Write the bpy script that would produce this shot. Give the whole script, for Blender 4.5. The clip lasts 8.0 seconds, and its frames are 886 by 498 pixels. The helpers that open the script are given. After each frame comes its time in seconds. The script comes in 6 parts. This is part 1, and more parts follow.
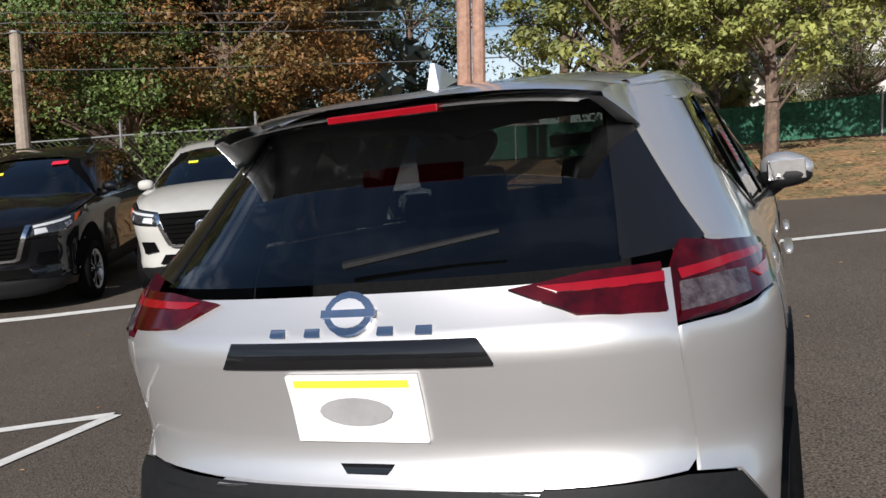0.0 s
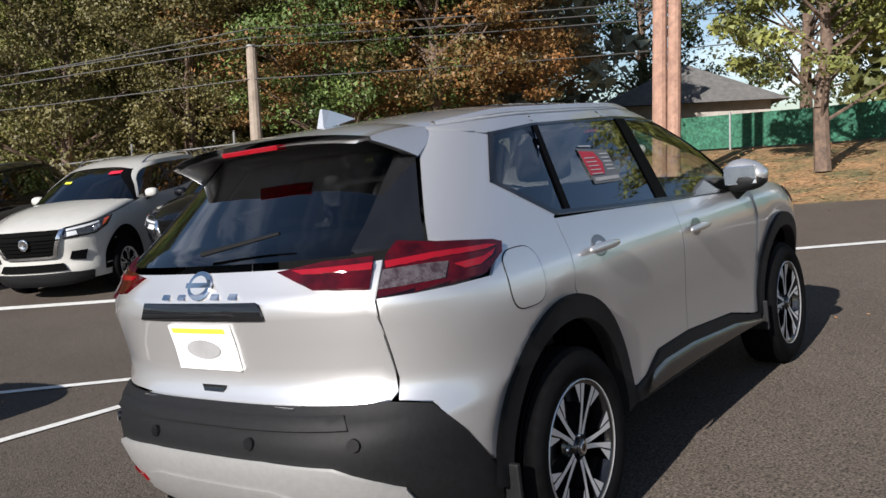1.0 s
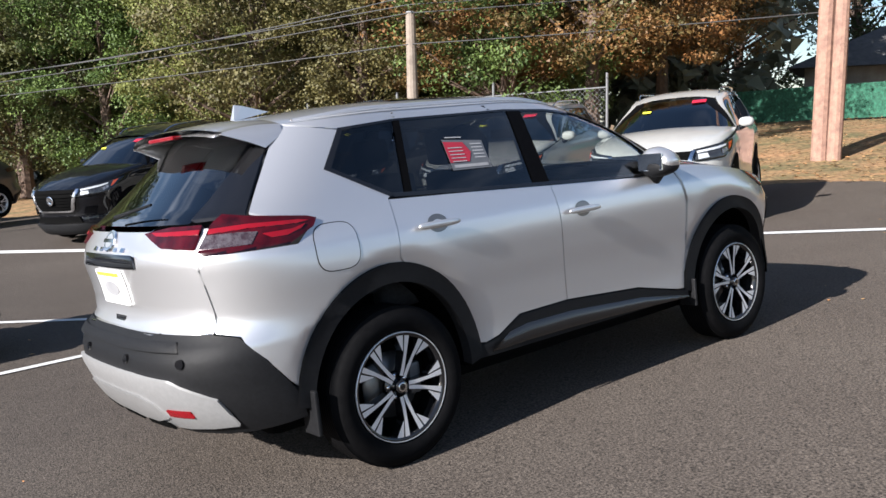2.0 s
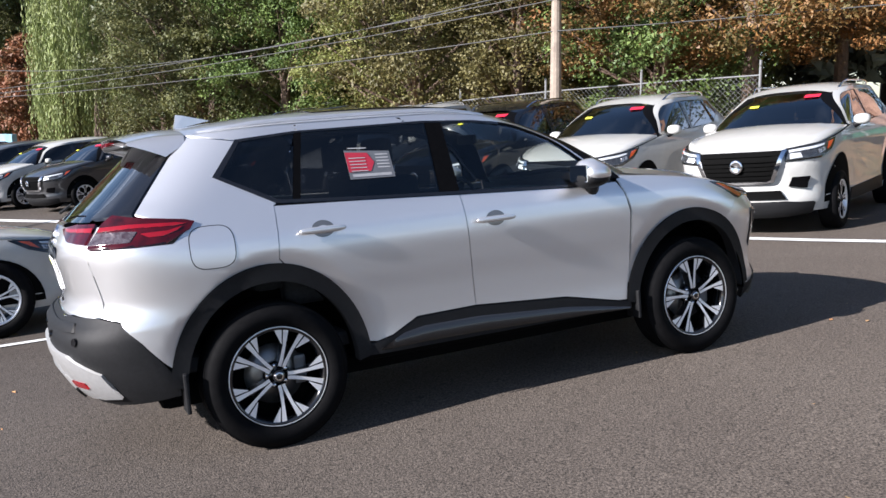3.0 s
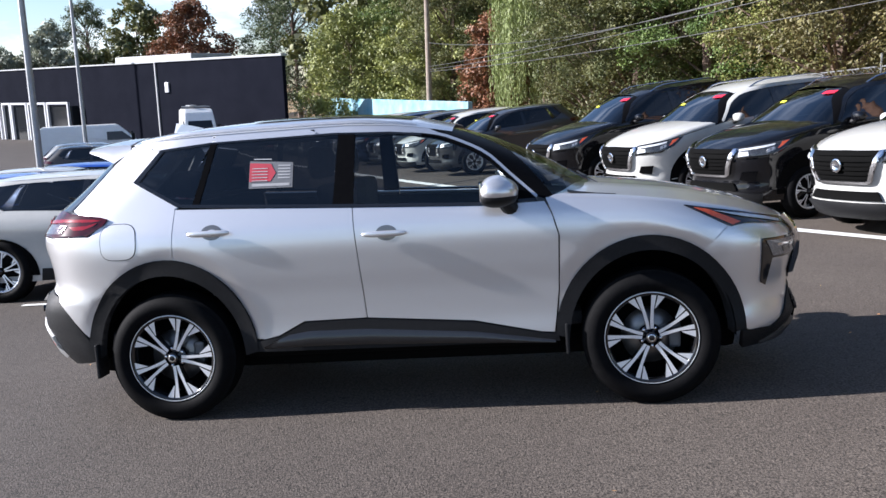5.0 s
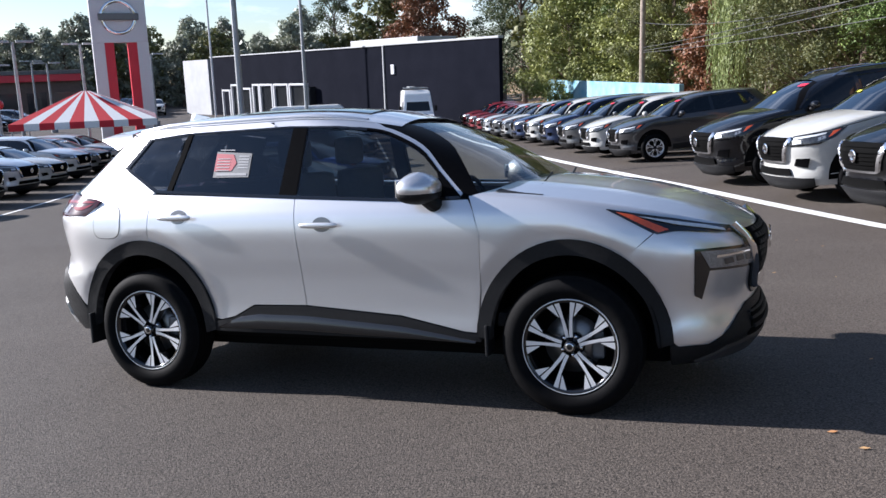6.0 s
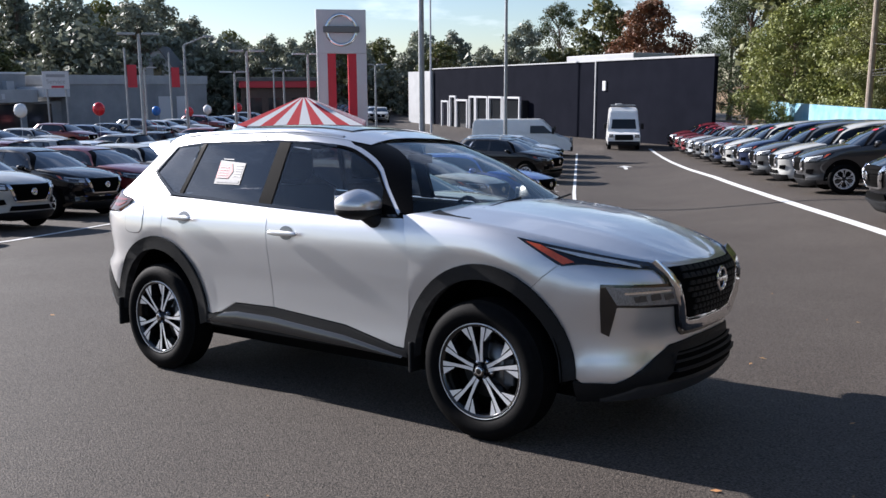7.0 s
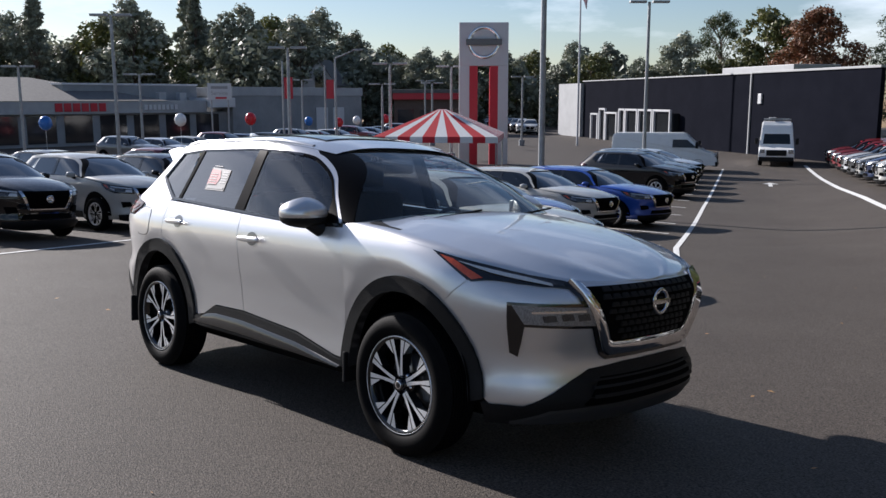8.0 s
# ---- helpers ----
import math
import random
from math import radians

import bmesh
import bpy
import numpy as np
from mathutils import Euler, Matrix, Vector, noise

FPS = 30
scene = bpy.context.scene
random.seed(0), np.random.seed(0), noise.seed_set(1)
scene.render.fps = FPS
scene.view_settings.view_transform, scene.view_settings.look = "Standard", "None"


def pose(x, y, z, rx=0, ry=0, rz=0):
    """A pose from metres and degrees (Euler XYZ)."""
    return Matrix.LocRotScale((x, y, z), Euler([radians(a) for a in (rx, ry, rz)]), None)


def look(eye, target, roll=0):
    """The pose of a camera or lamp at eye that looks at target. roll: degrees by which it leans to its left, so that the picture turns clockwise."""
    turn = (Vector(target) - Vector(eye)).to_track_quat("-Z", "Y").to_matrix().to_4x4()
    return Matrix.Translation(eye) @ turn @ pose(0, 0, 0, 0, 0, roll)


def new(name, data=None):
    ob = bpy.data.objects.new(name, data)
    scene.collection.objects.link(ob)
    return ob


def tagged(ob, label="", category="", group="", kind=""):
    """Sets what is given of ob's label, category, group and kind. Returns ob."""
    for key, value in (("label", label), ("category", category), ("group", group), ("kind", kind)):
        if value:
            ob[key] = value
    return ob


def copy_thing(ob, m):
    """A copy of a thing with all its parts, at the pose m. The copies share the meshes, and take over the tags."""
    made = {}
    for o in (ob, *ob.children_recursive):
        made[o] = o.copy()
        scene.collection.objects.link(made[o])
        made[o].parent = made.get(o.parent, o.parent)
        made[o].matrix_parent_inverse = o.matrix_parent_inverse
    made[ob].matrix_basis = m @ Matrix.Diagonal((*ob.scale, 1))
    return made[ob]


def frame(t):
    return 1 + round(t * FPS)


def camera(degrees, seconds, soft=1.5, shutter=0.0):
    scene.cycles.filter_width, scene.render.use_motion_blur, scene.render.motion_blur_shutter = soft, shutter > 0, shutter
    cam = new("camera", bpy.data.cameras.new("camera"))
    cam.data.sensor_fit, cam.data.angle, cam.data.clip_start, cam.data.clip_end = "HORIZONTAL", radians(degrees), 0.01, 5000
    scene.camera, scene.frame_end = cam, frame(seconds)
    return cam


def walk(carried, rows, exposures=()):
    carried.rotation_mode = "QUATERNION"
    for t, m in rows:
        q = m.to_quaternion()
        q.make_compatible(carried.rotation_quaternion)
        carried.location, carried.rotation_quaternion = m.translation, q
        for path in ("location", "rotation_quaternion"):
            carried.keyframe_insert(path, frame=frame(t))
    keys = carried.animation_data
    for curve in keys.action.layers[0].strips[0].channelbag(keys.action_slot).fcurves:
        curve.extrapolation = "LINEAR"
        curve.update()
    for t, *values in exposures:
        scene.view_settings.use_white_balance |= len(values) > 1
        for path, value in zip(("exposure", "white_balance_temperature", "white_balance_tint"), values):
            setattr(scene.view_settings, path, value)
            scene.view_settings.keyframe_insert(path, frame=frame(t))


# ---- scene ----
import mathutils

cam = camera(54.0, 8.0)
PATH = [
    (0, (-2.661, -0.791, 1.434), (-0.799, -0.088, 1.242), -1.67),
    (0.5, (-2.849, -1.580, 1.456), (-1.111, -0.603, 1.294), -2.63),
    (1, (-2.804, -2.357, 1.501), (-1.215, -1.159, 1.301), -2.27),
    (1.5, (-2.634, -3.211, 1.549), (-1.209, -1.829, 1.304), -1.65),
    (3, (-1.126, -4.998, 1.746), (-0.256, -3.226, 1.427), -0.65),
    (3.5, (-0.384, -5.325, 1.823), (0.249, -3.455, 1.503), -0.05),
    (4, (0.417, -5.489, 1.887), (0.764, -3.549, 1.544), -0.36),
    (4.5, (1.224, -5.522, 1.931), (1.283, -3.557, 1.562), -1.10),
    (6, (3.676, -5.079, 1.993), (2.952, -3.260, 1.584), -1.93),
    (6.5, (4.406, -4.782, 2.001), (3.428, -3.082, 1.609), -1.35),
    (7, (5.089, -4.451, 2.016), (3.926, -2.867, 1.647), -0.28),
    (7.5, (5.562, -3.997, 2.011), (4.252, -2.528, 1.659), 0.44),
    (8, (5.933, -3.619, 1.999), (4.500, -2.266, 1.658), -0.09),
]
EXPOSURE = [(0, 0.5, 6250, 12), (1.0, 0.8, 6250, 12), (1.5, 1.06, 6150, 12), (3.0, 1.47, 5950, 15), (4.5, 1.56, 5800, 15), (6.0, 1.38, 5800, 15), (7.0, 1.18, 5950, 15), (7.5, 1.12, 6000, 15), (8.0, 0.78, 6050, 15)]
walk(cam, [(t, look(eye, target, roll)) for t, eye, target, roll in PATH], EXPOSURE)

# ---- light ----
SLOPE_X, SLOPE_Y = 0.0472, -0.0703
SUN_WAY = Vector((1.945, 0.12, -0.916)).normalized()
world = bpy.data.worlds.new("sky")
scene.world = world
world.use_nodes = True
wn = world.node_tree.nodes
wl = world.node_tree.links
sky = wn.new("ShaderNodeTexSky")
sky.sky_type = "NISHITA"
sky.sun_disc = False
sky.sun_elevation = math.asin(-SUN_WAY.z)
sky.sun_rotation = math.atan2(-SUN_WAY.x, -SUN_WAY.y)
sky.air_density, sky.dust_density, sky.ozone_density = 1.0, 0.4, 2.0
tc = wn.new("ShaderNodeTexCoord")
mp = wn.new("ShaderNodeMapping")
mp.inputs["Scale"].default_value = (1.0, 1.0, 4.0)
cl = wn.new("ShaderNodeTexNoise")
cl.inputs["Scale"].default_value, cl.inputs["Detail"].default_value, cl.inputs["Roughness"].default_value = 2.2, 7.0, 0.6
cr = wn.new("ShaderNodeValToRGB")
cr.color_ramp.elements[0].position, cr.color_ramp.elements[0].color = 0.49, (0, 0, 0, 1)
cr.color_ramp.elements[1].position, cr.color_ramp.elements[1].color = 0.62, (1, 1, 1, 1)
mx = wn.new("ShaderNodeMix")
mx.data_type = "RGBA"
lit = wn.new("ShaderNodeVectorMath")
lit.operation = "MULTIPLY_ADD"
lit.inputs[1].default_value = (0.8, 0.77, 0.72)
lit.inputs[2].default_value = (5.3, 5.5, 5.9)
wl.new(sky.outputs["Color"], lit.inputs[0])
wl.new(lit.outputs["Vector"], mx.inputs[7])
wl.new(tc.outputs["Generated"], mp.inputs["Vector"])
wl.new(mp.outputs["Vector"], cl.inputs["Vector"])
wl.new(cl.outputs["Fac"], cr.inputs["Fac"])
sp = wn.new("ShaderNodeSeparateXYZ")
hi = wn.new("ShaderNodeMapRange")
hi.inputs["From Min"].default_value, hi.inputs["From Max"].default_value = 0.35, 0.70
hi.inputs["To Min"].default_value, hi.inputs["To Max"].default_value = 1.0, 0.12
mu = wn.new("ShaderNodeMath")
mu.operation = "MULTIPLY"
wl.new(tc.outputs["Generated"], sp.inputs[0])
wl.new(sp.outputs["Z"], hi.inputs["Value"])
wl.new(cr.outputs["Color"], mu.inputs[0])
wl.new(hi.outputs["Result"], mu.inputs[1])
wl.new(mu.outputs[0], mx.inputs[0])
wl.new(sky.outputs["Color"], mx.inputs[6])
bg = wn["Background"]
wl.new(mx.outputs[2], bg.inputs["Color"])
bg.inputs["Strength"].default_value = 0.057
sun_data = bpy.data.lights.new("sun", "SUN")
sun_data.energy, sun_data.angle, sun_data.color = 5.0, radians(0.53), (1.0, 0.93, 0.83)
sun = new("sun", sun_data)
sun.matrix_world = Matrix.Translation((-40, 0, 40)) @ SUN_WAY.to_track_quat("-Z", "Y").to_matrix().to_4x4()


# ---- materials ----
def material(name, color, rough=0.5, metal=0.0, second=None, scale=20.0, bump=0.0, coat=0.0, bump_scale=None, spread=(0.35, 0.65), island=0.0, objrand=0.0, spec=0.5, grain=None):
    """A principled surface with noise between two colours, fine relief and an optional clear coat."""
    m = bpy.data.materials.new(name)
    m.use_nodes = True
    n, l = m.node_tree.nodes, m.node_tree.links
    p = n["Principled BSDF"]
    p.inputs["Roughness"].default_value, p.inputs["Metallic"].default_value = rough, metal
    p.inputs["Coat Weight"].default_value = coat
    p.inputs["Specular IOR Level"].default_value = spec
    p.inputs["Coat Roughness"].default_value = 0.04
    if second is None:
        second = tuple(c * 0.85 for c in color)
    t = n.new("ShaderNodeTexCoord")
    a = n.new("ShaderNodeTexNoise")
    a.inputs["Scale"].default_value, a.inputs["Detail"].default_value, a.inputs["Roughness"].default_value = scale, 6.0, 0.65
    r = n.new("ShaderNodeValToRGB")
    r.color_ramp.elements[0].position, r.color_ramp.elements[1].position = spread
    r.color_ramp.elements[0].color, r.color_ramp.elements[1].color = (*color, 1), (*second, 1)
    l.new(t.outputs["Object"], a.inputs["Vector"])
    l.new(a.outputs["Fac"], r.inputs["Fac"])
    out = r.outputs["Color"]
    if grain:
        fine = n.new("ShaderNodeTexNoise")
        fine.inputs["Scale"].default_value, fine.inputs["Detail"].default_value = grain[0], 4.0
        fr = n.new("ShaderNodeMapRange")
        fr.inputs["From Min"].default_value, fr.inputs["From Max"].default_value = 0.3, 0.7
        fr.inputs["To Min"].default_value, fr.inputs["To Max"].default_value = 1 - grain[1], 1 + grain[1]
        fm = n.new("ShaderNodeVectorMath")
        fm.operation = "SCALE"
        l.new(t.outputs["Object"], fine.inputs["Vector"])
        l.new(fine.outputs["Fac"], fr.inputs["Value"])
        l.new(out, fm.inputs[0])
        l.new(fr.outputs["Result"], fm.inputs["Scale"])
        out = fm.outputs["Vector"]
    for k, src in ((island, "Random Per Island"), (objrand, "Random")):
        if not k:
            continue
        h = n.new("ShaderNodeHueSaturation")
        src = n.new("ShaderNodeNewGeometry" if src == "Random Per Island" else "ShaderNodeObjectInfo").outputs[src]
        mr = n.new("ShaderNodeMapRange")
        mr.inputs["To Min"].default_value, mr.inputs["To Max"].default_value = 1 - k, 1 + k
        l.new(src, mr.inputs["Value"])
        l.new(mr.outputs["Result"], h.inputs["Value"])
        l.new(out, h.inputs["Color"])
        out = h.outputs["Color"]
    l.new(out, p.inputs["Base Color"])
    if bump:
        b2 = n.new("ShaderNodeTexNoise")
        b2.inputs["Scale"].default_value, b2.inputs["Detail"].default_value = bump_scale or scale * 4, 3.0
        b = n.new("ShaderNodeBump")
        b.inputs["Strength"].default_value, b.inputs["Distance"].default_value = bump, 0.01
        l.new(t.outputs["Object"], b2.inputs["Vector"])
        l.new(b2.outputs["Fac"], b.inputs["Height"])
        l.new(b.outputs["Normal"], p.inputs["Normal"])
    return m


def glass(name, tint, gloss=0.06, power=2.4):
    """A thin pane: it lets light through, tinted, and mirrors more at a glancing angle, from both its faces."""
    m = bpy.data.materials.new(name)
    m.use_nodes = True
    n, l = m.node_tree.nodes, m.node_tree.links
    n.remove(n["Principled BSDF"])
    tr = n.new("ShaderNodeBsdfTransparent")
    tr.inputs["Color"].default_value = (*tint, 1)
    g = n.new("ShaderNodeBsdfGlossy")
    g.inputs["Roughness"].default_value = 0.02
    f = n.new("ShaderNodeLayerWeight")
    f.inputs["Blend"].default_value = 0.5
    pw = n.new("ShaderNodeMath")
    pw.operation = "POWER"
    pw.inputs[1].default_value = power
    ma = n.new("ShaderNodeMath")
    ma.operation = "MULTIPLY_ADD"
    ma.inputs[1].default_value, ma.inputs[2].default_value = 1 - gloss, gloss
    mx = n.new("ShaderNodeMixShader")
    l.new(f.outputs["Facing"], pw.inputs[0])
    l.new(pw.outputs[0], ma.inputs[0])
    l.new(ma.outputs[0], mx.inputs["Fac"])
    l.new(tr.outputs[0], mx.inputs[1])
    l.new(g.outputs[0], mx.inputs[2])
    l.new(mx.outputs[0], n["Material Output"].inputs["Surface"])
    return m


def paint(name, color, metal=0.0, flake=0.0):
    """Car paint: a softly glinting base under a hard clear coat."""
    m = material(name, color, 0.33 if flake else 0.4, metal, tuple(c * 0.93 for c in color), 900.0 if flake else 6.0, 0.0, 1.0, spec=0.4 if flake else 0.08)
    m.node_tree.nodes["Principled BSDF"].inputs["Coat Roughness"].default_value = 0.025
    return m


SILVER = paint("silver metallic paint", (0.71, 0.705, 0.71), 0.76, 1)
WHITE = paint("white car paint", (0.44, 0.437, 0.415))
BLACK = paint("black car paint", (0.003, 0.0033, 0.0048))
NAVY = paint("dark blue car paint", (0.02, 0.035, 0.09), 0.3, 1)
BLUE = paint("bright blue car paint", (0.012, 0.065, 0.36), 0.15, 1)
MAROON = paint("dark red car paint", (0.16, 0.015, 0.02), 0.3, 1)
RED = paint("red car paint", (0.17, 0.010, 0.016), 0.2, 1)
GREY = paint("grey metallic car paint", (0.13, 0.135, 0.14), 0.5, 1)
BRONZE = paint("dark bronze car paint", (0.05, 0.05, 0.053), 0.5, 1)
LIGHT = paint("pale silver car paint", (0.6, 0.62, 0.64), 0.4, 1)
PLASTIC = material("black grained plastic", (0.007, 0.0072, 0.008), 0.55, 0, (0.010, 0.0103, 0.0115), 60, 0.15, bump_scale=900, spec=0.2)
SATINBLACK = material("satin black trim", (0.003, 0.003, 0.0035), 0.3, 0, (0.004, 0.004, 0.0045), 40, spec=0.02)
GLOSSBLACK = material("gloss black trim", (0.008, 0.008, 0.009), 0.12, 0, coat=0.5)
DARK = material("black underside", (0.003, 0.003, 0.003), 0.85, spec=0.05)
TYRE = material("black tyre rubber", (0.003, 0.003, 0.0034), 0.7, 0, (0.005, 0.005, 0.0055), 30, 0.1, bump_scale=400, spec=0.06)
ALLOY = material("machined alloy", (0.86, 0.86, 0.87), 0.38, 0.55, (0.80, 0.80, 0.81), 80)
CHROME = material("chrome", (0.8, 0.8, 0.82), 0.06, 1.0)
SATIN = material("satin silver plastic", (0.42, 0.42, 0.42), 0.32, 0.5, (0.38, 0.38, 0.38), 40)
REDLENS = material("red lamp lens", (0.055, 0.001, 0.003), 0.10, 0, (0.018, 0.0005, 0.001), 14, 0.0, coat=0.5, spec=0.4)
REDBAR = material("bright red light bar", (0.22, 0.003, 0.008), 0.1, 0, coat=0.6)
CLEARLENS = material("clear lamp reflector", (0.42, 0.42, 0.43), 0.25, 0.7, (0.10, 0.10, 0.11), 34, 0.5, coat=0.6, bump_scale=60, spread=(0.40, 0.60))
FACET = material("faceted lamp reflector", (0.30, 0.30, 0.31), 0.25, 0.5, (0.15, 0.15, 0.16), 150, 0.4, coat=0.8, bump_scale=160, spread=(0.40, 0.60))
LAMPGLASS = material("smoky lamp housing", (0.055, 0.058, 0.062), 0.22, 0.4, (0.03, 0.03, 0.034), 30, 0.2, coat=0.8, bump_scale=40)
LAMPWHITE = material("frosted light guide", (0.62, 0.64, 0.66), 0.3, 0.2, (0.5, 0.52, 0.54), 60, coat=0.8)
SMOKELENS = material("smoked clear lens", (0.20, 0.17, 0.175), 0.15, 0.6, (0.07, 0.04, 0.045), 40, 0.3, coat=1.0, bump_scale=50)
SILLGLOSS = material("glossy charcoal moulding", (0.014, 0.014, 0.015), 0.24, 0.0, coat=0.4, spec=0.5)
CHIN = material("dark satin chin trim", (0.055, 0.055, 0.058), 0.45, 0.3)
AMBER = material("amber reflector", (0.62, 0.09, 0.02), 0.15, 0, (0.5, 0.06, 0.015), 60, coat=1.0)
SEATCLOTH = material("charcoal seat cloth", (0.03, 0.03, 0.032), 0.85, 0, (0.045, 0.045, 0.047), 50, 0.3, bump_scale=600)
TINT = glass("privacy glass", (0.16, 0.165, 0.17), 0.055)
CLEAR = glass("lightly tinted glass", (0.76, 0.80, 0.78), 0.05, 3.0)
SCREEN = glass("windscreen glass", (0.86, 0.89, 0.87), 0.035, 4.5)
DARKGLASS = glass("dark car glass", (0.05, 0.055, 0.06), 0.05)
WHITEPAINT = material("worn white line paint", (0.74, 0.74, 0.72), 0.7, 0, (0.55, 0.55, 0.53), 9, 0.2, bump_scale=200)
WHITECARD = material("white printed card", (0.75, 0.75, 0.75), 0.6)
# the sheet lies outside the pane; the glass's dimming is mixed into its colours
SHEET = material("printed sheet darkened as through glass", (0.11, 0.115, 0.125), 0.5, 0, (0.085, 0.09, 0.10), 12)
SHEETRED = material("red print darkened as through glass", (0.36, 0.02, 0.04), 0.5)
PALEINK = material("pale print darkened as through glass", (0.36, 0.36, 0.37), 0.5)
REDCARD = material("red printed card", (0.62, 0.02, 0.05), 0.5)
YELLOWCARD = material("yellow paper tag", (0.75, 0.75, 0.05), 0.6)
GREYINK = material("grey print", (0.3, 0.3, 0.31), 0.6)


# ---- building helpers ----
def ground_z(x, y):
    """Height of the lot and of what lies round it: an even slope that levels out, and a bank beyond the kerbless edge."""
    d = SLOPE_X * x + SLOPE_Y * y
    z = 2.0 * math.tanh(d / 2.0)
    e = edge_off(x, y)
    ease = lambda v, a, b: (lambda t: t * t * (3 - 2 * t))(min(max((v - a) / (b - a), 0.0), 1.0))
    z += 0.46 * ease(y, 2, 17) * (1 - ease(y, 26, 46)) * ease(e, -11, -6)
    if e > 0:
        k = min(e / 11.0, 1.0)
        z += 0.8 * k * k * (3 - 2 * k)
    return z


EDGE = [(12.0, -60.0), (13.0, -8.0), (13.6, -1.0), (14.0, 4.4), (11.2, 10.5), (5.2, 22.0), (-6.5, 46.0), (-13.0, 62.0), (-40.0, 130.0)]


def edge_off(x, y):
    """How far a place lies outside the lot's wooded edge; negative inside."""
    for (xa, ya), (xb, yb) in zip(EDGE, EDGE[1:]):
        if ya <= y < yb:
            s = (y - ya) / (yb - ya)
            return (x - (xa + s * (xb - xa))) * 0.92
    return -1.0


def stand(x, y, heading=0.0, level=False):
    """The pose of a thing that stands on the lot; level: upright, else square to the slope."""
    z = ground_z(x, y)
    rot = Matrix.Rotation(radians(heading), 4, "Z")
    if level:
        return Matrix.Translation((x, y, z)) @ rot
    n = Vector((z - ground_z(x + 0.5, y), z - ground_z(x, y + 0.5), 0.5)).normalized()
    tilt = Vector((0, 0, 1)).rotation_difference(n).to_matrix().to_4x4()
    return Matrix.Translation((x, y, z)) @ tilt @ rot


def mesh_of(name, verts, faces, mats, smooth=False, normals=None, slots=None):
    me = bpy.data.meshes.new(name)
    me.from_pydata([tuple(v) for v in verts], [], faces)
    for m in mats if isinstance(mats, (list, tuple)) else [mats]:
        me.materials.append(m)
    if smooth:
        me.polygons.foreach_set("use_smooth", [True] * len(me.polygons))
    if slots:
        me.polygons.foreach_set("material_index", slots)
    me.update()
    if normals is not None:
        me.normals_split_custom_set_from_vertices(normals)
    return me


def part(name, data, mat=None, parent=None, label="", m=None):
    """Links a mesh or a bmesh as one object under a thing or a part."""
    if isinstance(data, bmesh.types.BMesh):
        me = bpy.data.meshes.new(name)
        data.to_mesh(me)
        data.free()
        if mat:
            me.materials.append(mat)
        data = me
    elif mat and not data.materials:
        data.materials.append(mat)
    ob = new(name, data)
    if parent:
        ob.parent = parent
    if m is not None:
        ob.matrix_basis = m
    return tagged(ob, label)


def thing(name, label, category, m=None, group="", kind=""):
    ob = new(name)
    ob.empty_display_size = 0.1
    if m is not None:
        ob.matrix_basis = m
    return tagged(ob, label, category, group, kind)


def box_bm(bm, x0, x1, y0, y1, z0, z1, bevel=0.0):
    r = bmesh.ops.create_cube(bm, size=1.0)
    bmesh.ops.transform(bm, matrix=Matrix.Translation(((x0 + x1) / 2, (y0 + y1) / 2, (z0 + z1) / 2)) @ Matrix.Diagonal((x1 - x0, y1 - y0, z1 - z0, 1)), verts=r["verts"])
    if bevel:
        es = list({e for v in r["verts"] for e in v.link_edges})
        bmesh.ops.bevel(bm, geom=es, offset=bevel, segments=2, affect="EDGES", profile=0.6)
    return bm


def box(x0, x1, y0, y1, z0, z1, bevel=0.0):
    return box_bm(bmesh.new(), x0, x1, y0, y1, z0, z1, bevel)


def tube_bm(bm, a, b, r0, r1=None, sides=10):
    a, b = Vector(a), Vector(b)
    r1 = r0 if r1 is None else r1
    q = (b - a).to_track_quat("Z", "Y").to_matrix().to_4x4()
    bmesh.ops.create_cone(bm, cap_ends=True, segments=sides, radius1=r0, radius2=r1, depth=(b - a).length, matrix=Matrix.Translation((a + b) / 2) @ q)
    return bm


def tube(a, b, r0, r1=None, sides=10):
    return tube_bm(bmesh.new(), a, b, r0, r1, sides)


def lathe(name, profile, mat, sides=48, axis="Y", smooth=True):
    """Turns (radius, along) pairs round an axis."""
    vs, fs = [], []
    n = len(profile)
    for i in range(sides):
        a = 2 * math.pi * i / sides
        for r, h in profile:
            vs.append((r * math.cos(a), h, r * math.sin(a)) if axis == "Y" else (r * math.cos(a), r * math.sin(a), h))
    for i in range(sides):
        j = (i + 1) % sides
        for k in range(n - 1):
            f = (i * n + k, i * n + k + 1, j * n + k + 1, j * n + k)
            fs.append(f if axis == "Y" else f[::-1])
    return mesh_of(name, vs, fs, mat, smooth)


def curve_of(points):
    """A smooth function through (x, y) pairs."""
    xs = np.array([p[0] for p in points], float)
    ys = np.array([p[1] for p in points], float)
    d = np.diff(ys) / np.diff(xs)
    m = np.concatenate([[d[0]], np.where(d[:-1] * d[1:] > 0, 2 * d[:-1] * d[1:] / (d[:-1] + d[1:] + 1e-12 * np.sign(d[:-1] + d[1:] + 1e-15)), 0.0), [d[-1]]])

    def f(x):
        x = np.clip(np.asarray(x, float), xs[0], xs[-1])
        i = np.clip(np.searchsorted(xs, x) - 1, 0, len(xs) - 2)
        h = xs[i + 1] - xs[i]
        t = (x - xs[i]) / h
        return (2 * t**3 - 3 * t**2 + 1) * ys[i] + (t**3 - 2 * t**2 + t) * h * m[i] + (-2 * t**3 + 3 * t**2) * ys[i + 1] + (t**3 - t**2) * h * m[i + 1]

    return f


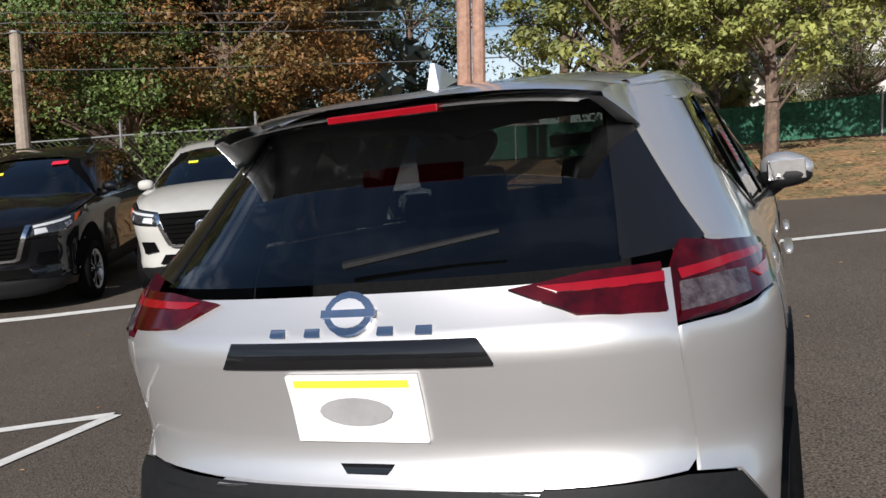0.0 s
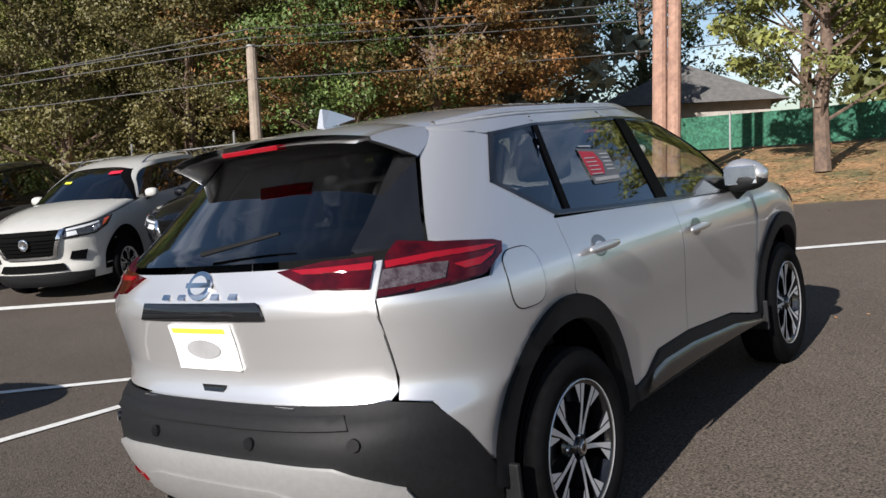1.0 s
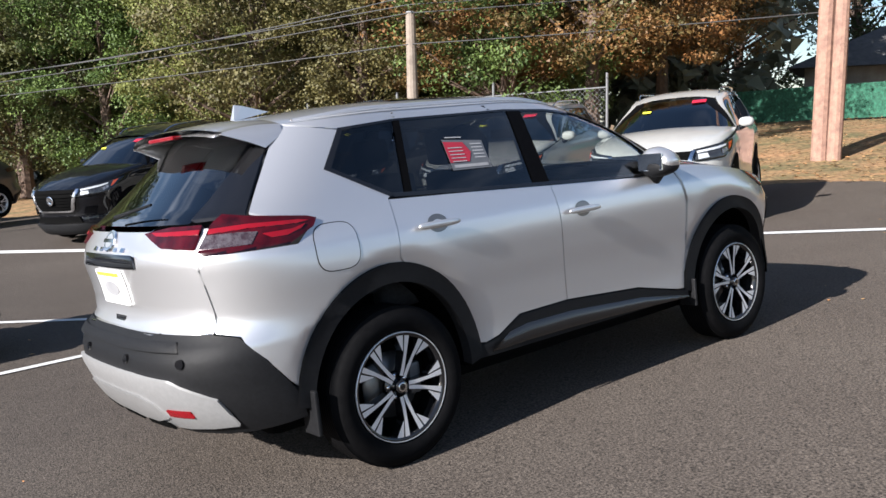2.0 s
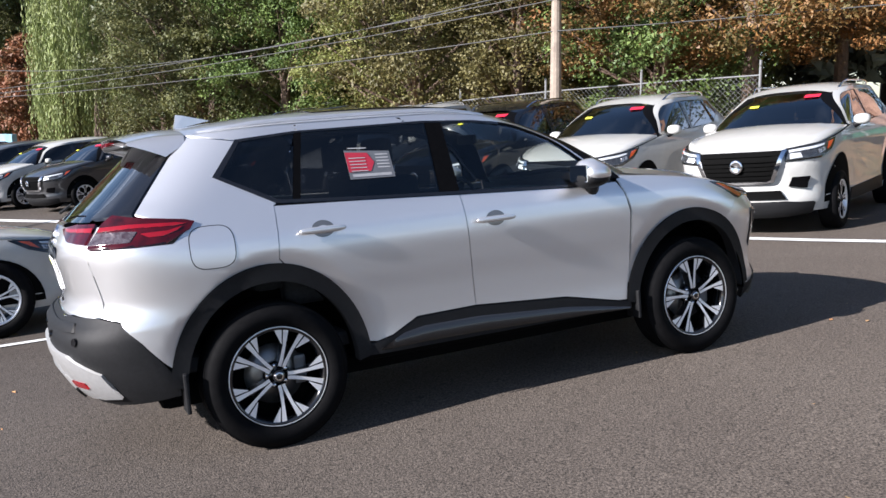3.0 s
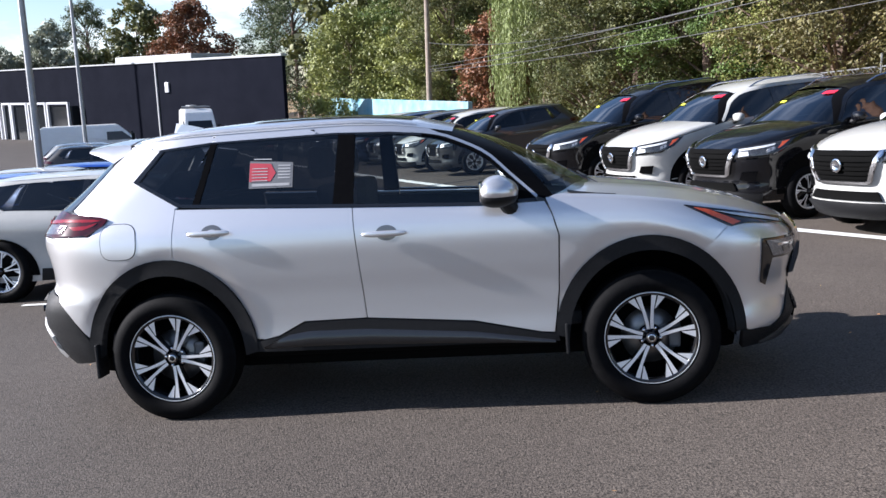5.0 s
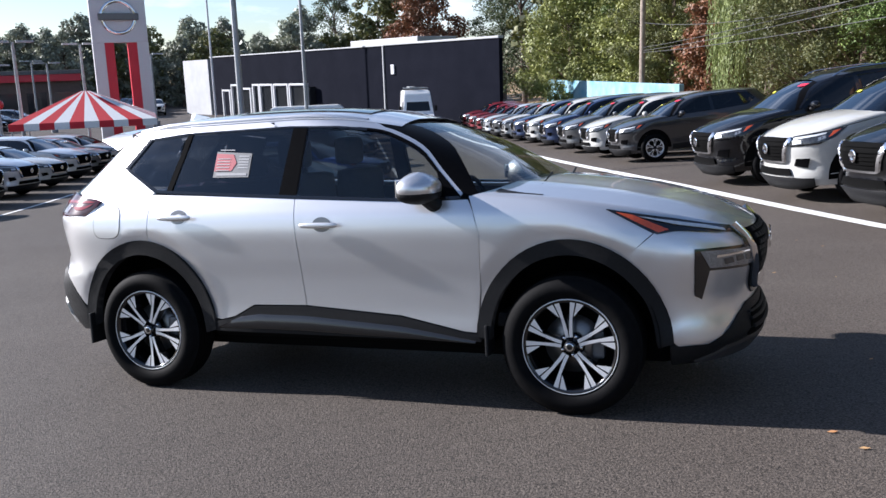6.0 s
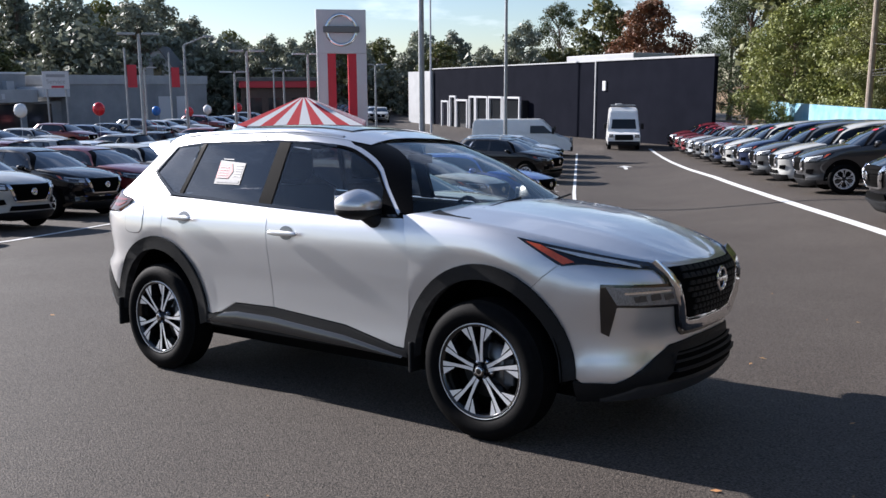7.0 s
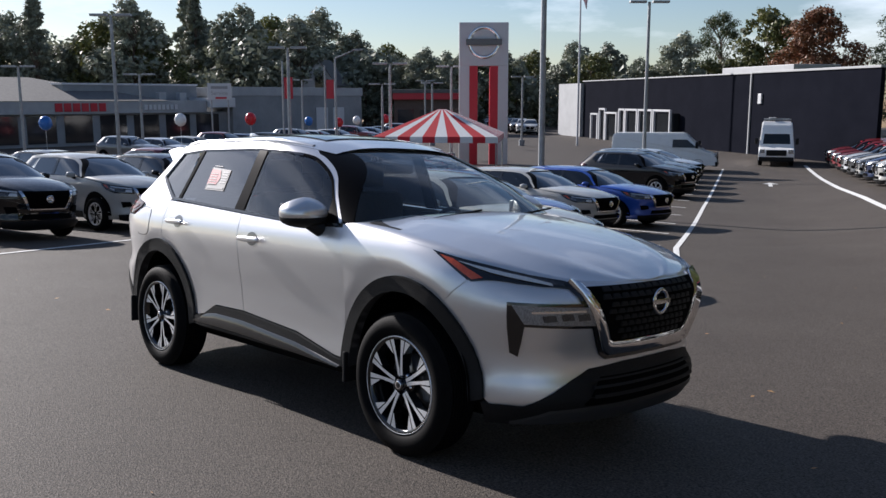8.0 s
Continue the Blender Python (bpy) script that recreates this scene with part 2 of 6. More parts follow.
def smoothstep(x, a, b):
    t = np.clip((np.asarray(x, float) - a) / (b - a), 0, 1)
    return t * t * (3 - 2 * t)


delaunay = mathutils.geometry.delaunay_2d_cdt


class Shell:
    """The skin of a car as a belt: s runs from the middle of the tail round one flank to the middle of the nose, z is the height."""

    def __init__(self, half, tail, tail_from, nose, nose_from, width, tail_in, nose_in, tail_power=3.0, nose_power=2.6, blend=(0.35, 0.9), wheels=(0.0, 2.705), bulge=0.02):
        self.half, self.tail, self.tail_from, self.nose, self.nose_from = half, tail, tail_from, nose, nose_from
        self.width, self.tail_in, self.nose_in = curve_of(width), curve_of(tail_in), curve_of(nose_in)
        self.tp, self.np, self.blend, self.wheels, self.bulge = tail_power, nose_power, blend, wheels, bulge
        self.s0, self.s1 = tail_from - 1.3, nose_from + 1.3

    def at(self, s, z):
        s, z = np.asarray(s, float), np.asarray(z, float)
        flip = np.where((s < self.s0) | (s > self.s1), -1.0, 1.0)
        s = np.where(s < self.s0, 2 * self.s0 - s, np.where(s > self.s1, 2 * self.s1 - s, s))
        tr = np.clip((self.tail_from - s) / 1.3, 0, 1) * math.pi / 2
        tf = np.clip((s - self.nose_from) / 1.3, 0, 1) * math.pi / 2
        x = np.clip(s, self.tail_from, self.nose_from)
        x = x - (self.tail_from - self.tail) * np.abs(np.sin(tr)) ** (2 / self.tp) + (self.nose - self.nose_from) * np.abs(np.sin(tf)) ** (2 / self.np)
        y = np.abs(np.cos(tr)) ** (2 / self.tp) * np.abs(np.cos(tf)) ** (2 / self.np)
        xc = x
        x = x + self.tail_in(z) * (1 - smoothstep(s, self.tail_from, self.blend[0])) - self.nose_in(z) * smoothstep(s, self.blend[1], self.nose_from)
        mid = (self.tail + self.nose) / 2
        k = self.width(z) * (1 - 0.035 * np.abs((xc - mid) / (self.nose - mid)) ** 4)
        for w in self.wheels:
            k = k + self.bulge * np.exp(-(((xc - w) / 0.42) ** 2)) * np.exp(-(((z - 0.62) / 0.33) ** 2))
            r = np.hypot((xc - w) / 0.5, (z - 0.37) / 0.56)
            k = k - 0.014 * (1 - smoothstep(r, 0.98, 1.17))
        return np.stack([x, -flip * y * k * self.half, z], -1)

    def s_at(self, x, z):
        """The belt's s on the flank (or round its corners) where the skin lies at x."""
        return float(self.s_of([("x", x, z)])[0])

    def s_tail(self, y, z):
        """The s on the tail where the skin lies y to the right of the middle (negative: to the left)."""
        return float(self.s_of([("t", y, z)])[0])

    def flat(self, points, fine=0.06):
        """Corner points (kind, a, z) as a dense outline in (s, z)."""
        todo, out, n_out = {}, [], 0
        corner = self.s_of([p for p in points])
        for i, p in enumerate(points):
            j = (i + 1) % len(points)
            q = points[j]
            same = p[0] == q[0]
            n = max(1, int(max(abs(p[1] - q[1]), abs(p[2] - q[2])) / fine)) if same else 3
            for k in range(n):
                t = k / n
                z = p[2] + t * (q[2] - p[2])
                if same:
                    out.append([None, z])
                    todo[len(out) - 1] = (p[0], p[1] + t * (q[1] - p[1]), z)
                else:
                    out.append([corner[i] + t * (corner[j] - corner[i]), z])
        for i, v in zip(todo, self.s_of(list(todo.values()))):
            out[i][0] = v
        return [tuple(o) for o in out]

    def s_of(self, points):
        """The s of outline points: x on the flank, X and M the same on the far side by the tail and the nose, t and n across them."""
        kind = np.array([p[0] for p in points])
        v, z = np.array([p[1] for p in points], float), np.array([p[2] for p in points], float)
        side = np.isin(kind, ("x", "X", "M"))
        tail = kind == "t"
        a = np.where(side | tail, self.s0, self.nose_from - 0.6)
        b = np.where(side, self.s1, np.where(tail, self.tail_from + 0.6, self.s1))
        for _ in range(32):
            m = (a + b) / 2
            p = self.at(m, z)
            low = np.where(side, p[:, 0] < v, np.where(tail, -p[:, 1] < np.abs(v), -p[:, 1] > np.abs(v)))
            a, b = np.where(low, m, a), np.where(low, b, m)
        m = (a + b) / 2
        m = np.where((kind == "X") | (tail & (v < 0)), 2 * self.s0 - m, m)
        return np.where((kind == "M") | ((kind == "n") & (v < 0)), 2 * self.s1 - m, m)

    def normal(self, s, z):
        e = 0.004
        a = self.at(s + e, z) - self.at(s - e, z)
        b = self.at(s, z + e) - self.at(s, z - e)
        n = np.cross(a, b)
        return n / (np.linalg.norm(n, axis=-1, keepdims=True) + 1e-12)

    def patch(self, name, points, mat, off=0.0, rim=0.015, gap=0.0, step=0.08, mirror=False):
        """A panel cut out of the skin: its outline in (kind, a, z), lifted by off, with a rim turned in."""
        ring = self.flat(points)
        area = sum(a[0] * b[1] - b[0] * a[1] for a, b in zip(ring, ring[1:] + ring[:1]))
        if area < 0:
            ring = ring[::-1]
        if gap:
            n = len(ring)
            moved = []
            for i in range(n):
                (ax, az), (bx, bz), (cx, cz) = ring[i - 1], ring[i], ring[(i + 1) % n]
                d1, d2 = Vector((bx - ax, bz - az)), Vector((cx - bx, cz - bz))
                if d1.length < 1e-6 or d2.length < 1e-6:
                    moved.append((bx, bz))
                    continue
                n1, n2 = Vector((-d1.y, d1.x)).normalized(), Vector((-d2.y, d2.x)).normalized()
                k = n1 + n2
                k = k / max(k.dot(n1), 0.4) if k.length > 1e-6 else n1
                moved.append((bx + k.x * gap, bz + k.y * gap))
            ring = moved
        rs, rz = np.array([p[0] for p in ring]), np.array([p[1] for p in ring])
        inner = []
        for gs in np.arange(math.floor(rs.min() / step) * step, rs.max(), step):
            for gz in np.arange(math.floor(rz.min() / step) * step, rz.max(), step):
                p = (gs + 0.0007, gz + 0.0011)
                d = np.roll(rz, -1) - rz
                hit = ((rz > p[1]) != (np.roll(rz, -1) > p[1])) & (p[0] < (np.roll(rs, -1) - rs) * (p[1] - rz) / np.where(d == 0, 1, d) + rs)
                if hit.sum() % 2 and np.hypot(rs - p[0], rz - p[1]).min() > 0.3 * step:
                    inner.append(p)
        n = len(ring)
        co, _, tris, *_ = delaunay([Vector(p) for p in ring + inner], [(i, (i + 1) % n) for i in range(n)], [], 1, 1e-7)
        sz = np.array([(v.x, v.y) for v in co])
        pos, nor = self.at(sz[:, 0], sz[:, 1]), self.normal(sz[:, 0], sz[:, 1])
        faces, border = [], {}
        for g in tris:
            g = list(g)
            if (sz[g[1]] - sz[g[0]])[0] * (sz[g[2]] - sz[g[0]])[1] - (sz[g[1]] - sz[g[0]])[1] * (sz[g[2]] - sz[g[0]])[0] < 0:
                g = g[::-1]
            faces.append(g)
            for a, b in zip(g, g[1:] + g[:1]):
                if (b, a) in border:
                    del border[(b, a)]
                else:
                    border[(a, b)] = True
        pos = pos + nor * off
        verts, normals = list(pos), list(nor)
        if rim:
            deep = {}
            for a, b in border:
                for i in (a, b):
                    if i not in deep:
                        deep[i] = len(verts)
                        verts += [pos[i], pos[i] - nor[i] * rim]
                        normals += [nor[i], nor[i]]
                faces.append([deep[b], deep[a], deep[a] + 1, deep[b] + 1])
        verts, normals = np.array(verts), np.array(normals)
        if mirror:
            verts, normals = verts * (1, -1, 1), normals * (1, -1, 1)
            faces = [g[::-1] for g in faces]
        return mesh_of(name, verts, faces, mat, True, normals)


# ---- the lot ----
ASPHALT = material("dark worn asphalt", (0.064, 0.052, 0.043), 0.8, 0, (0.084, 0.070, 0.058), 0.5, 0.8, bump_scale=110, spread=(0.3, 0.7), spec=0.3, grain=(80.0, 0.8))
ASPHALT.node_tree.nodes["Principled BSDF"].inputs["Diffuse Roughness"].default_value = 0.35
SOIL = material("ground with dry leaves", (0.36, 0.20, 0.095), 0.95, 0, (0.12, 0.11, 0.045), 0.9, 0.6, bump_scale=14, grain=(9.0, 0.5))


def ground_sheet(name, xs, ys, mat, lift, keep=None):
    vs = [(x, y, ground_z(x, y) + lift - (0.5 if edge_off(x, y) < -4 and x > -112 and -60 < y < 128 else 0.0)) for y in ys for x in xs]
    w = len(xs)
    fs = []
    for j in range(len(ys) - 1):
        for i in range(w - 1):
            if keep is None or keep((xs[i] + xs[i + 1]) / 2, (ys[j] + ys[j + 1]) / 2):
                fs.append((j * w + i, j * w + i + 1, (j + 1) * w + i + 1, (j + 1) * w + i))
    return part(name, mesh_of(name, vs, fs, mat, True))


far = [-2000, -1200, -700, -400, -250, -180, -140]
xs = far + list(range(-120, 60, 4)) + [60, 80, 110, 160, 250, 400, 700, 1200, 2000]
ys = far + list(range(-120, 140, 4)) + [140, 180, 250, 400, 700, 1200, 2000]
tagged(ground_sheet("ground", xs, ys, SOIL, -0.06), "leaf-strewn earth and grass round the lot", "ground", kind="structure")


def lot_sheet():
    """The asphalt, whose wooded side follows the lot's edge."""
    rows = np.concatenate([np.arange(-58, -10, 4.0), np.arange(-10, 50, 1.0), np.arange(50, 126, 4.0)])
    vs, fs = [], []
    n = 200
    for y in rows:
        lo, hi = -110.0, None
        for (xa, ya), (xb, yb) in zip(EDGE, EDGE[1:]):
            if ya <= y < yb:
                hi = xa + (y - ya) / (yb - ya) * (xb - xa)
        hi += 0.25 * noise.noise((0, y * 0.4, 0)) - 0.3
        for i in range(n + 1):
            t = i / n
            x = lo + (hi - lo) * (1 - (1 - t) ** 2)
            vs.append((x, y, ground_z(x, y)))
    for j in range(len(rows) - 1):
        for i in range(n):
            a = j * (n + 1) + i
            fs.append((a, a + 1, a + n + 2, a + n + 1))
    return tagged(part("pavement", mesh_of("pavement", vs, fs, ASPHALT, True)), "dark asphalt car park with worn patches", "pavement", kind="structure")


lot_sheet()


def painted_line(points, width=0.11):
    vs, fs = [], []
    pts = []
    for (xa, ya), (xb, yb) in zip(points, points[1:]):
        n = max(1, int(math.hypot(xb - xa, yb - ya) / 0.8))
        pts += [(xa + (xb - xa) * i / n, ya + (yb - ya) * i / n) for i in range(n)]
    pts.append(points[-1])
    for i, (x, y) in enumerate(pts):
        a, b = pts[max(i - 1, 0)], pts[min(i + 1, len(pts) - 1)]
        d = Vector((b[0] - a[0], b[1] - a[1])).normalized()
        for k in (-1, 1):
            px, py = x - d.y * k * width / 2, y + d.x * k * width / 2
            vs.append((px, py, ground_z(px, py) + 0.010))
    for i in range(len(pts) - 1):
        fs.append((2 * i + 1, 2 * i, 2 * i + 2, 2 * i + 3))
    return tagged(part("painted_line", mesh_of("painted_line", vs, fs, WHITEPAINT)), "worn white painted line on the asphalt", "road marking", "parking lines", "structure")


LINE_ROW = [(9.6, -5.0), (8.1, -0.9), (7.1, 1.95), (6.15, 5.0), (4.85, 7.0), (3.77, 9.0), (2.45, 11.5), (0.49, 15.1), (-2.0, 19.9), (-5.27, 26.0), (-8.1, 30.95), (-11.2, 36.7), (-16.8, 47.3)]
LINE_MID = [(1.79, 3.24), (1.45, 3.9), (0.70, 5.1), (0.13, 6.0), (-1.1, 7.95), (-3.0, 11.0), (-5.7, 16.2), (-8.4, 21.3), (-18.6, 41.0)]
LINE_REAR = [(-6.0, -5.5), (-9.0, 0.66), (-10.3, 3.4), (-13.6, 9.4), (-18.0, 18.0), (-27.0, 35.0)]
painted_line(LINE_ROW, 0.2)
painted_line(LINE_MID)
painted_line(LINE_REAR)
for i in range(12):
    x, y = -0.75 - 1.36 * i, 6.15 + 2.5 * i
    painted_line([(x, y), (x - 5.2, y + 0.1)], 0.1)
painted_line([(1.79, 3.22), (0.86, 3.3), (-0.1, 3.46), (-3.7, 3.52)])
arrow = [(-0.12, -1.6), (0.12, -1.6), (0.12, 0.3), (0.5, 0.3), (0.0, 1.6), (-0.5, 0.3), (-0.12, 0.3)]
arrow = [(-12.1 + 0.7 * (0.89 * a - 0.46 * b), 33.4 + 0.7 * (0.46 * a + 0.89 * b)) for a, b in arrow]
tagged(part("painted_arrow", mesh_of("painted_arrow", [(x, y, ground_z(x, y) + 0.008) for x, y in arrow], [(0, 1, 2, 6), (5, 3, 4), (5, 6, 2, 3)], WHITEPAINT)), "worn white arrow painted on the aisle", "road marking", "", "structure")


# ---- cars ----
def bm_mesh(bm, mat):
    me = bpy.data.meshes.new("piece")
    bm.to_mesh(me)
    bm.free()
    me.materials.append(mat)
    return me


def arch(cx, rx, rz, a0, a1, n=18, base=0.37):
    """Points of a wheel arch, from angle a0 to a1 in degrees (0 is ahead)."""
    return [("x", cx + rx * math.cos(radians(a0 + (a1 - a0) * i / n)), base + rz * math.sin(radians(a0 + (a1 - a0) * i / n))) for i in range(n + 1)]


def prism(vs, fs, slots, outline, y0, y1, depth, r_in, r_out):
    """A flat blade from an outline in (across, out); bright face, black sides; the face lies at y0 by the hub, y1 at the rim."""
    k = len(vs)
    n = len(outline)
    for d in (0.0, 0.003, depth):
        for u, r in outline:
            y = y0 + (y1 - y0) * (r - r_in) / (r_out - r_in)
            vs.append((u, y + d, r))
    fs.append([k + i for i in range(n)])
    slots.append(0)
    for j in (0, 1):
        for i in range(n):
            q = (i + 1) % n
            fs.append((k + j * n + q, k + j * n + i, k + (j + 1) * n + i, k + (j + 1) * n + q))
            slots.append(1)


def spoke_mesh(name, rim, turn, side, lift):
    """Half of a twin spoke of an alloy wheel: a straight bar from the hub and a wing beside it at the rim."""
    vs, fs, slots = [], [], []
    r1 = rim - 0.004
    bar = [(0.0015, 0.048), (0.003, 0.080), (0.031, r1), (0.058, r1 - 0.007), (0.031, 0.150), (0.022, 0.085), (0.019, 0.048)]
    wing = [(0.0665, r1 - 0.010), (0.105, r1 - 0.026), (0.042, 0.158), (0.0385, 0.158)]
    for o in (bar, wing):
        prism(vs, fs, slots, o if side < 0 else [(-u, r) for u, r in reversed(o)], lift + 0.010, lift, 0.05, 0.048, r1)
    web = [(0.010, 0.09), (0.034, r1 - 0.008), (0.096, r1 - 0.025), (0.034, 0.16), (0.016, 0.09)]
    k = len(fs)
    prism(vs, fs, slots, web if side < 0 else [(-u, r) for u, r in reversed(web)], lift + 0.022, lift + 0.012, 0.05, 0.048, r1)
    slots[k] = 1
    c, q = math.cos(turn), math.sin(turn)
    vs = [(x * c + z * q, y, z * c - x * q) for x, y, z in vs]
    return mesh_of(name, vs, fs, [ALLOY, GLOSSBLACK], False, None, slots)


def wheel_parts(parent, x, side, radius=0.37, rim=0.250, width=0.235, y=0.80, fancy=True, base=None, blades=10, turn=0.0):
    """A wheel with its tyre, rim, blades and hub; side -1 is the right. Meshes are shared through base."""
    key = (radius, rim, fancy, blades)
    if key not in base:
        h = width / 2
        prof = [(rim, -h + 0.03), (rim + 0.012, -h + 0.008), (rim + 0.05, -h - 0.004), (radius - 0.045, -h), (radius - 0.018, -h + 0.016), (radius - 0.003, -h + 0.04)]
        tread = [] if fancy else [(radius, -h + 0.05), (radius, h - 0.05)]
        for i in range(9 if fancy else 0):
            yy = -h + 0.045 + (width - 0.09) * i / 8
            tread += [(radius, yy - 0.007), (radius, yy + 0.007), (radius - 0.008, yy + 0.008), (radius - 0.008, yy + 0.012)]
        prof += tread + [(radius - 0.018, h - 0.016), (radius - 0.06, h), (rim, h - 0.02)]
        d = {"tyre": lathe("tyre", prof, TYRE, 64 if fancy else 28)}
        d["rim"] = lathe("rim", [(rim - 0.02, h - 0.02), (rim - 0.03, -0.02), (rim - 0.022, -h + 0.03), (rim - 0.012, -h + 0.016), (rim + 0.002, -h + 0.014), (rim + 0.002, -h + 0.035)], ALLOY, 64 if fancy else 28)
        d["well"] = lathe("rim_back", [(0.001, 0.02), (0.15, 0.015), (rim - 0.02, 0.03)], DARK, 32)
        d["disc"] = lathe("brake_disc", [(0.04, -0.012), (0.155, -0.012), (0.155, 0.0)], material("brake disc steel", (0.25, 0.24, 0.23), 0.35, 0.9), 40)
        d["hub"] = lathe("hub_cap", [(0.001, -h + 0.014), (0.028, -h + 0.014), (0.031, -h + 0.02), (0.031, -h + 0.05), (0.062, -h + 0.052), (0.068, -h + 0.075)], GLOSSBLACK, 24)
        d["ring"] = lathe("emblem", [(0.015, -h + 0.0125), (0.0215, -h + 0.0115), (0.0215, -h + 0.02)], CHROME, 24)
        blade = []
        for i in range(blades // 2):
            a = 2 * math.pi * i / (blades // 2) + 0.0
            for k in (-1, 1):
                blade.append(spoke_mesh("blade", rim, a + 0.05, k, -h + 0.020))
        if not fancy:
            bm = bmesh.new()
            for me in [d["rim"], d["well"], d["hub"], *blade]:
                k = len(bm.faces)
                bm.from_mesh(me)
                bm.faces.ensure_lookup_table()
                for f in bm.faces[k:]:
                    f.material_index = (1 if me in (d["well"], d["hub"]) else f.material_index)
            d["rim"] = bpy.data.meshes.new("rim")
            bm.to_mesh(d["rim"])
            bm.free()
            d["rim"].materials.append(ALLOY)
            d["rim"].materials.append(GLOSSBLACK)
        else:
            d["lip"] = lathe("rim_lip", [(rim - 0.0015, -h + 0.011), (rim + 0.0015, -h + 0.009), (rim + 0.003, -h + 0.02)], ALLOY, 64)
            d["rim"].materials[0] = GLOSSBLACK
        d["blade"] = blade
        d["nut"] = [lathe("wheel_nut", [(0.001, 0.0), (0.010, 0.0), (0.010, 0.03)], CHROME, 8)]
        base[key] = d
    d = base[key]
    m = Matrix.Translation((x, side * y, radius)) @ (Matrix.Identity(4) if side < 0 else Matrix.Rotation(math.pi, 4, "Z"))
    w = part("wheel", d["tyre"], None, parent, "black tyre on a machined alloy rim" if fancy else "", m @ Matrix.Rotation(radians(turn), 4, "Y"))
    w.name = "wheel"
    if not fancy:
        part("rim", d["rim"], None, w)
        return w
    part("rim_lip", d["lip"], None, w)
    for n in ("rim", "well", "disc", "hub", "ring"):
        part(n if n not in ("well", "disc", "ring") else {"well": "rim_back", "disc": "brake_disc", "ring": "emblem"}[n], d[n], None, w)
    for b in d["blade"]:
        part("blade", b, None, w)
    if "caliper" not in d:
        d["caliper"] = bm_mesh(box(0.10, 0.165, 0.0, 0.05, -0.075, 0.075, 0.015), material("grey brake caliper", (0.16, 0.16, 0.165), 0.5, 0.6))
    part("brake_caliper", d["caliper"], None, w, m=Matrix.Rotation(radians(-turn), 4, "Y") @ Matrix.Translation((0, -0.03, 0)))
    if fancy:
        for i in range(5):
            a = 2 * math.pi * (i + 0.5) / 5
            part("wheel_nut", d["nut"][0], None, w, m=Matrix.Translation((0.052 * math.sin(a), -width / 2 + 0.046, 0.052 * math.cos(a))))
    return w


WHEELS = {}
L = Shell(0.905, -1.0, -0.35, 3.64, 2.85,
          [(0.2, 0.93), (0.3, 0.955), (0.42, 0.968), (0.52, 0.965), (0.68, 0.972), (0.85, 0.99), (0.98, 1.0), (1.06, 0.993), (1.13, 0.968), (1.2, 0.935), (1.3, 0.885), (1.45, 0.81), (1.58, 0.745), (1.66, 0.70), (1.75, 0.66)],
          [(0.2, 0.30), (0.33, 0.14), (0.45, 0.05), (0.6, 0.0), (0.7, 0.015), (0.76, 0.07), (0.82, 0.10), (0.95, 0.085), (1.08, 0.06), (1.13, 0.09), (1.22, 0.14), (1.3, 0.24), (1.45, 0.41), (1.6, 0.57), (1.7, 0.66)],
          [(0.2, 0.20), (0.3, 0.07), (0.4, 0.02), (0.5, 0.05), (0.6, 0.05), (0.75, 0.015), (0.85, 0.01), (0.93, 0.06), (1.0, 0.14), (1.1, 0.30), (1.2, 0.45)])
G = Shell(0.905, -1.0, -0.35, 2.62, 2.05,
          [(0.2, 0.93), (0.3, 0.955), (0.42, 0.968), (0.52, 0.965), (0.68, 0.972), (0.85, 0.99), (0.98, 1.0), (1.06, 0.993), (1.13, 0.968), (1.2, 0.935), (1.3, 0.885), (1.45, 0.81), (1.58, 0.745), (1.66, 0.70), (1.75, 0.66)],
          [(0.2, 0.30), (0.33, 0.14), (0.45, 0.05), (0.6, 0.0), (0.7, 0.015), (0.76, 0.07), (0.82, 0.10), (0.95, 0.085), (1.08, 0.06), (1.13, 0.09), (1.22, 0.14), (1.3, 0.24), (1.45, 0.41), (1.6, 0.57), (1.7, 0.66)],
          [(1.0, -0.12), (1.12, 0.0), (1.25, 0.22), (1.42, 0.52), (1.54, 0.80), (1.63, 1.06), (1.7, 1.25)], nose_power=3.0, blend=(0.35, 0.7))


def X(*pairs):
    return [("x", a, b) for a, b in pairs]


def across(points, mid="t", far="X"):
    """An outline on one half of the tail or nose, closed by its mirror image."""
    back = []
    for k, a, b in reversed(points):
        back.append((far, a, b) if k == "x" else (k, -a, b))
    return points + back


def loft(name, rows, mat, smooth=True):
    """A sheet through rows of points, all of one length."""
    n = len(rows[0])
    vs = [p for r in rows for p in r]
    fs = [(i * n + j, i * n + j + 1, (i + 1) * n + j + 1, (i + 1) * n + j) for i in range(len(rows) - 1) for j in range(n - 1)]
    return mesh_of(name, vs, fs, mat, smooth)


TOP = curve_of([(2.1, 1.175), (2.5, 1.14), (2.89, 1.085), (3.2, 1.02), (3.46, 0.955), (3.6, 0.93)])
CROWN = curve_of([(2.1, 0.05), (2.5, 0.075), (2.9, 0.085), (3.3, 0.075), (3.48, 0.04), (3.55, 0.015), (3.6, 0.0)])
ROOF_EDGE = curve_of([(-0.3, 1.602), (0.27, 1.627), (1.0, 1.63), (1.32, 1.612), (1.5, 1.588), (1.66, 1.555)])
ROOF_TOP = curve_of([(-0.3, 1.655), (0.2, 1.698), (0.6, 1.708), (1.0, 1.70), (1.39, 1.668), (1.66, 1.605)])


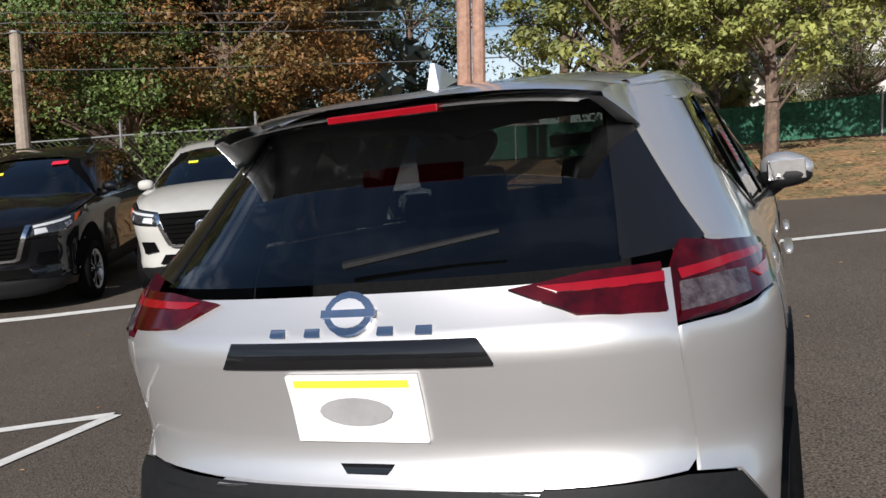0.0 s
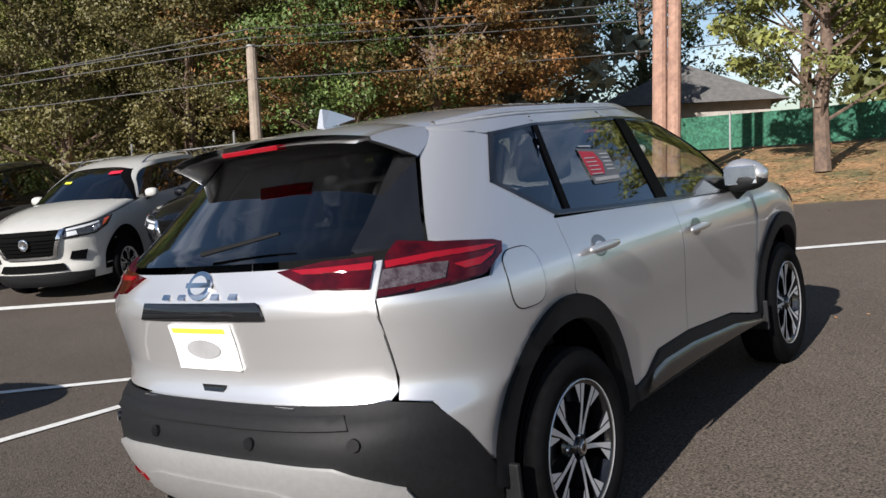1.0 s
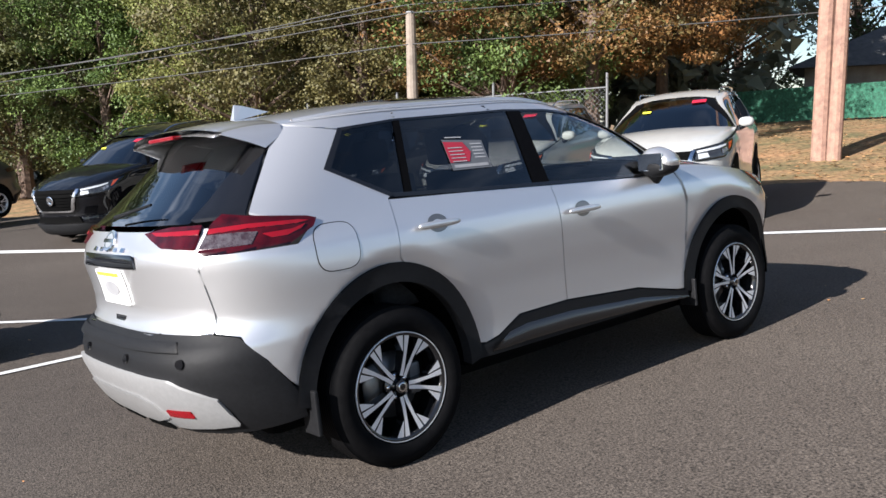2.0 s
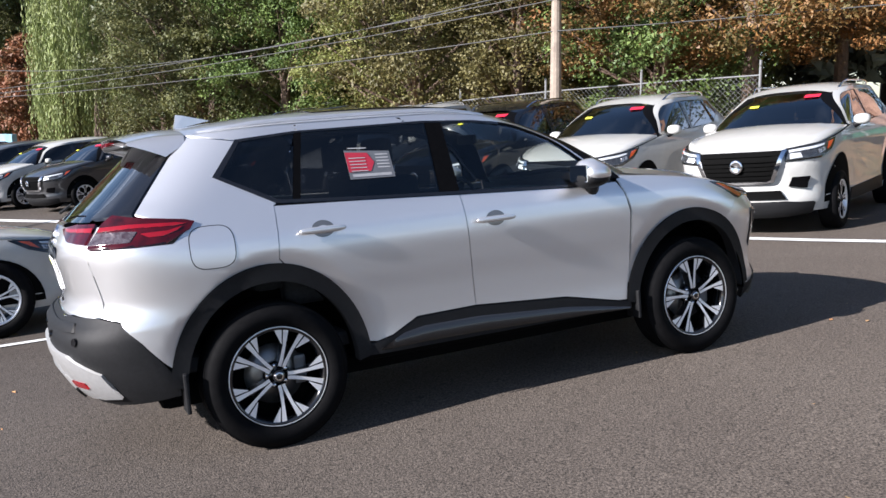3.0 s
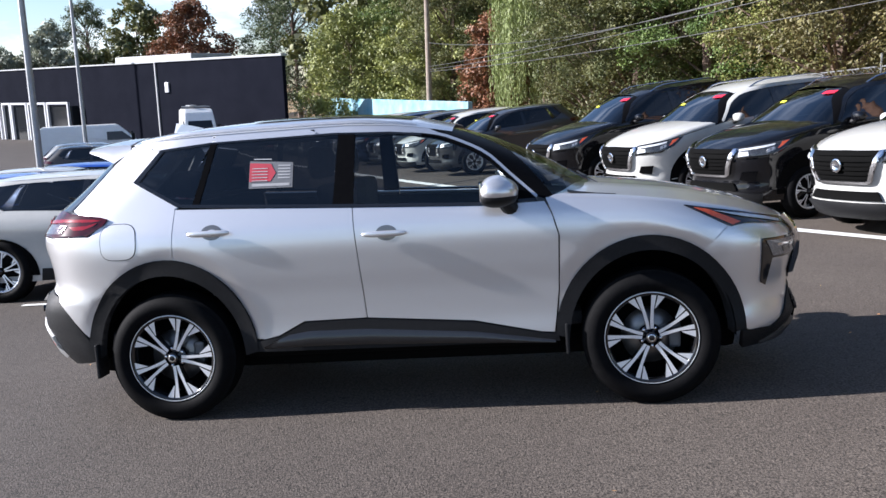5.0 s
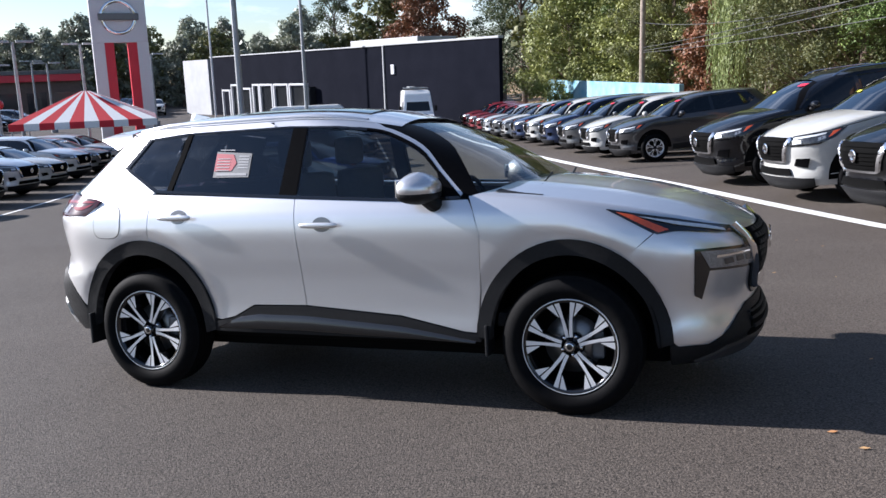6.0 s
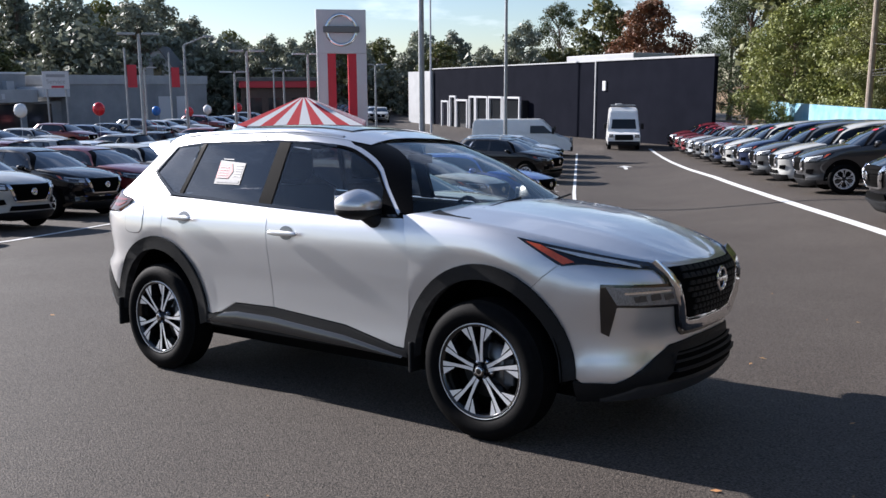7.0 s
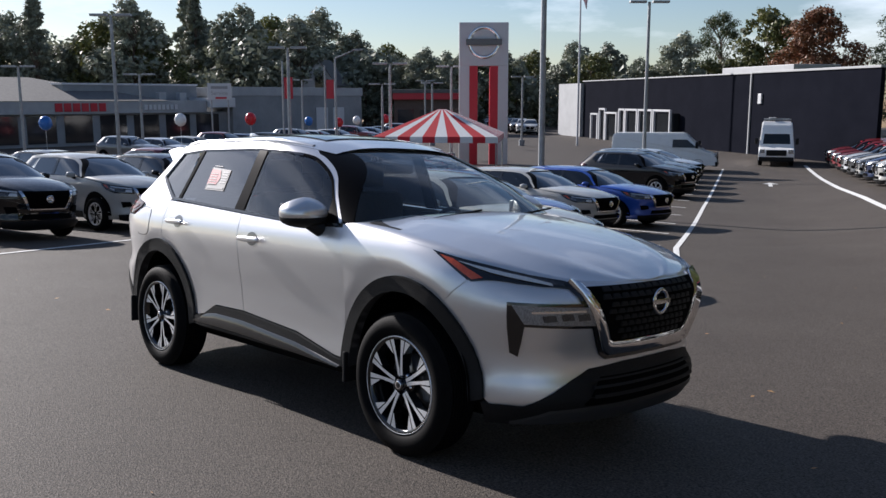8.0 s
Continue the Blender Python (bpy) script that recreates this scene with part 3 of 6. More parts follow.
def hood_row(x, lift=0.0, n=20, inset=0.0):
    z = float(TOP(x))
    e = L.at(L.s_at(x, z), z)
    ye = abs(e[1]) - inset
    c = float(CROWN(x))
    out = []
    for i in range(n + 1):
        u = -1 + 2 * i / n
        crease = 0.010 * math.exp(-(((abs(u) - 0.62) / 0.09) ** 2)) * min(1.0, ye / 0.6)
        out.append((x, u * ye, z + c * (1 - abs(u) ** 2.2) + crease + lift))
    return [(x, -ye + 0.004, z - 0.025)] + out + [(x, ye - 0.004, z - 0.025)]


def roof_row(x, lift=0.0, n=20, half=None):
    z = float(ROOF_EDGE(x))
    e = G.at(G.s_at(x, z), z)
    ye = abs(e[1]) + 0.004
    zt = float(ROOF_TOP(x))
    out = []
    for i in range(n + 1):
        u = -1 + 2 * i / n
        v = u if half is None else u * half / ye
        out.append((x, v * ye, z + (zt - z) * (1 - abs(v) ** 3.0) + lift))
    return out


def strip(name, shell, lines, mat, mirror=False, n=6):
    """A moulding along the skin: lines of (points, lift), from one edge to the other, each lifted off the skin."""
    rows = []
    for pts, lift in lines:
        row = []
        for p, q in zip(pts, pts[1:]):
            for i in range(n if q is not pts[-1] else n + 1):
                row.append((p[0], p[1] + (q[1] - p[1]) * i / n, p[2] + (q[2] - p[2]) * i / n))
        s = shell.s_of(row)
        z = np.array([p[2] for p in row])
        c = shell.at(s, z) + shell.normal(s, z) * lift
        rows.append([(x, -y if mirror else y, v) for x, y, v in c])
    me = loft(name, rows, mat)
    return me


def ellipsoid(name, c, r, mat, squash=2.4, seg=20, cut=None):
    """A rounded block (a superellipsoid)."""
    vs, fs = [], []
    f = lambda v: math.copysign(abs(v) ** (2 / squash), v)
    for i in range(seg // 2 + 1):
        a = math.pi * i / (seg // 2)
        for j in range(seg):
            b = 2 * math.pi * j / seg
            vs.append((c[0] + r[0] * f(math.sin(a)) * f(math.cos(b)), c[1] + r[1] * f(math.sin(a)) * f(math.sin(b)), c[2] + r[2] * f(math.cos(a))))
    for i in range(seg // 2):
        for j in range(seg):
            k = (j + 1) % seg
            fs.append((i * seg + j, (i + 1) * seg + j, (i + 1) * seg + k, i * seg + k))
    return mesh_of(name, vs, fs, mat, True)


def cushion(x0, x1, y0, y1, z0, z1, b=0.05):
    bm = box(x0, x1, y0, y1, z0, z1, b)
    for f in bm.faces:
        f.smooth = True
    return bm


# the curve of the front pillar, the screen edge beside it
bend = curve_of([(1.40, 1.567), (1.44, 1.563), (1.58, 1.540), (1.725, 1.485), (1.86, 1.412), (1.985, 1.295), (2.125, 1.165)])
edge = [(x, float(bend(x))) for x in np.linspace(2.125, 1.44, 15)]


def aside(k, lo=0, hi=15):
    out = []
    for i in range(lo, hi):
        a, b = edge[max(i - 1, 0)], edge[min(i + 1, 14)]
        d = Vector((b[0] - a[0], b[1] - a[1])).normalized()
        out.append((edge[i][0] + d.y * k, edge[i][1] - d.x * k))
    return out


inner_a = edge
outer_a = [(1.45, 1.600), (1.54, 1.578)] + aside(0.016, 0, 12)[::-1]
screen = curve_of([(1.60, 1.585), (1.71, 1.556), (1.85, 1.50), (1.985, 1.425), (2.10, 1.315), (2.25, 1.13)])
screen_edge = [(x, float(screen(x))) for x in np.linspace(2.25, 1.70, 12)]


def hero():
    car = thing("parked_suv", "silver compact SUV parked with its tailgate shut", "car", stand(0, 0, 0))
    P = lambda name, shell, pts, mat, label="", **k: part(name, shell.patch(name, pts, mat, **k), None, car, label)

    def both(name, shell, pts, mat, label="", parent=None, **k):
        made = []
        for mir in (False, True):
            made.append(part(name, shell.patch(name, pts, mat, mirror=mir, **k), None, parent[len(made)] if parent else car, label))
        return made

    rear_arch, front_arch = lambda a, b, n=18: arch(0.0, 0.50, 0.565, a, b, n), lambda a, b, n=18: arch(2.705, 0.50, 0.555, a, b, n)
    # flanks
    front_door = both("front_door", G, X((1.111, 1.172), (1.151, 0.55), (1.75, 0.505), (2.12, 0.425), (2.195, 0.42), (2.225, 0.65), (2.238, 0.96), (2.205, 1.08), (2.17, 1.145), (1.82, 1.14)), SILVER, gap=0.0028, step=0.03)
    rear_door = both("rear_door", G, X((0.082, 1.22), (0.065, 0.955)) + rear_arch(79.5, 9, 14) + X((0.55, 0.45), (0.64, 0.47), (0.79, 0.545), (1.151, 0.55), (1.111, 1.172), (0.6, 1.198)), SILVER, gap=0.0028, step=0.03)
    both("quarter_panel", G, X((0.082, 1.222), (0.065, 0.955)) + rear_arch(80, 168, 16) + X((-0.535, 0.53), (-0.62, 0.635), (-0.70, 0.745)) + [("t", 0.712, 0.765), ("t", 0.698, 1.09)] + X((-0.43, 1.095), (-0.33, 1.175), (-0.52, 1.222), (-0.575, 1.24), (-0.275, 1.602), (-0.03, 1.556), (-0.17, 1.382), (0.11, 1.236)), SILVER, gap=0.0028, step=0.03)
    both("front_fender", L, front_arch(175, 55, 20) + X((3.135, 0.95), *[(x, float(TOP(x)) - 0.003) for x in np.linspace(2.905, 2.2, 9)], (2.174, 1.165), (2.206, 1.08), (2.239, 0.96), (2.226, 0.65), (2.197, 0.42)), SILVER, gap=0.0028, step=0.03)
    both("roof_side", G, X(*inner_a, (1.32, 1.572), (1.0, 1.588), (0.27, 1.582), (-0.03, 1.562), (-0.27, 1.605), (0.27, 1.632), (1.0, 1.635), (1.32, 1.616), *outer_a), SILVER, rim=0.01)
    both("windshield_frame", G, X(*[(x - 0.004, z) for x, z in outer_a], *[(x, z + 0.004) for x, z in screen_edge], (1.6, 1.585)), SATINBLACK, off=-0.002, rim=0.01)
    both("inner_panel", G, X((0.1, 1.19), (1.2, 1.16), (2.16, 1.12), (2.16, 0.42), (0.6, 0.42)) + rear_arch(10, 75, 8), SEATCLOTH, off=-0.05, rim=0)
    # windows and pillars
    both("quarter_window", G, X((-0.165, 1.382), (0.118, 1.24), (0.185, 1.235), (0.272, 1.578), (-0.025, 1.556)), TINT, off=-0.006, rim=0)
    both("rear_door_window", G, X((0.22, 1.232), (1.0, 1.187), (1.025, 1.583), (0.305, 1.578)), TINT, off=-0.004, rim=0, parent=rear_door)
    both("front_door_window", G, X((1.113, 1.18), (2.03, 1.148), *aside(-0.009, 3, 14), (1.32, 1.567), (1.118, 1.58)), CLEAR, off=-0.004, rim=0, parent=front_door)
    both("center_pillar", G, X((1.0, 1.185), (1.115, 1.179), (1.120, 1.579), (1.025, 1.582)), SATINBLACK, off=0.002, rim=0.03)
    both("window_divider", G, X((0.184, 1.233), (0.222, 1.230), (0.307, 1.578), (0.271, 1.577)), SATINBLACK, off=0.002, rim=0.03)
    both("mirror_sail", G, X((2.027, 1.148), *inner_a, *aside(-0.011, 3, 14)[::-1]), SATINBLACK, off=0.002, rim=0.02)
    both("belt_strip", G, X((0.10, 1.246), (0.12, 1.228), (0.6, 1.200), (1.12, 1.174), (1.82, 1.141), (2.13, 1.147), (2.12, 1.160), (1.82, 1.155), (1.12, 1.188), (0.6, 1.214), (0.14, 1.241)), GLOSSBLACK, off=0.006, rim=0.012)
    both("window_header", G, X((1.5, 1.540), (1.32, 1.565), (1.0, 1.581), (0.27, 1.575), (-0.02, 1.554), (-0.03, 1.562), (0.27, 1.584), (1.0, 1.590), (1.32, 1.574), (1.5, 1.553)), GLOSSBLACK, off=0.004, rim=0.012)
    both("window_surround", G, X((-0.188, 1.384), (0.098, 1.228), (0.125, 1.238), (-0.152, 1.384), (-0.018, 1.553), (-0.036, 1.564)), GLOSSBLACK, off=0.004, rim=0.012)
    windshield = P("windshield", G, across(X(*screen_edge) + [("n", 0.3, 1.605)], "n", "M"), SCREEN, rim=0.0, off=-0.006)
    for y0, y1 in ((-0.55, -0.02), (0.10, 0.62)):
        part("wiper", tube((2.50, y0, 1.19), (2.42, y1, 1.235), 0.009, 0.006, 6), PLASTIC, car)
    part("cowl", loft("cowl", [[(x, y, 1.165 + 0.045 * (1 - (y / 0.8) ** 2) - (x - 2.4) * 0.1) for y in np.linspace(-0.78, 0.78, 13)] for x in (2.3, 2.42, 2.56)], PLASTIC), None, car, "black plastic cowl")
    # hood, roof
    hx = [2.23, 2.33, 2.45, 2.55, 2.7, 2.85, 3.0, 3.12, 3.24, 3.34, 3.42, 3.48, 3.52, 3.545, 3.565, 3.58]
    part("hood", loft("hood", [[(p[0] + 0.12 * (1 - (p[1] / 0.8) ** 2) * (1.7, 1.25, 0.6, 0.2, 0.0)[min(i, 4)], p[1], p[2]) for p in hood_row(x)] for i, x in enumerate(hx)], SILVER), None, car)
    part("roof", loft("roof", [roof_row(x) for x in np.linspace(-0.3, 1.665, 24)], SILVER), None, car)
    part("sunroof", loft("sunroof", [roof_row(x, 0.006, 12, 0.43) for x in np.linspace(0.45, 1.42, 10)], GLOSSBLACK), None, car, "dark glass panoramic sunroof")
    for side in (-1, 1):
        rows = []
        for i in range(31):
            x = -0.20 + 1.66 * i / 30
            k = min(1.0, 6 * min(i, 30 - i) / 30)
            y, z = abs(roof_row(x)[0][1]) - 0.045, float(ROOF_EDGE(x)) + 0.006 + 0.014 * k
            rows.append([(x, side * (y + 0.016 * math.cos(q)), z + 0.013 * math.sin(q)) for q in np.linspace(0, side * 2 * math.pi, 11)])
        part("roof_rail", loft("roof_rail", rows, SILVER), None, car, "low silver roof rail")
    # spoiler and antenna
    def spoiler_row(t):
        """A ring round the spoiler at t, from the roof (0) to its lip (1): the crowned top, the cheeks and the hollow underside."""
        half = 0.557 - 0.022 * t
        drop = 0.05 - 0.012 * t
        crown = 1.656 + 0.006 * math.sin(math.pi * t) - 0.030 * t ** 1.6
        dz = 0.045 + 0.060 * t / 0.38 if t < 0.38 else 0.105 - 0.092 * (t - 0.38) / 0.62
        at = lambda u, z, out=0.0: (-0.268 - (0.275 + 0.055 * (1 - min(1.0, abs(u)) ** 3)) * t, u * half + math.copysign(out, u), z)
        us = np.linspace(-1, 1, 25)
        top = [at(u, crown - drop * abs(u) ** 3) for u in us]
        foot = lambda k: at(k, crown - drop - dz, 0.42 * dz)
        heel = lambda k: at(0.93 * k, crown - drop - dz + 0.008, 0.30 * dz)
        low = [at(u, crown - drop * abs(u) ** 3 - 0.028) for u in np.linspace(0.9, -0.9, 19)]
        return [foot(-1), top[0], *top, top[-1], foot(1), foot(1), heel(1), low[0], *low, low[-1], heel(-1), foot(-1)]

    part("spoiler", loft("spoiler", [spoiler_row(t) for t in (0.0, 0.12, 0.25, 0.38, 0.5, 0.65, 0.8, 0.92, 1.0)], SILVER), None, car)
    part("brake_light", box(-0.606, -0.56, -0.15, 0.15, 1.588, 1.606, 0.003), REDBAR, car, "red high brake light")
    fin = [(-0.225, 0, 1.66), (-0.205, 0, 1.742), (-0.165, 0, 1.735), (-0.02, 0, 1.698)]
    part("antenna", mesh_of("antenna", [(x, y * w, z) for y in (-1, 1) for (x, _, z), w in zip(fin, (0.02, 0.006, 0.012, 0.01))], [(0, 1, 2, 3), (7, 6, 5, 4), (0, 4, 5, 1), (1, 5, 6, 2), (2, 6, 7, 3)], SILVER), None, car, "shark fin antenna")
    # tailgate
    gate = P("tailgate", G, across([("t", 0.0, 0.765), ("t", 0.69, 0.768), ("t", 0.709, 0.79), ("t", 0.695, 1.09), ("t", 0.68, 1.20), ("t", 0.0, 1.215)][1:5]), SILVER, "silver tailgate", gap=0.004, rim=0.03)
    for mir in (False, True):
        part("glass_edge", G.patch("glass_edge", X((-0.585, 1.243), (-0.29, 1.598)) + [("t", 0.50, 1.585), ("t", 0.58, 1.235)], GLOSSBLACK, mirror=mir, off=0.0, rim=0.02), None, gate, "gloss black side panel")
    part("rear_window", G.patch("rear_window", across([("t", 0.585, 1.222), ("t", 0.505, 1.595)]), TINT, off=-0.004, rim=0), None, gate)
    part("wiper", tube((-0.86, 0.02, 1.26), (-0.82, -0.34, 1.31), 0.01, 0.006, 6), PLASTIC, gate)
    part("number_plate_recess", G.patch("number_plate_recess", across([("t", 0.33, 1.045), ("t", 0.30, 1.10)]), GLOSSBLACK, off=0.008, rim=0.012), None, gate)
    plate = part("plate", G.patch("plate", across([("t", 0.16, 0.87), ("t", 0.16, 1.03)]), WHITECARD, off=0.012, rim=0.01), None, gate, "white dealer plate")
    part("plate_print", G.patch("plate_print", across([("t", 0.14, 1.005), ("t", 0.14, 1.022)]), YELLOWCARD, off=0.0145, rim=0.001), None, plate, "yellow printed band")
    part("plate_print", G.patch("plate_print", [("t", 0.09 * math.cos(q), 0.945 + 0.035 * math.sin(q)) for q in np.linspace(0, 2 * math.pi, 17)[:-1]], GREYINK, off=0.0145, rim=0.001, step=0.3), None, plate)
    part("emblem", G.patch("emblem", [("t", 0.06 * math.cos(a), 1.155 + 0.045 * math.sin(a)) for a in np.linspace(0, 2 * math.pi, 17)[:-1]], CHROME, off=0.012, rim=0.01, step=0.2), None, gate)
    part("emblem_field", G.patch("emblem_field", [("t", 0.044 * math.cos(a), 1.155 + 0.031 * math.sin(a)) for a in np.linspace(0, 2 * math.pi, 17)[:-1]], SILVER, off=0.0135, rim=0, step=0.2), None, gate)
    part("emblem_bar", G.patch("emblem_bar", across([("t", 0.066, 1.147), ("t", 0.066, 1.163)]), CHROME, off=0.016, rim=0.006, step=0.2), None, gate)
    for i in range(5):
        y = -0.18 + 0.09 * i
        part("badge_letter", G.patch("badge_letter", [("t", y - 0.018, 1.112), ("t", y + 0.018, 1.112), ("t", y + 0.018, 1.128), ("t", y - 0.018, 1.128)], CHROME, off=0.006, rim=0.006, step=0.3), None, gate)
    part("handle_notch", G.patch("handle_notch", across([("t", 0.05, 0.79), ("t", 0.07, 0.815)]), GLOSSBLACK, off=0.003, rim=0.004, step=0.3), None, gate)
    # tail lamps
    for mir in (False, True):
        lamp = part("tail_light", G.patch("tail_light", [("t", 0.70, 1.097), ("t", 0.683, 1.205)] + X((-0.66, 1.240), (-0.585, 1.224), (-0.48, 1.212), (-0.357, 1.197), (-0.316, 1.184), (-0.342, 1.152), (-0.46, 1.103)), REDLENS, mirror=mir, off=0.012, rim=0.03), None, car, "dark red wraparound tail light")
        part("light_bar", G.patch("light_bar", [("t", 0.695, 1.168), ("t", 0.688, 1.186)] + X((-0.60, 1.192), (-0.40, 1.185), (-0.355, 1.177), (-0.42, 1.172), (-0.60, 1.176)), REDBAR, mirror=mir, off=0.016, rim=0.006), None, lamp)
        part("light_bar", G.patch("light_bar", X((-0.56, 1.148), (-0.44, 1.152), (-0.375, 1.166), (-0.40, 1.150), (-0.47, 1.130), (-0.53, 1.130)), REDBAR, mirror=mir, off=0.016, rim=0.006), None, lamp)
        part("reversing_lens", G.patch("reversing_lens", [("t", 0.697, 1.108), ("t", 0.691, 1.162)] + X((-0.64, 1.163), (-0.575, 1.158), (-0.615, 1.112)), SMOKELENS, mirror=mir, off=0.016, rim=0.006), None, lamp)
        gl = part("gate_light", G.patch("gate_light", [("t", 0.672, 1.115), ("t", 0.655, 1.205), ("t", 0.52, 1.205), ("t", 0.36, 1.185), ("t", 0.50, 1.128)], REDLENS, mirror=mir, off=0.014, rim=0.03), None, gate, "red lamp on the tailgate")
        part("light_bar", G.patch("light_bar", [("t", 0.662, 1.168), ("t", 0.660, 1.186), ("t", 0.42, 1.186), ("t", 0.46, 1.172)], REDBAR, mirror=mir, off=0.018, rim=0.006), None, gl)
        part("rear_reflector", G.patch("rear_reflector", [("t", 0.60, 0.425), ("t", 0.60, 0.452), ("t", 0.47, 0.452), ("t", 0.47, 0.425)], REDBAR, mirror=mir, off=0.024, rim=0.02, step=0.3), None, car)
        s = G.at(G.s_at(-0.25, 1.06), 1.06)
        flap = part("fuel_flap", G.patch("fuel_flap", [("x", -0.252 + 0.105 * math.copysign(abs(math.cos(a)) ** 0.6, math.cos(a)), 1.055 + 0.10 * math.copysign(abs(math.sin(a)) ** 0.6, math.sin(a))) for a in np.linspace(0, 2 * math.pi, 33)[:-1]], SILVER, mirror=mir, off=0.003, rim=0.004), None, car, "rounded fuel flap") if not mir else None
        if flap:
            part("flap_gap", G.patch("flap_gap", [("x", -0.252 + 0.109 * math.copysign(abs(math.cos(a)) ** 0.6, math.cos(a)), 1.055 + 0.104 * math.copysign(abs(math.sin(a)) ** 0.6, math.sin(a))) for a in np.linspace(0, 2 * math.pi, 33)[:-1]], DARK, off=0.0012, rim=0), None, flap)
    # rear bumper
    P("rear_bumper", G, across(X((-0.47, 0.36), (-0.485, 0.45), (-0.538, 0.528), (-0.62, 0.632), (-0.705, 0.742)) + [("t", 0.712, 0.760), ("t", 0.69, 0.764)])[::1] + [("X", -0.80, 0.31), ("x", -0.80, 0.31)], PLASTIC, "black grained plastic rear bumper", off=0.004, rim=0.03)
    P("rear_skid_plate", G, across([("t", 0.35, 0.345)] + X((-0.72, 0.375), (-0.80, 0.50)) + [("t", 0.55, 0.585), ("t", 0.30, 0.60)]), SATIN, "satin silver lower bumper trim", off=0.018, rim=0.025)
    P("skid_relief", G, across([("t", 0.30, 0.375)] + [("t", 0.44, 0.41), ("t", 0.40, 0.475), ("t", 0.30, 0.50)]), SATIN, off=0.026, rim=0.01)
    for y in (-0.30, 0.0, 0.30):
        P("skid_slot", G, [("t", y - 0.11, 0.352), ("t", y + 0.11, 0.352), ("t", y + 0.085, 0.378), ("t", y - 0.085, 0.378)], DARK, off=0.030, rim=0.01, step=0.2)
    part("step_plate", box(-0.925, -0.86, -0.40, 0.40, 0.755, 0.762, 0.002), CHROME, car, "chrome bumper step plate")
    P("bumper_ledge", G, across([("t", 0.60, 0.70), ("t", 0.58, 0.735)]), PLASTIC, off=0.014, rim=0.02)
    for y in (-0.62, -0.25, 0.25, 0.62):
        c = G.at(G.s_tail(abs(y), 0.655), 0.655)
        n = G.normal(G.s_tail(abs(y), 0.655), 0.655)
        sgn = 1 if y > 0 else -1
        a, b = Vector((c[0], -c[1] * sgn, c[2])), Vector((n[0], -n[1] * sgn, n[2]))
        part("parking_sensor", tube(a - b * 0.01, a + b * 0.012, 0.022, 0.02, 16), GLOSSBLACK, car)
    # sills and arches
    both("sill_cladding", G, X((0.47, 0.385), (0.50, 0.44), (0.64, 0.462), (0.79, 0.537), (1.15, 0.543), (1.75, 0.497), (2.12, 0.417), (2.205, 0.41), (2.215, 0.375)), PLASTIC, off=0.014, rim=0.05)
    for mir in (False, True):
        part("sill_moulding", strip("sill_moulding", G, [(X((0.70, 0.475), (0.82, 0.492), (1.15, 0.490), (1.75, 0.447), (2.19, 0.383)), 0.0155), (X((0.56, 0.418), (0.82, 0.425), (1.15, 0.422), (1.75, 0.400), (2.19, 0.376)), 0.045), (X((0.56, 0.405), (0.82, 0.410), (1.15, 0.407), (1.75, 0.388), (2.19, 0.370)), 0.030)], SILLGLOSS, mir), None, car, "glossy dark sill moulding")
    for cx, rz in ((0.0, 0.565), (2.705, 0.555)):
        sh = G if cx < 1 else L
        both("wheel_arch", sh, arch(cx, 0.512, rz + 0.006, 176, 2, 28) + arch(cx, 0.435, 0.482, 0, 178, 28), PLASTIC, "black plastic wheel arch trim", off=0.020, rim=0.06)
        for side in (-1, 1):
            vs, fs = [], []
            n = 24
            for i in range(n + 1):
                a = radians(-2 + 184 * i / n)
                for y in (0.85, 0.52):
                    vs.append((cx + 0.455 * math.cos(a), side * y, 0.37 + 0.50 * math.sin(a)))
            fs = [(2 * i, 2 * i + 1, 2 * i + 3, 2 * i + 2) for i in range(n)] + [tuple(2 * i + 1 for i in range(n + 1))]
            part("wheel_liner", mesh_of("wheel_liner", vs, fs, DARK), None, car)
            wheel_parts(car, cx, side, y=0.795, base=WHEELS, turn=22 if cx < 1 else -8)
            part("mud_flap", box(cx - 0.46, cx - 0.44, side * 0.84 - 0.07, side * 0.84 + 0.05, 0.27 if cx < 1 else 0.30, 0.47, 0.008), PLASTIC, car)
    part("underbody", box(-0.55, 3.2, -0.66, 0.66, 0.24, 0.42, 0.05), DARK, car)
    part("floor_pan", box(0.45, 2.25, -0.82, 0.82, 0.34, 0.40, 0.02), DARK, car)
    # nose
    P("front_bumper", L, across(front_arch(55, 3, 12) + X((3.25, 0.36)) + [("n", 0.5, 0.30)], "n", "M")[::1] + [("M", 3.138, 0.952), ("M", 3.2, 1.017), ("M", 3.42, 0.965), ("n", -0.30, 0.948), ("n", 0.30, 0.948), ("x", 3.42, 0.965), ("x", 3.2, 1.017), ("x", 3.138, 0.952)], SILVER, rim=0.02)
    P("front_lower_bumper", L, across(X((3.20, 0.27), (3.20, 0.37)) + [("n", 0.70, 0.365), ("n", 0.60, 0.43), ("n", 0.42, 0.535), ("n", 0.20, 0.552)], "n", "M") + [("n", -0.40, 0.27), ("n", 0.40, 0.27)], PLASTIC, "black plastic lower front bumper", off=0.010, rim=0.03)
    P("lower_grille", L, across([("n", 0.46, 0.37), ("n", 0.36, 0.49)], "n", "M"), DARK, off=0.016, rim=0.01)
    for z in (0.40, 0.435, 0.47):
        P("grille_slat", L, across([("n", 0.42, z), ("n", 0.415, z + 0.012)], "n", "M"), PLASTIC, off=0.026, rim=0.012, step=0.15)
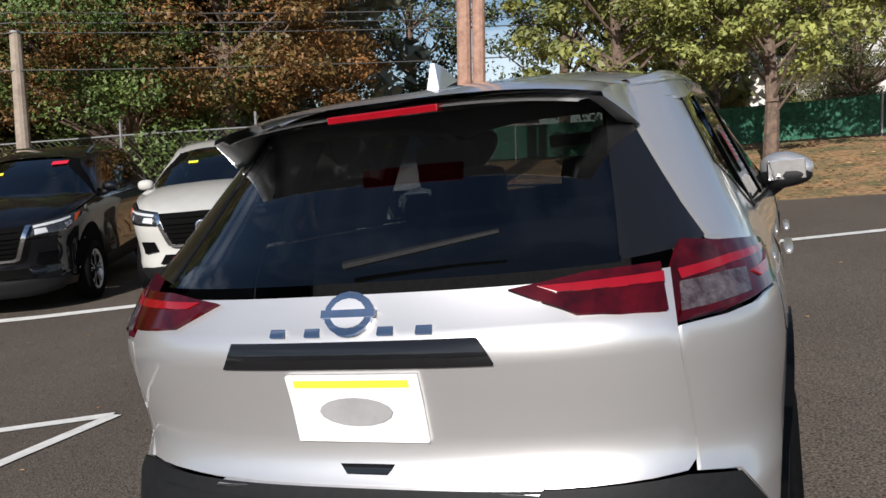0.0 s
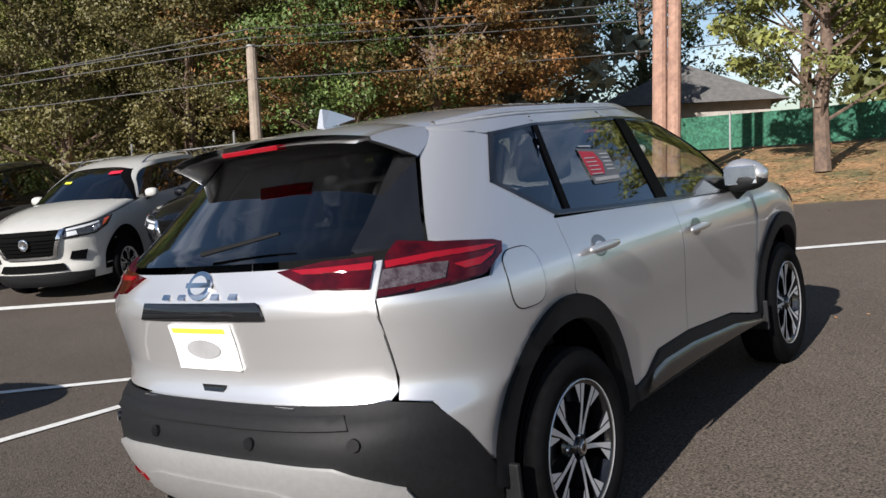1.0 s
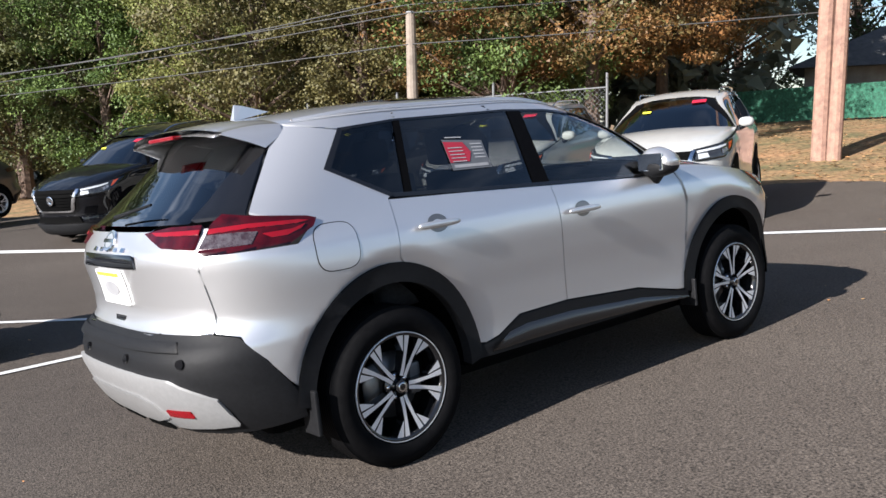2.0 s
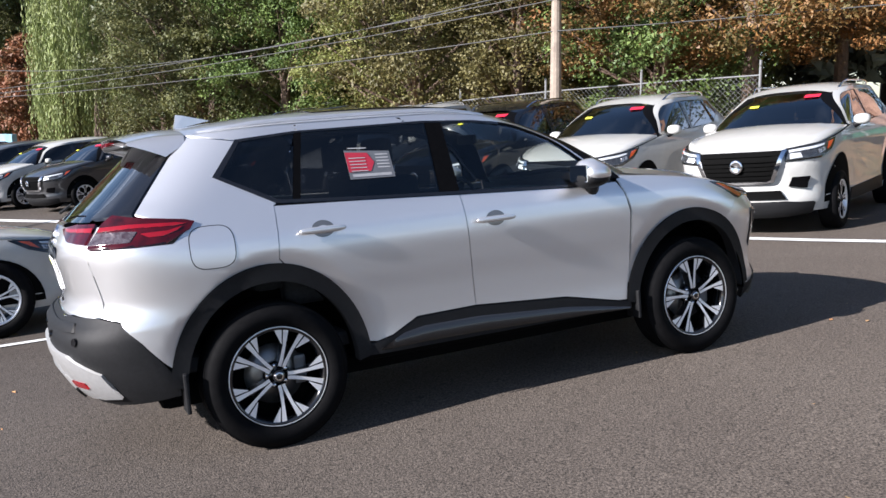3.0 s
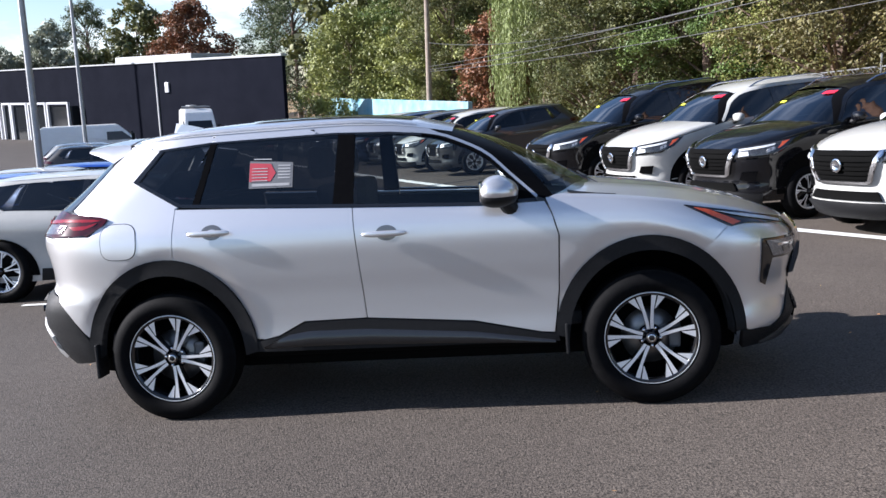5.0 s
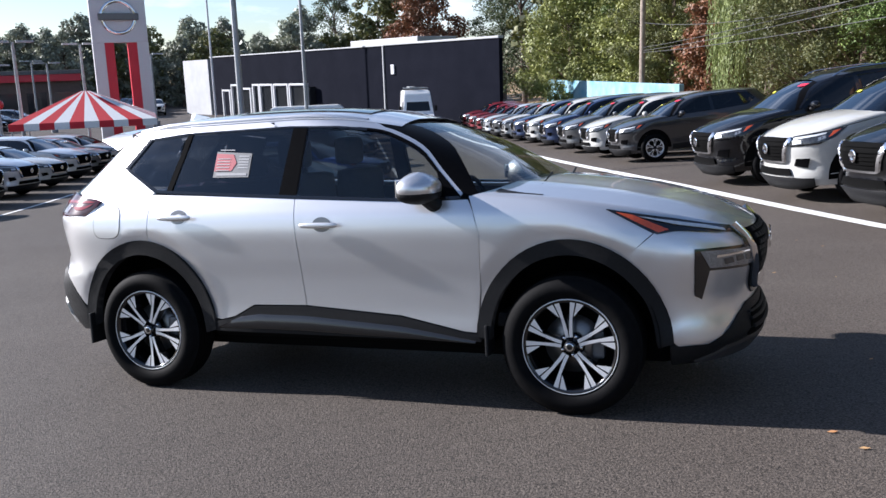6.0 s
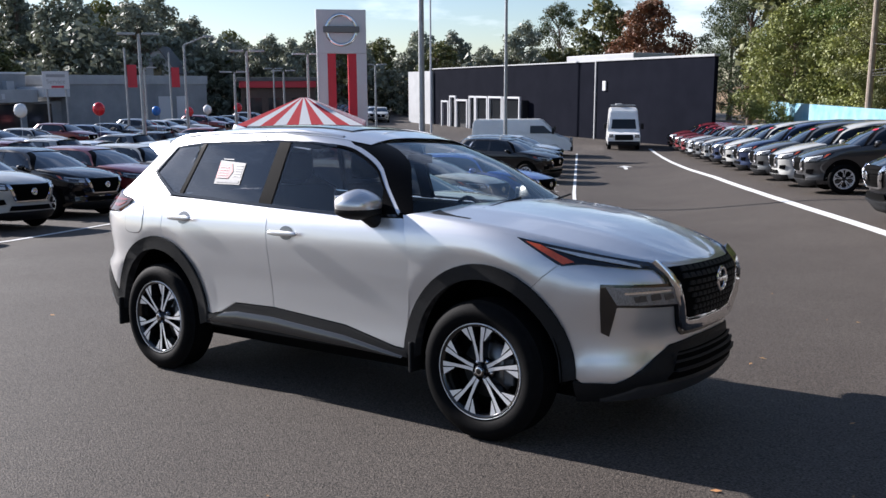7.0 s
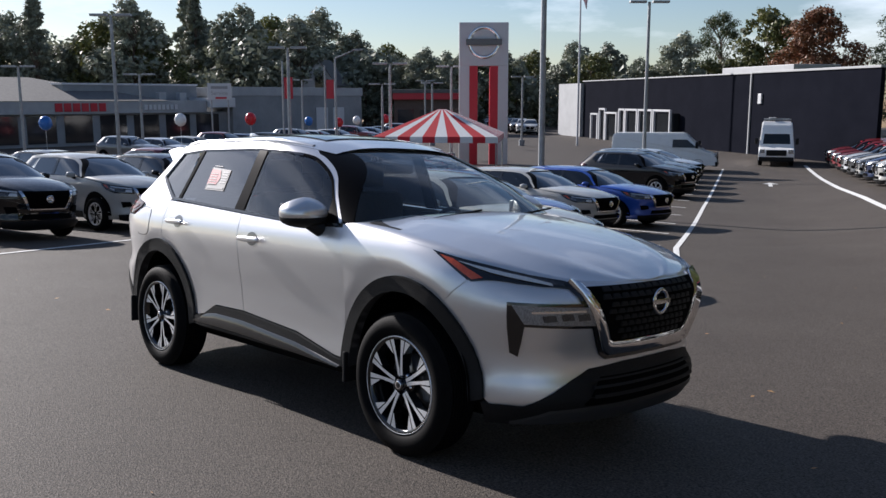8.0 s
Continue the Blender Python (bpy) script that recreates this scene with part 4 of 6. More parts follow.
    P("front_skid_plate", L, across(X((3.30, 0.285),) + [("n", 0.60, 0.345), ("n", 0.42, 0.355)], "n", "M") + [("n", -0.4, 0.29), ("n", 0.4, 0.29)], CHIN, "dark satin chin plate", off=0.024, rim=0.03)
    grille = P("grille", L, across([("n", 0.305, 0.655), ("n", 0.45, 0.925)], "n", "M"), DARK, "dark mesh grille", off=0.010, rim=0.02)
    for i in range(8):
        z = 0.675 + 0.032 * i
        w = 0.31 + 0.135 * (z - 0.655) / 0.27
        for j in range(-7, 7):
            y0 = (j + 0.5 * (i % 2)) * w / 7.2
            if abs(y0) < w - 0.06:
                part("grille_cell", L.patch("grille_cell", [("n", y0 - 0.004, z), ("n", y0 + w / 7.2 - 0.012, z), ("n", y0 + w / 7.2 - 0.018, z + 0.020), ("n", y0 + 0.004, z + 0.020)], PLASTIC, off=0.018, rim=0.01, step=0.3), None, grille)
    part("emblem", lathe("emblem", [(0.068, 0.0), (0.058, -0.012), (0.050, 0.0)], CHROME, 32), None, grille, "round chrome emblem", Matrix.Translation((float(L.at(L.s1, 0.83)[0]) + 0.022, 0, 0.835)) @ Matrix.Rotation(radians(90), 4, "Z"))
    part("emblem_bar", box(3.648, 3.662, -0.075, 0.075, 0.823, 0.848, 0.004), CHROME, grille)
    P("grille_surround", L, across([("n", 0.0, 0.575), ("n", 0.335, 0.575), ("n", 0.37, 0.60), ("n", 0.545, 0.945), ("n", 0.525, 0.948), ("n", 0.345, 0.605), ("n", 0.325, 0.593), ("n", 0.0, 0.593)][1:-1], "n", "M"), GLOSSBLACK, off=0.012, rim=0.02)
    N = lambda *p: [("n", a, z) for a, z in p]
    vee = lambda p: N(*p, *[(-a, z) for a, z in reversed(p)])
    part("grille_chrome", strip("grille_chrome", L, [(vee(((0.462, 0.942), (0.330, 0.675), (0.300, 0.662))), 0.010), (vee(((0.520, 0.947), (0.348, 0.622), (0.322, 0.602))), 0.040), (vee(((0.528, 0.947), (0.356, 0.615), (0.325, 0.594))), 0.012)], CHROME), None, grille, "broad chrome V round the grille")
    for mir in (False, True):
        k = dict(mirror=mir)
        head = part("headlight", L.patch("headlight", X((2.905, 1.074), (3.22, 1.012), (3.36, 0.978)) + [("n", 0.53, 0.952), ("n", 0.53, 0.922)] + X((3.24, 0.955), (3.15, 0.945)), GLOSSBLACK, off=0.008, rim=0.03, **k), None, car, "slim headlight with an amber corner")
        part("amber_reflector", L.patch("amber_reflector", X((2.955, 1.055), (3.03, 1.038), (3.20, 0.962), (3.155, 0.952)), AMBER, off=0.013, rim=0.008, **k), None, head)
        part("light_strip", L.patch("light_strip", X((3.04, 1.035), (3.22, 1.003), (3.36, 0.970)) + [("n", 0.55, 0.945), ("n", 0.55, 0.932)] + X((3.36, 0.955), (3.22, 0.988)), LAMPGLASS, off=0.013, rim=0.008, **k), None, head)
        part("lamp_fin", L.patch("lamp_fin", X((3.06, 1.028), (3.22, 0.997), (3.36, 0.966)) + [("n", 0.60, 0.940), ("n", 0.60, 0.930)] + X((3.36, 0.953), (3.22, 0.984)), LAMPWHITE, off=0.015, rim=0.004, **k), None, head)
        sur = part("fog_surround", L.patch("fog_surround", X((3.325, 0.862),) + [("n", 0.455, 0.852), ("n", 0.40, 0.735)] + X((3.385, 0.748), (3.345, 0.60), (3.315, 0.62)), GLOSSBLACK, off=0.008, rim=0.02, **k), None, car, "black surround of the lower lamp")
        part("fog_light", L.patch("fog_light", X((3.345, 0.85),) + [("n", 0.47, 0.838), ("n", 0.425, 0.75)] + X((3.385, 0.762),), FACET, off=0.014, rim=0.008, **k), None, sur)
        part("lamp_shelf", L.patch("lamp_shelf", [("n", 0.70, 0.822), ("n", 0.49, 0.826), ("n", 0.485, 0.818), ("n", 0.70, 0.812)], CHROME, off=0.017, rim=0.003, step=0.3, **k), None, sur)
        for y, z, w in ((0.655, 0.772, 0.05), (0.585, 0.778, 0.05), (0.515, 0.776, 0.055)):
            part("reflector_bowl", L.patch("reflector_bowl", [("n", y, z), ("n", y - w, z + 0.004), ("n", y - w + 0.012, z + 0.034), ("n", y + 0.010, z + 0.030)], LAMPGLASS, off=0.016, rim=0.004, step=0.3, **k), None, sur)
    # mirrors and handles
    for k, side in enumerate((-1, 1)):
        cap = ellipsoid("mirror", (1.935, side * 0.955, 1.222), (0.10, 0.122, 0.080), SILVER, 2.5, 28)
        shell = ellipsoid("mirror_base", (1.93, side * 0.952, 1.187), (0.101, 0.119, 0.060), PLASTIC, 2.6, 24)
        for me in (cap, shell):
            for v in me.vertices:
                out, ahead = (side * v.co.y - 0.955) / 0.12, (v.co.x - 1.935) / 0.10
                v.co.z = 1.19 + (v.co.z - 1.19) * (1 - 0.22 * max(0.0, out)) * (1 - 0.30 * max(0.0, ahead))
                v.co.x += 0.03 * out * out * (1 if out < 0 else -1)
        mir = part("mirror", cap, None, front_door[k], "silver door mirror on a black foot")
        part("mirror_base", shell, None, mir)
        part("mirror_foot", tube((1.985, side * 0.85, 1.115), (1.95, side * 0.94, 1.165), 0.05, 0.036, 12), PLASTIC, mir)
        part("mirror_glass", box(1.832, 1.842, side * 0.955 - 0.085, side * 0.955 + 0.085, 1.170, 1.267, 0.004), material("mirror silver", (0.9, 0.9, 0.9), 0.02, 1.0), mir)
        for door, x0, z in ((front_door[k], 1.165, 1.022), (rear_door[k], 0.17, 1.078)):
            mid = G.at(G.s_at(x0 + 0.12, z), z)
            y = side * abs(mid[1])
            h = part("handle", ellipsoid("handle", (x0 + 0.125, y + side * 0.028, z), (0.125, 0.014, 0.017), SILVER, 3.0, 20), None, door, "silver pull handle")
            # flat grey patch that paints the shade of the silver hand recess
            part("handle_cup", G.patch("handle_cup", [("x", x0 + 0.135 + 0.06 * math.cos(a), z + 0.002 + 0.042 * math.sin(a)) for a in np.linspace(0, 2 * math.pi, 25)[:-1]], GREY, off=0.0025, rim=0, mirror=side > 0), None, h)
    # price sheet on the rear door window
    sheet = part("price_sheet", G.patch("price_sheet", X((0.512, 1.308), (0.766, 1.303), (0.766, 1.442), (0.512, 1.462)), SHEET, off=0.001, rim=0, step=0.3), None, rear_door[0], "red and white printed price sheet in the window")
    part("red_panel", G.patch("red_panel", X((0.514, 1.345), (0.637, 1.342), (0.667, 1.388), (0.637, 1.440), (0.514, 1.450)), SHEETRED, off=0.003, rim=0, step=0.3), None, sheet)
    part("head_print", G.patch("head_print", X((0.535, 1.468), (0.64, 1.463), (0.64, 1.468), (0.535, 1.473)), PALEINK, off=0.003, rim=0, step=0.3), None, sheet)
    for i in range(5):
        z = 1.425 - i * 0.017
        part("print_bar", G.patch("print_bar", X((0.680, z), (0.752, z - 0.003), (0.752, z + 0.003), (0.680, z + 0.006)), PALEINK, off=0.003, rim=0, step=0.3), None, sheet)
        part("print_bar", G.patch("print_bar", X((0.528, z - 0.010), (0.62, z - 0.013), (0.62, z - 0.009), (0.528, z - 0.006)), PALEINK, off=0.005, rim=0, step=0.3), None, sheet)
    part("print_bar", G.patch("print_bar", X((0.53, 1.318), (0.75, 1.313), (0.75, 1.328), (0.53, 1.333)), GREYINK, off=0.003, rim=0, step=0.3), None, sheet)
    # cabin
    part("cabin_floor", box(-0.75, 2.35, -0.70, 0.70, 0.42, 0.50, 0.02), SEATCLOTH, car)
    part("cargo_floor", box(-0.80, 0.15, -0.52, 0.52, 0.72, 0.76, 0.02), SEATCLOTH, car, "black carpeted cargo floor")
    for y in (-0.37, 0.37):
        part("front_seat", cushion(1.05, 1.58, y - 0.25, y + 0.25, 0.62, 0.80), SEATCLOTH, car)
        part("seat_back", cushion(0.86, 1.02, y - 0.24, y + 0.24, 0.72, 1.30), SEATCLOTH, car, m=Matrix.Translation((-0.02, 0, 0)))
        part("headrest", cushion(0.78, 0.90, y - 0.13, y + 0.13, 1.33, 1.52, 0.045), SEATCLOTH, car)
    part("rear_bench", cushion(0.15, 0.62, -0.62, 0.62, 0.66, 0.84), SEATCLOTH, car)
    part("rear_backrest", cushion(-0.02, 0.16, -0.62, 0.62, 0.76, 1.24), SEATCLOTH, car)
    for y in (-0.42, 0.0, 0.42):
        part("headrest", cushion(-0.06, 0.06, y - 0.12, y + 0.12, 1.27, 1.43, 0.045), SEATCLOTH, car)
    part("dashboard", cushion(1.95, 2.42, -0.72, 0.72, 0.80, 1.10, 0.08), SEATCLOTH, car)
    bm = bmesh.new()
    ring = [Vector((1.80 - 0.05 * math.cos(a), 0.37 + 0.185 * math.sin(a), 1.03 + 0.175 * math.cos(a))) for a in np.linspace(0, 2 * math.pi, 25)]
    for a, b in zip(ring, ring[1:]):
        tube_bm(bm, a, b, 0.015, 0.015, 6)
    tube_bm(bm, (1.81, 0.37, 1.03), (2.0, 0.37, 0.98), 0.05, 0.05, 10)
    part("steering_wheel", bm, PLASTIC, car)
    part("headliner", loft("headliner", [[(p[0], p[1] * 0.97, p[2] - 0.03) for p in roof_row(x)] for x in np.linspace(-0.3, 1.62, 12)], material("grey headliner", (0.4, 0.39, 0.37), 0.9)), None, car)
    part("rear_view_mirror", box(1.62, 1.645, -0.12, 0.12, 1.44, 1.50, 0.01), PLASTIC, car)
    return car


hero()


# ---- other cars ----
def scaled(me, k, origin=3.64):
    """Moves a car's mesh so that its nose is the origin, and stretches it."""
    co = np.empty(len(me.vertices) * 3)
    me.vertices.foreach_get("co", co)
    co = (co.reshape(-1, 3) - (origin, 0, 0)) * k
    me.vertices.foreach_set("co", co.ravel())
    me.update()
    return me


def flank_mesh(name):
    """The painted lower body of a car in one skin, both sides."""
    ss = np.concatenate([np.linspace(L.s0, -0.3, 12)[:-1], np.linspace(-0.3, 2.9, 26), np.linspace(2.9, L.s1, 14)[1:]])
    ss = np.concatenate([ss, (2 * L.s1 - ss[::-1])[1:]])
    belt = curve_of([(-1.05, 1.20), (-0.6, 1.235), (0.1, 1.23), (1.0, 1.185), (2.1, 1.175), (2.5, 1.14), (2.89, 1.085), (3.2, 1.02), (3.46, 0.955), (3.65, 0.93)])
    rows = []
    for s in ss:
        x = float(L.at(s, 0.9)[0])
        zt = float(belt(x)) + (0.008 if x > 2.0 else 0.0)
        rows.append([tuple(L.at(s, 0.27 + (zt - 0.27) * v)) for v in np.linspace(0, 1, 11)])
    n = len(rows[0])
    vs = [p for r in rows for p in r]
    fs = [(i * n + j, (i + 1) * n + j, (i + 1) * n + j + 1, i * n + j + 1) for i in range(len(rows) - 1) for j in range(n - 1)]
    return mesh_of(name, vs, fs, SILVER, True)


SMALLWHEELS = {}


def simple_car(kind, k, paint_mat, m, label, group, tags=True, chrome=True):
    """A parked car seen from some way off; k stretches it in x, y and z."""
    car = thing("parked_car" if kind != "suv" else "parked_suv", label, "car", None, group)
    k = np.array(k)
    P = lambda name, me, parent=car: part(name, scaled(me, k), None, parent)
    P("body", flank_mesh("body"))
    P("hood", loft("hood", [hood_row(x, 0.002, 12) for x in (2.30, 2.45, 2.7, 2.95, 3.2, 3.38, 3.48, 3.53, 3.55)], SILVER))
    P("roof", loft("roof", [roof_row(x, 0, 10) for x in np.linspace(-0.3, 1.665, 10)], SILVER))
    for mir in (False, True):
        q = dict(mirror=mir, step=0.25)
        P("rear_pillar", G.patch("rear_pillar", X((0.11, 1.22), (-0.60, 1.22), (-0.275, 1.602), (-0.03, 1.556), (-0.17, 1.382)), SILVER, **q))
        P("roof_side", G.patch("roof_side", X(*edge, (1.32, 1.572), (1.0, 1.588), (0.27, 1.582), (-0.03, 1.562), (-0.27, 1.605), (0.27, 1.632), (1.0, 1.635), (1.32, 1.616), (1.45, 1.600), (1.54, 1.578), *aside(0.034, 0, 12)[::-1]), SILVER, rim=0.01, **q))
        P("windshield_frame", G.patch("windshield_frame", X(*[(x - 0.004, z) for x, z in aside(0.034, 0, 12)[::-1]], *[(x, z + 0.004) for x, z in screen_edge], (1.6, 1.585)), SATINBLACK, off=-0.002, rim=0.01, **q))
        P("side_window", G.patch("side_window", X((-0.165, 1.382), (0.118, 1.225), *aside(-0.004, 0, 15), (1.32, 1.57), (0.27, 1.578), (-0.025, 1.556)), DARKGLASS, off=-0.004, rim=0, **q))
        P("pillar", G.patch("pillar", X((1.0, 1.19), (1.10, 1.188), (1.10, 1.575), (1.02, 1.58)), GLOSSBLACK, off=0.003, rim=0.01, **q))
        for cx in (0.0, 2.705):
            sh = G if cx < 1 else L
            P("wheel_arch", sh.patch("wheel_arch", arch(cx, 0.46, 0.50, 182, -2, 16), DARK, off=0.006, rim=0, **q))
        P("tail_light", G.patch("tail_light", [("t", 0.50, 1.10), ("t", 0.50, 1.20)] + X((-0.64, 1.22), (-0.36, 1.17), (-0.42, 1.10)), REDLENS, off=0.012, rim=0.02, **q))
        h = P("headlight", L.patch("headlight", X((2.95, 1.03), (3.25, 0.985)) + [("n", 0.50, 0.945), ("n", 0.52, 0.845)] + X((3.28, 0.865), (3.1, 0.94)), LAMPGLASS, off=0.020, rim=0.02, **q))
        P("headlight_rim", L.patch("headlight_rim", X((2.90, 1.045), (3.25, 1.0)) + [("n", 0.49, 0.96), ("n", 0.505, 0.828)] + X((3.27, 0.848), (3.07, 0.925)), GLOSSBLACK, off=0.014, rim=0.02, **q), h)
        P("light_strip", L.patch("light_strip", X((3.16, 0.985), (3.30, 0.963)) + [("n", 0.53, 0.935), ("n", 0.535, 0.915)] + X((3.30, 0.945), (3.18, 0.967)), LAMPWHITE, off=0.026, rim=0.01, **q), h)
        P("light_strip", L.patch("light_strip", [("n", 0.545, 0.90), ("n", 0.64, 0.905), ("n", 0.66, 0.865), ("n", 0.55, 0.855)], LAMPWHITE, off=0.026, rim=0.01, **q), h)
        P("projector_lens", L.patch("projector_lens", X((3.17, 0.955), (3.27, 0.935), (3.285, 0.885), (3.19, 0.915)), CLEARLENS, off=0.027, rim=0.01, **q), h)
        P("amber_corner", L.patch("amber_corner", X((2.985, 1.018), (3.08, 1.0), (3.16, 0.925), (3.10, 0.95)), AMBER, off=0.025, rim=0.01, **q), h)
        P("fog_light", L.patch("fog_light", X((3.36, 0.66),) + [("n", 0.56, 0.66), ("n", 0.52, 0.56)] + X((3.38, 0.53),), SATINBLACK, off=0.028, rim=0.02, **q))
        side = 1 if mir else -1
        mo = P("mirror", ellipsoid("mirror", (1.93, side * 0.955, 1.21), (0.075, 0.10, 0.065), SILVER, 2.6, 14))
        P("mirror_foot", tube_mesh((1.97, side * 0.84, 1.13), (1.94, side * 0.93, 1.17), 0.035, PLASTIC), mo)
    P("windshield", G.patch("windshield", across(X(*screen_edge) + [("n", 0.3, 1.605)], "n", "M"), DARKGLASS, rim=0, off=-0.004, step=0.2))
    P("rear_window", G.patch("rear_window", across([("t", 0.585, 1.22), ("t", 0.505, 1.60)]), DARKGLASS, off=-0.004, rim=0, step=0.2))
    grille = P("grille", L.patch("grille", across([("n", 0.34, 0.62), ("n", 0.47, 0.935)], "n", "M"), DARK, off=0.034, rim=0.02, step=0.2))
    for i in range(6):
        z = 0.66 + 0.045 * i
        P("grille_slat", L.patch("grille_slat", across([("n", 0.33 + 0.02 * i, z), ("n", 0.33 + 0.02 * i, z + 0.009)], "n", "M"), DARK, off=0.044, rim=0.012, step=0.2), grille)
    P("grille_chrome", L.patch("grille_chrome", across([("n", 0.33, 0.60), ("n", 0.38, 0.625), ("n", 0.51, 0.935), ("n", 0.465, 0.93), ("n", 0.35, 0.645), ("n", 0.31, 0.628)], "n", "M"), CHROME, off=0.052, rim=0.04, step=0.1))
    e = lathe("emblem", [(0.075, 0.0), (0.062, -0.014), (0.045, 0.0), (0.001, 0.0)], CHROME, 20)
    e.transform(Matrix.Translation((3.69, 0, 0.80)) @ Matrix.Rotation(radians(90), 4, "Z"))
    P("emblem", e, grille)
    P("lower_grille", L.patch("lower_grille", across([("n", 0.50, 0.42), ("n", 0.44, 0.52)], "n", "M"), DARK, off=0.032, rim=0.02, step=0.2))
    P("front_skid_plate", L.patch("front_skid_plate", across(X((3.30, 0.28), (3.33, 0.38)) + [("n", 0.62, 0.385), ("n", 0.5, 0.40)], "n", "M") + [("n", -0.4, 0.24), ("n", 0.4, 0.24)], PLASTIC, off=0.036, rim=0.04, step=0.2))
    P("rear_bumper", G.patch("rear_bumper", across(X((-0.47, 0.30), (-0.50, 0.50)) + [("t", 0.70, 0.62)]), PLASTIC, off=0.01, rim=0.02, step=0.25))
    P("sill_cladding", sill_mesh())
    P("cabin", bm_mesh(cushion(-0.3, 1.2, -0.6, 0.6, 0.5, 1.22), SEATCLOTH))
    P("dashboard", bm_mesh(cushion(1.6, 2.45, -0.7, 0.7, 0.6, 1.10), SEATCLOTH))
    for y in (-0.37, 0.37):
        P("seat", bm_mesh(cushion(0.85, 1.05, y - 0.22, y + 0.22, 0.9, 1.48), SEATCLOTH))
    for x in (0.0, 2.705):
        for side in (-1, 1):
            w = wheel_parts(car, 0, side, radius=0.37, rim=0.245, y=0.80, fancy=False, base=SMALLWHEELS, blades=10)
            w.matrix_basis = Matrix.Translation(((x - 3.64) * k[0], side * 0.80 * k[1], 0.37)) @ (Matrix.Identity(4) if side < 0 else Matrix.Rotation(math.pi, 4, "Z"))
    if kind == "suv":
        for side in (-1, 1):
            P("roof_rail", loft("roof_rail", [[(x, side * (abs(roof_row(x)[0][1]) - 0.06 + 0.014 * math.cos(q)), float(ROOF_EDGE(x)) + 0.075 * min(1, 5 * min(x + 0.2, 1.4 - x)) + 0.014 * math.sin(q)) for q in np.linspace(0, side * 2 * math.pi, 7)] for x in np.linspace(-0.19, 1.39, 12)], CHROME))
    if tags:
        P("red_tag", G.patch("red_tag", [("n", -0.26, 1.51), ("n", -0.44, 1.51), ("n", -0.44, 1.545), ("n", -0.26, 1.545)], REDCARD, off=0.003, rim=0, step=0.3))
        P("yellow_tag", G.patch("yellow_tag", [("n", 0.26, 1.43), ("n", 0.38, 1.43), ("n", 0.38, 1.455), ("n", 0.26, 1.455)], YELLOWCARD, off=0.003, rim=0, step=0.3))
    car.matrix_basis = m
    return car


def tube_mesh(a, b, r, mat):
    return bm_mesh(tube(a, b, r, r, 8), mat)


def sill_mesh():
    a = G.patch("sill", X((0.47, 0.28), (0.50, 0.44), (2.2, 0.42), (2.215, 0.28)), PLASTIC, off=0.014, rim=0.05, step=0.3)
    b = G.patch("sill", X((0.47, 0.28), (0.50, 0.44), (2.2, 0.42), (2.215, 0.28)), PLASTIC, off=0.014, rim=0.05, step=0.3, mirror=True)
    bm = bmesh.new()
    bm.from_mesh(a)
    bm.from_mesh(b)
    return bm_mesh(bm, PLASTIC)


def recolour(car, paint_mat):
    """Gives a copied car a paint of its own on its body parts."""
    for o in car.children_recursive:
        for s in o.material_slots:
            if s.material == SILVER:
                s.link = "OBJECT"
                s.material = paint_mat
    return car


PROTO = {}
SIZES = {"suv": (1.075, 1.06, 1.10), "crossover": (1.0, 1.0, 0.99), "sedan": (1.0, 0.985, 0.865)}
COLOUR_WORDS = {}


def park(kind, paint_mat, words, x, y, heading, group, tags=True):
    """Parks a car with the middle of its nose over (x, y)."""
    label = f"{words} parked on the asphalt"
    key = (kind, tags)
    m = stand(x, y, heading)
    if key not in PROTO:
        car = simple_car(kind, SIZES[kind], paint_mat, m, label, group, tags)
        PROTO[key] = car
    else:
        car = copy_thing(PROTO[key], m)
        tagged(car, label, group=group)
    return recolour_first(car, paint_mat)


def recolour_first(car, paint_mat):
    for o in car.children_recursive:
        for s in o.material_slots:
            if s.link == "OBJECT" or s.material == SILVER:
                s.link = "OBJECT"
                s.material = paint_mat
    return car


def along(line, d):
    """The place d metres along a polyline, and its direction in degrees."""
    for (xa, ya), (xb, yb) in zip(line, line[1:]):
        n = math.hypot(xb - xa, yb - ya)
        if d <= n:
            return xa + (xb - xa) * d / n, ya + (yb - ya) * d / n, math.degrees(math.atan2(yb - ya, xb - xa))
        d -= n
    return xb, yb, math.degrees(math.atan2(yb - ya, xb - xa))


# the row that faces the aisle from the wooded side
ROW = [("suv", WHITE, "white three-row SUV"), ("suv", WHITE, "white three-row SUV"), ("suv", BLACK, "black three-row SUV"), ("suv", WHITE, "white three-row SUV"), ("suv", BLACK, "glossy black SUV"),
       ("crossover", BRONZE, "dark bronze crossover"), ("crossover", WHITE, "white crossover"), ("crossover", GREY, "grey metallic crossover"), ("crossover", NAVY, "dark blue crossover"), ("crossover", WHITE, "white crossover"), ("crossover", NAVY, "dark blue crossover"),
       ("crossover", WHITE, "white crossover"), ("crossover", GREY, "grey crossover"), ("crossover", LIGHT, "silver crossover"), ("crossover", MAROON, "dark red crossover"), ("crossover", RED, "red crossover"), ("crossover", RED, "bright red crossover")]
ROW_NOSES = [(6.83, 2.9), (5.72, 5.25), (4.6, 7.45), (3.5, 9.7), (2.2, 12.3), *[(-0.75 - 1.35 * i, 18.9 + 2.57 * i) for i in range(12)]]
for (kind, mat, words), (x, y) in zip(ROW, ROW_NOSES):
    park(kind, mat, words, x, y, 206, "cars along the wooded edge")
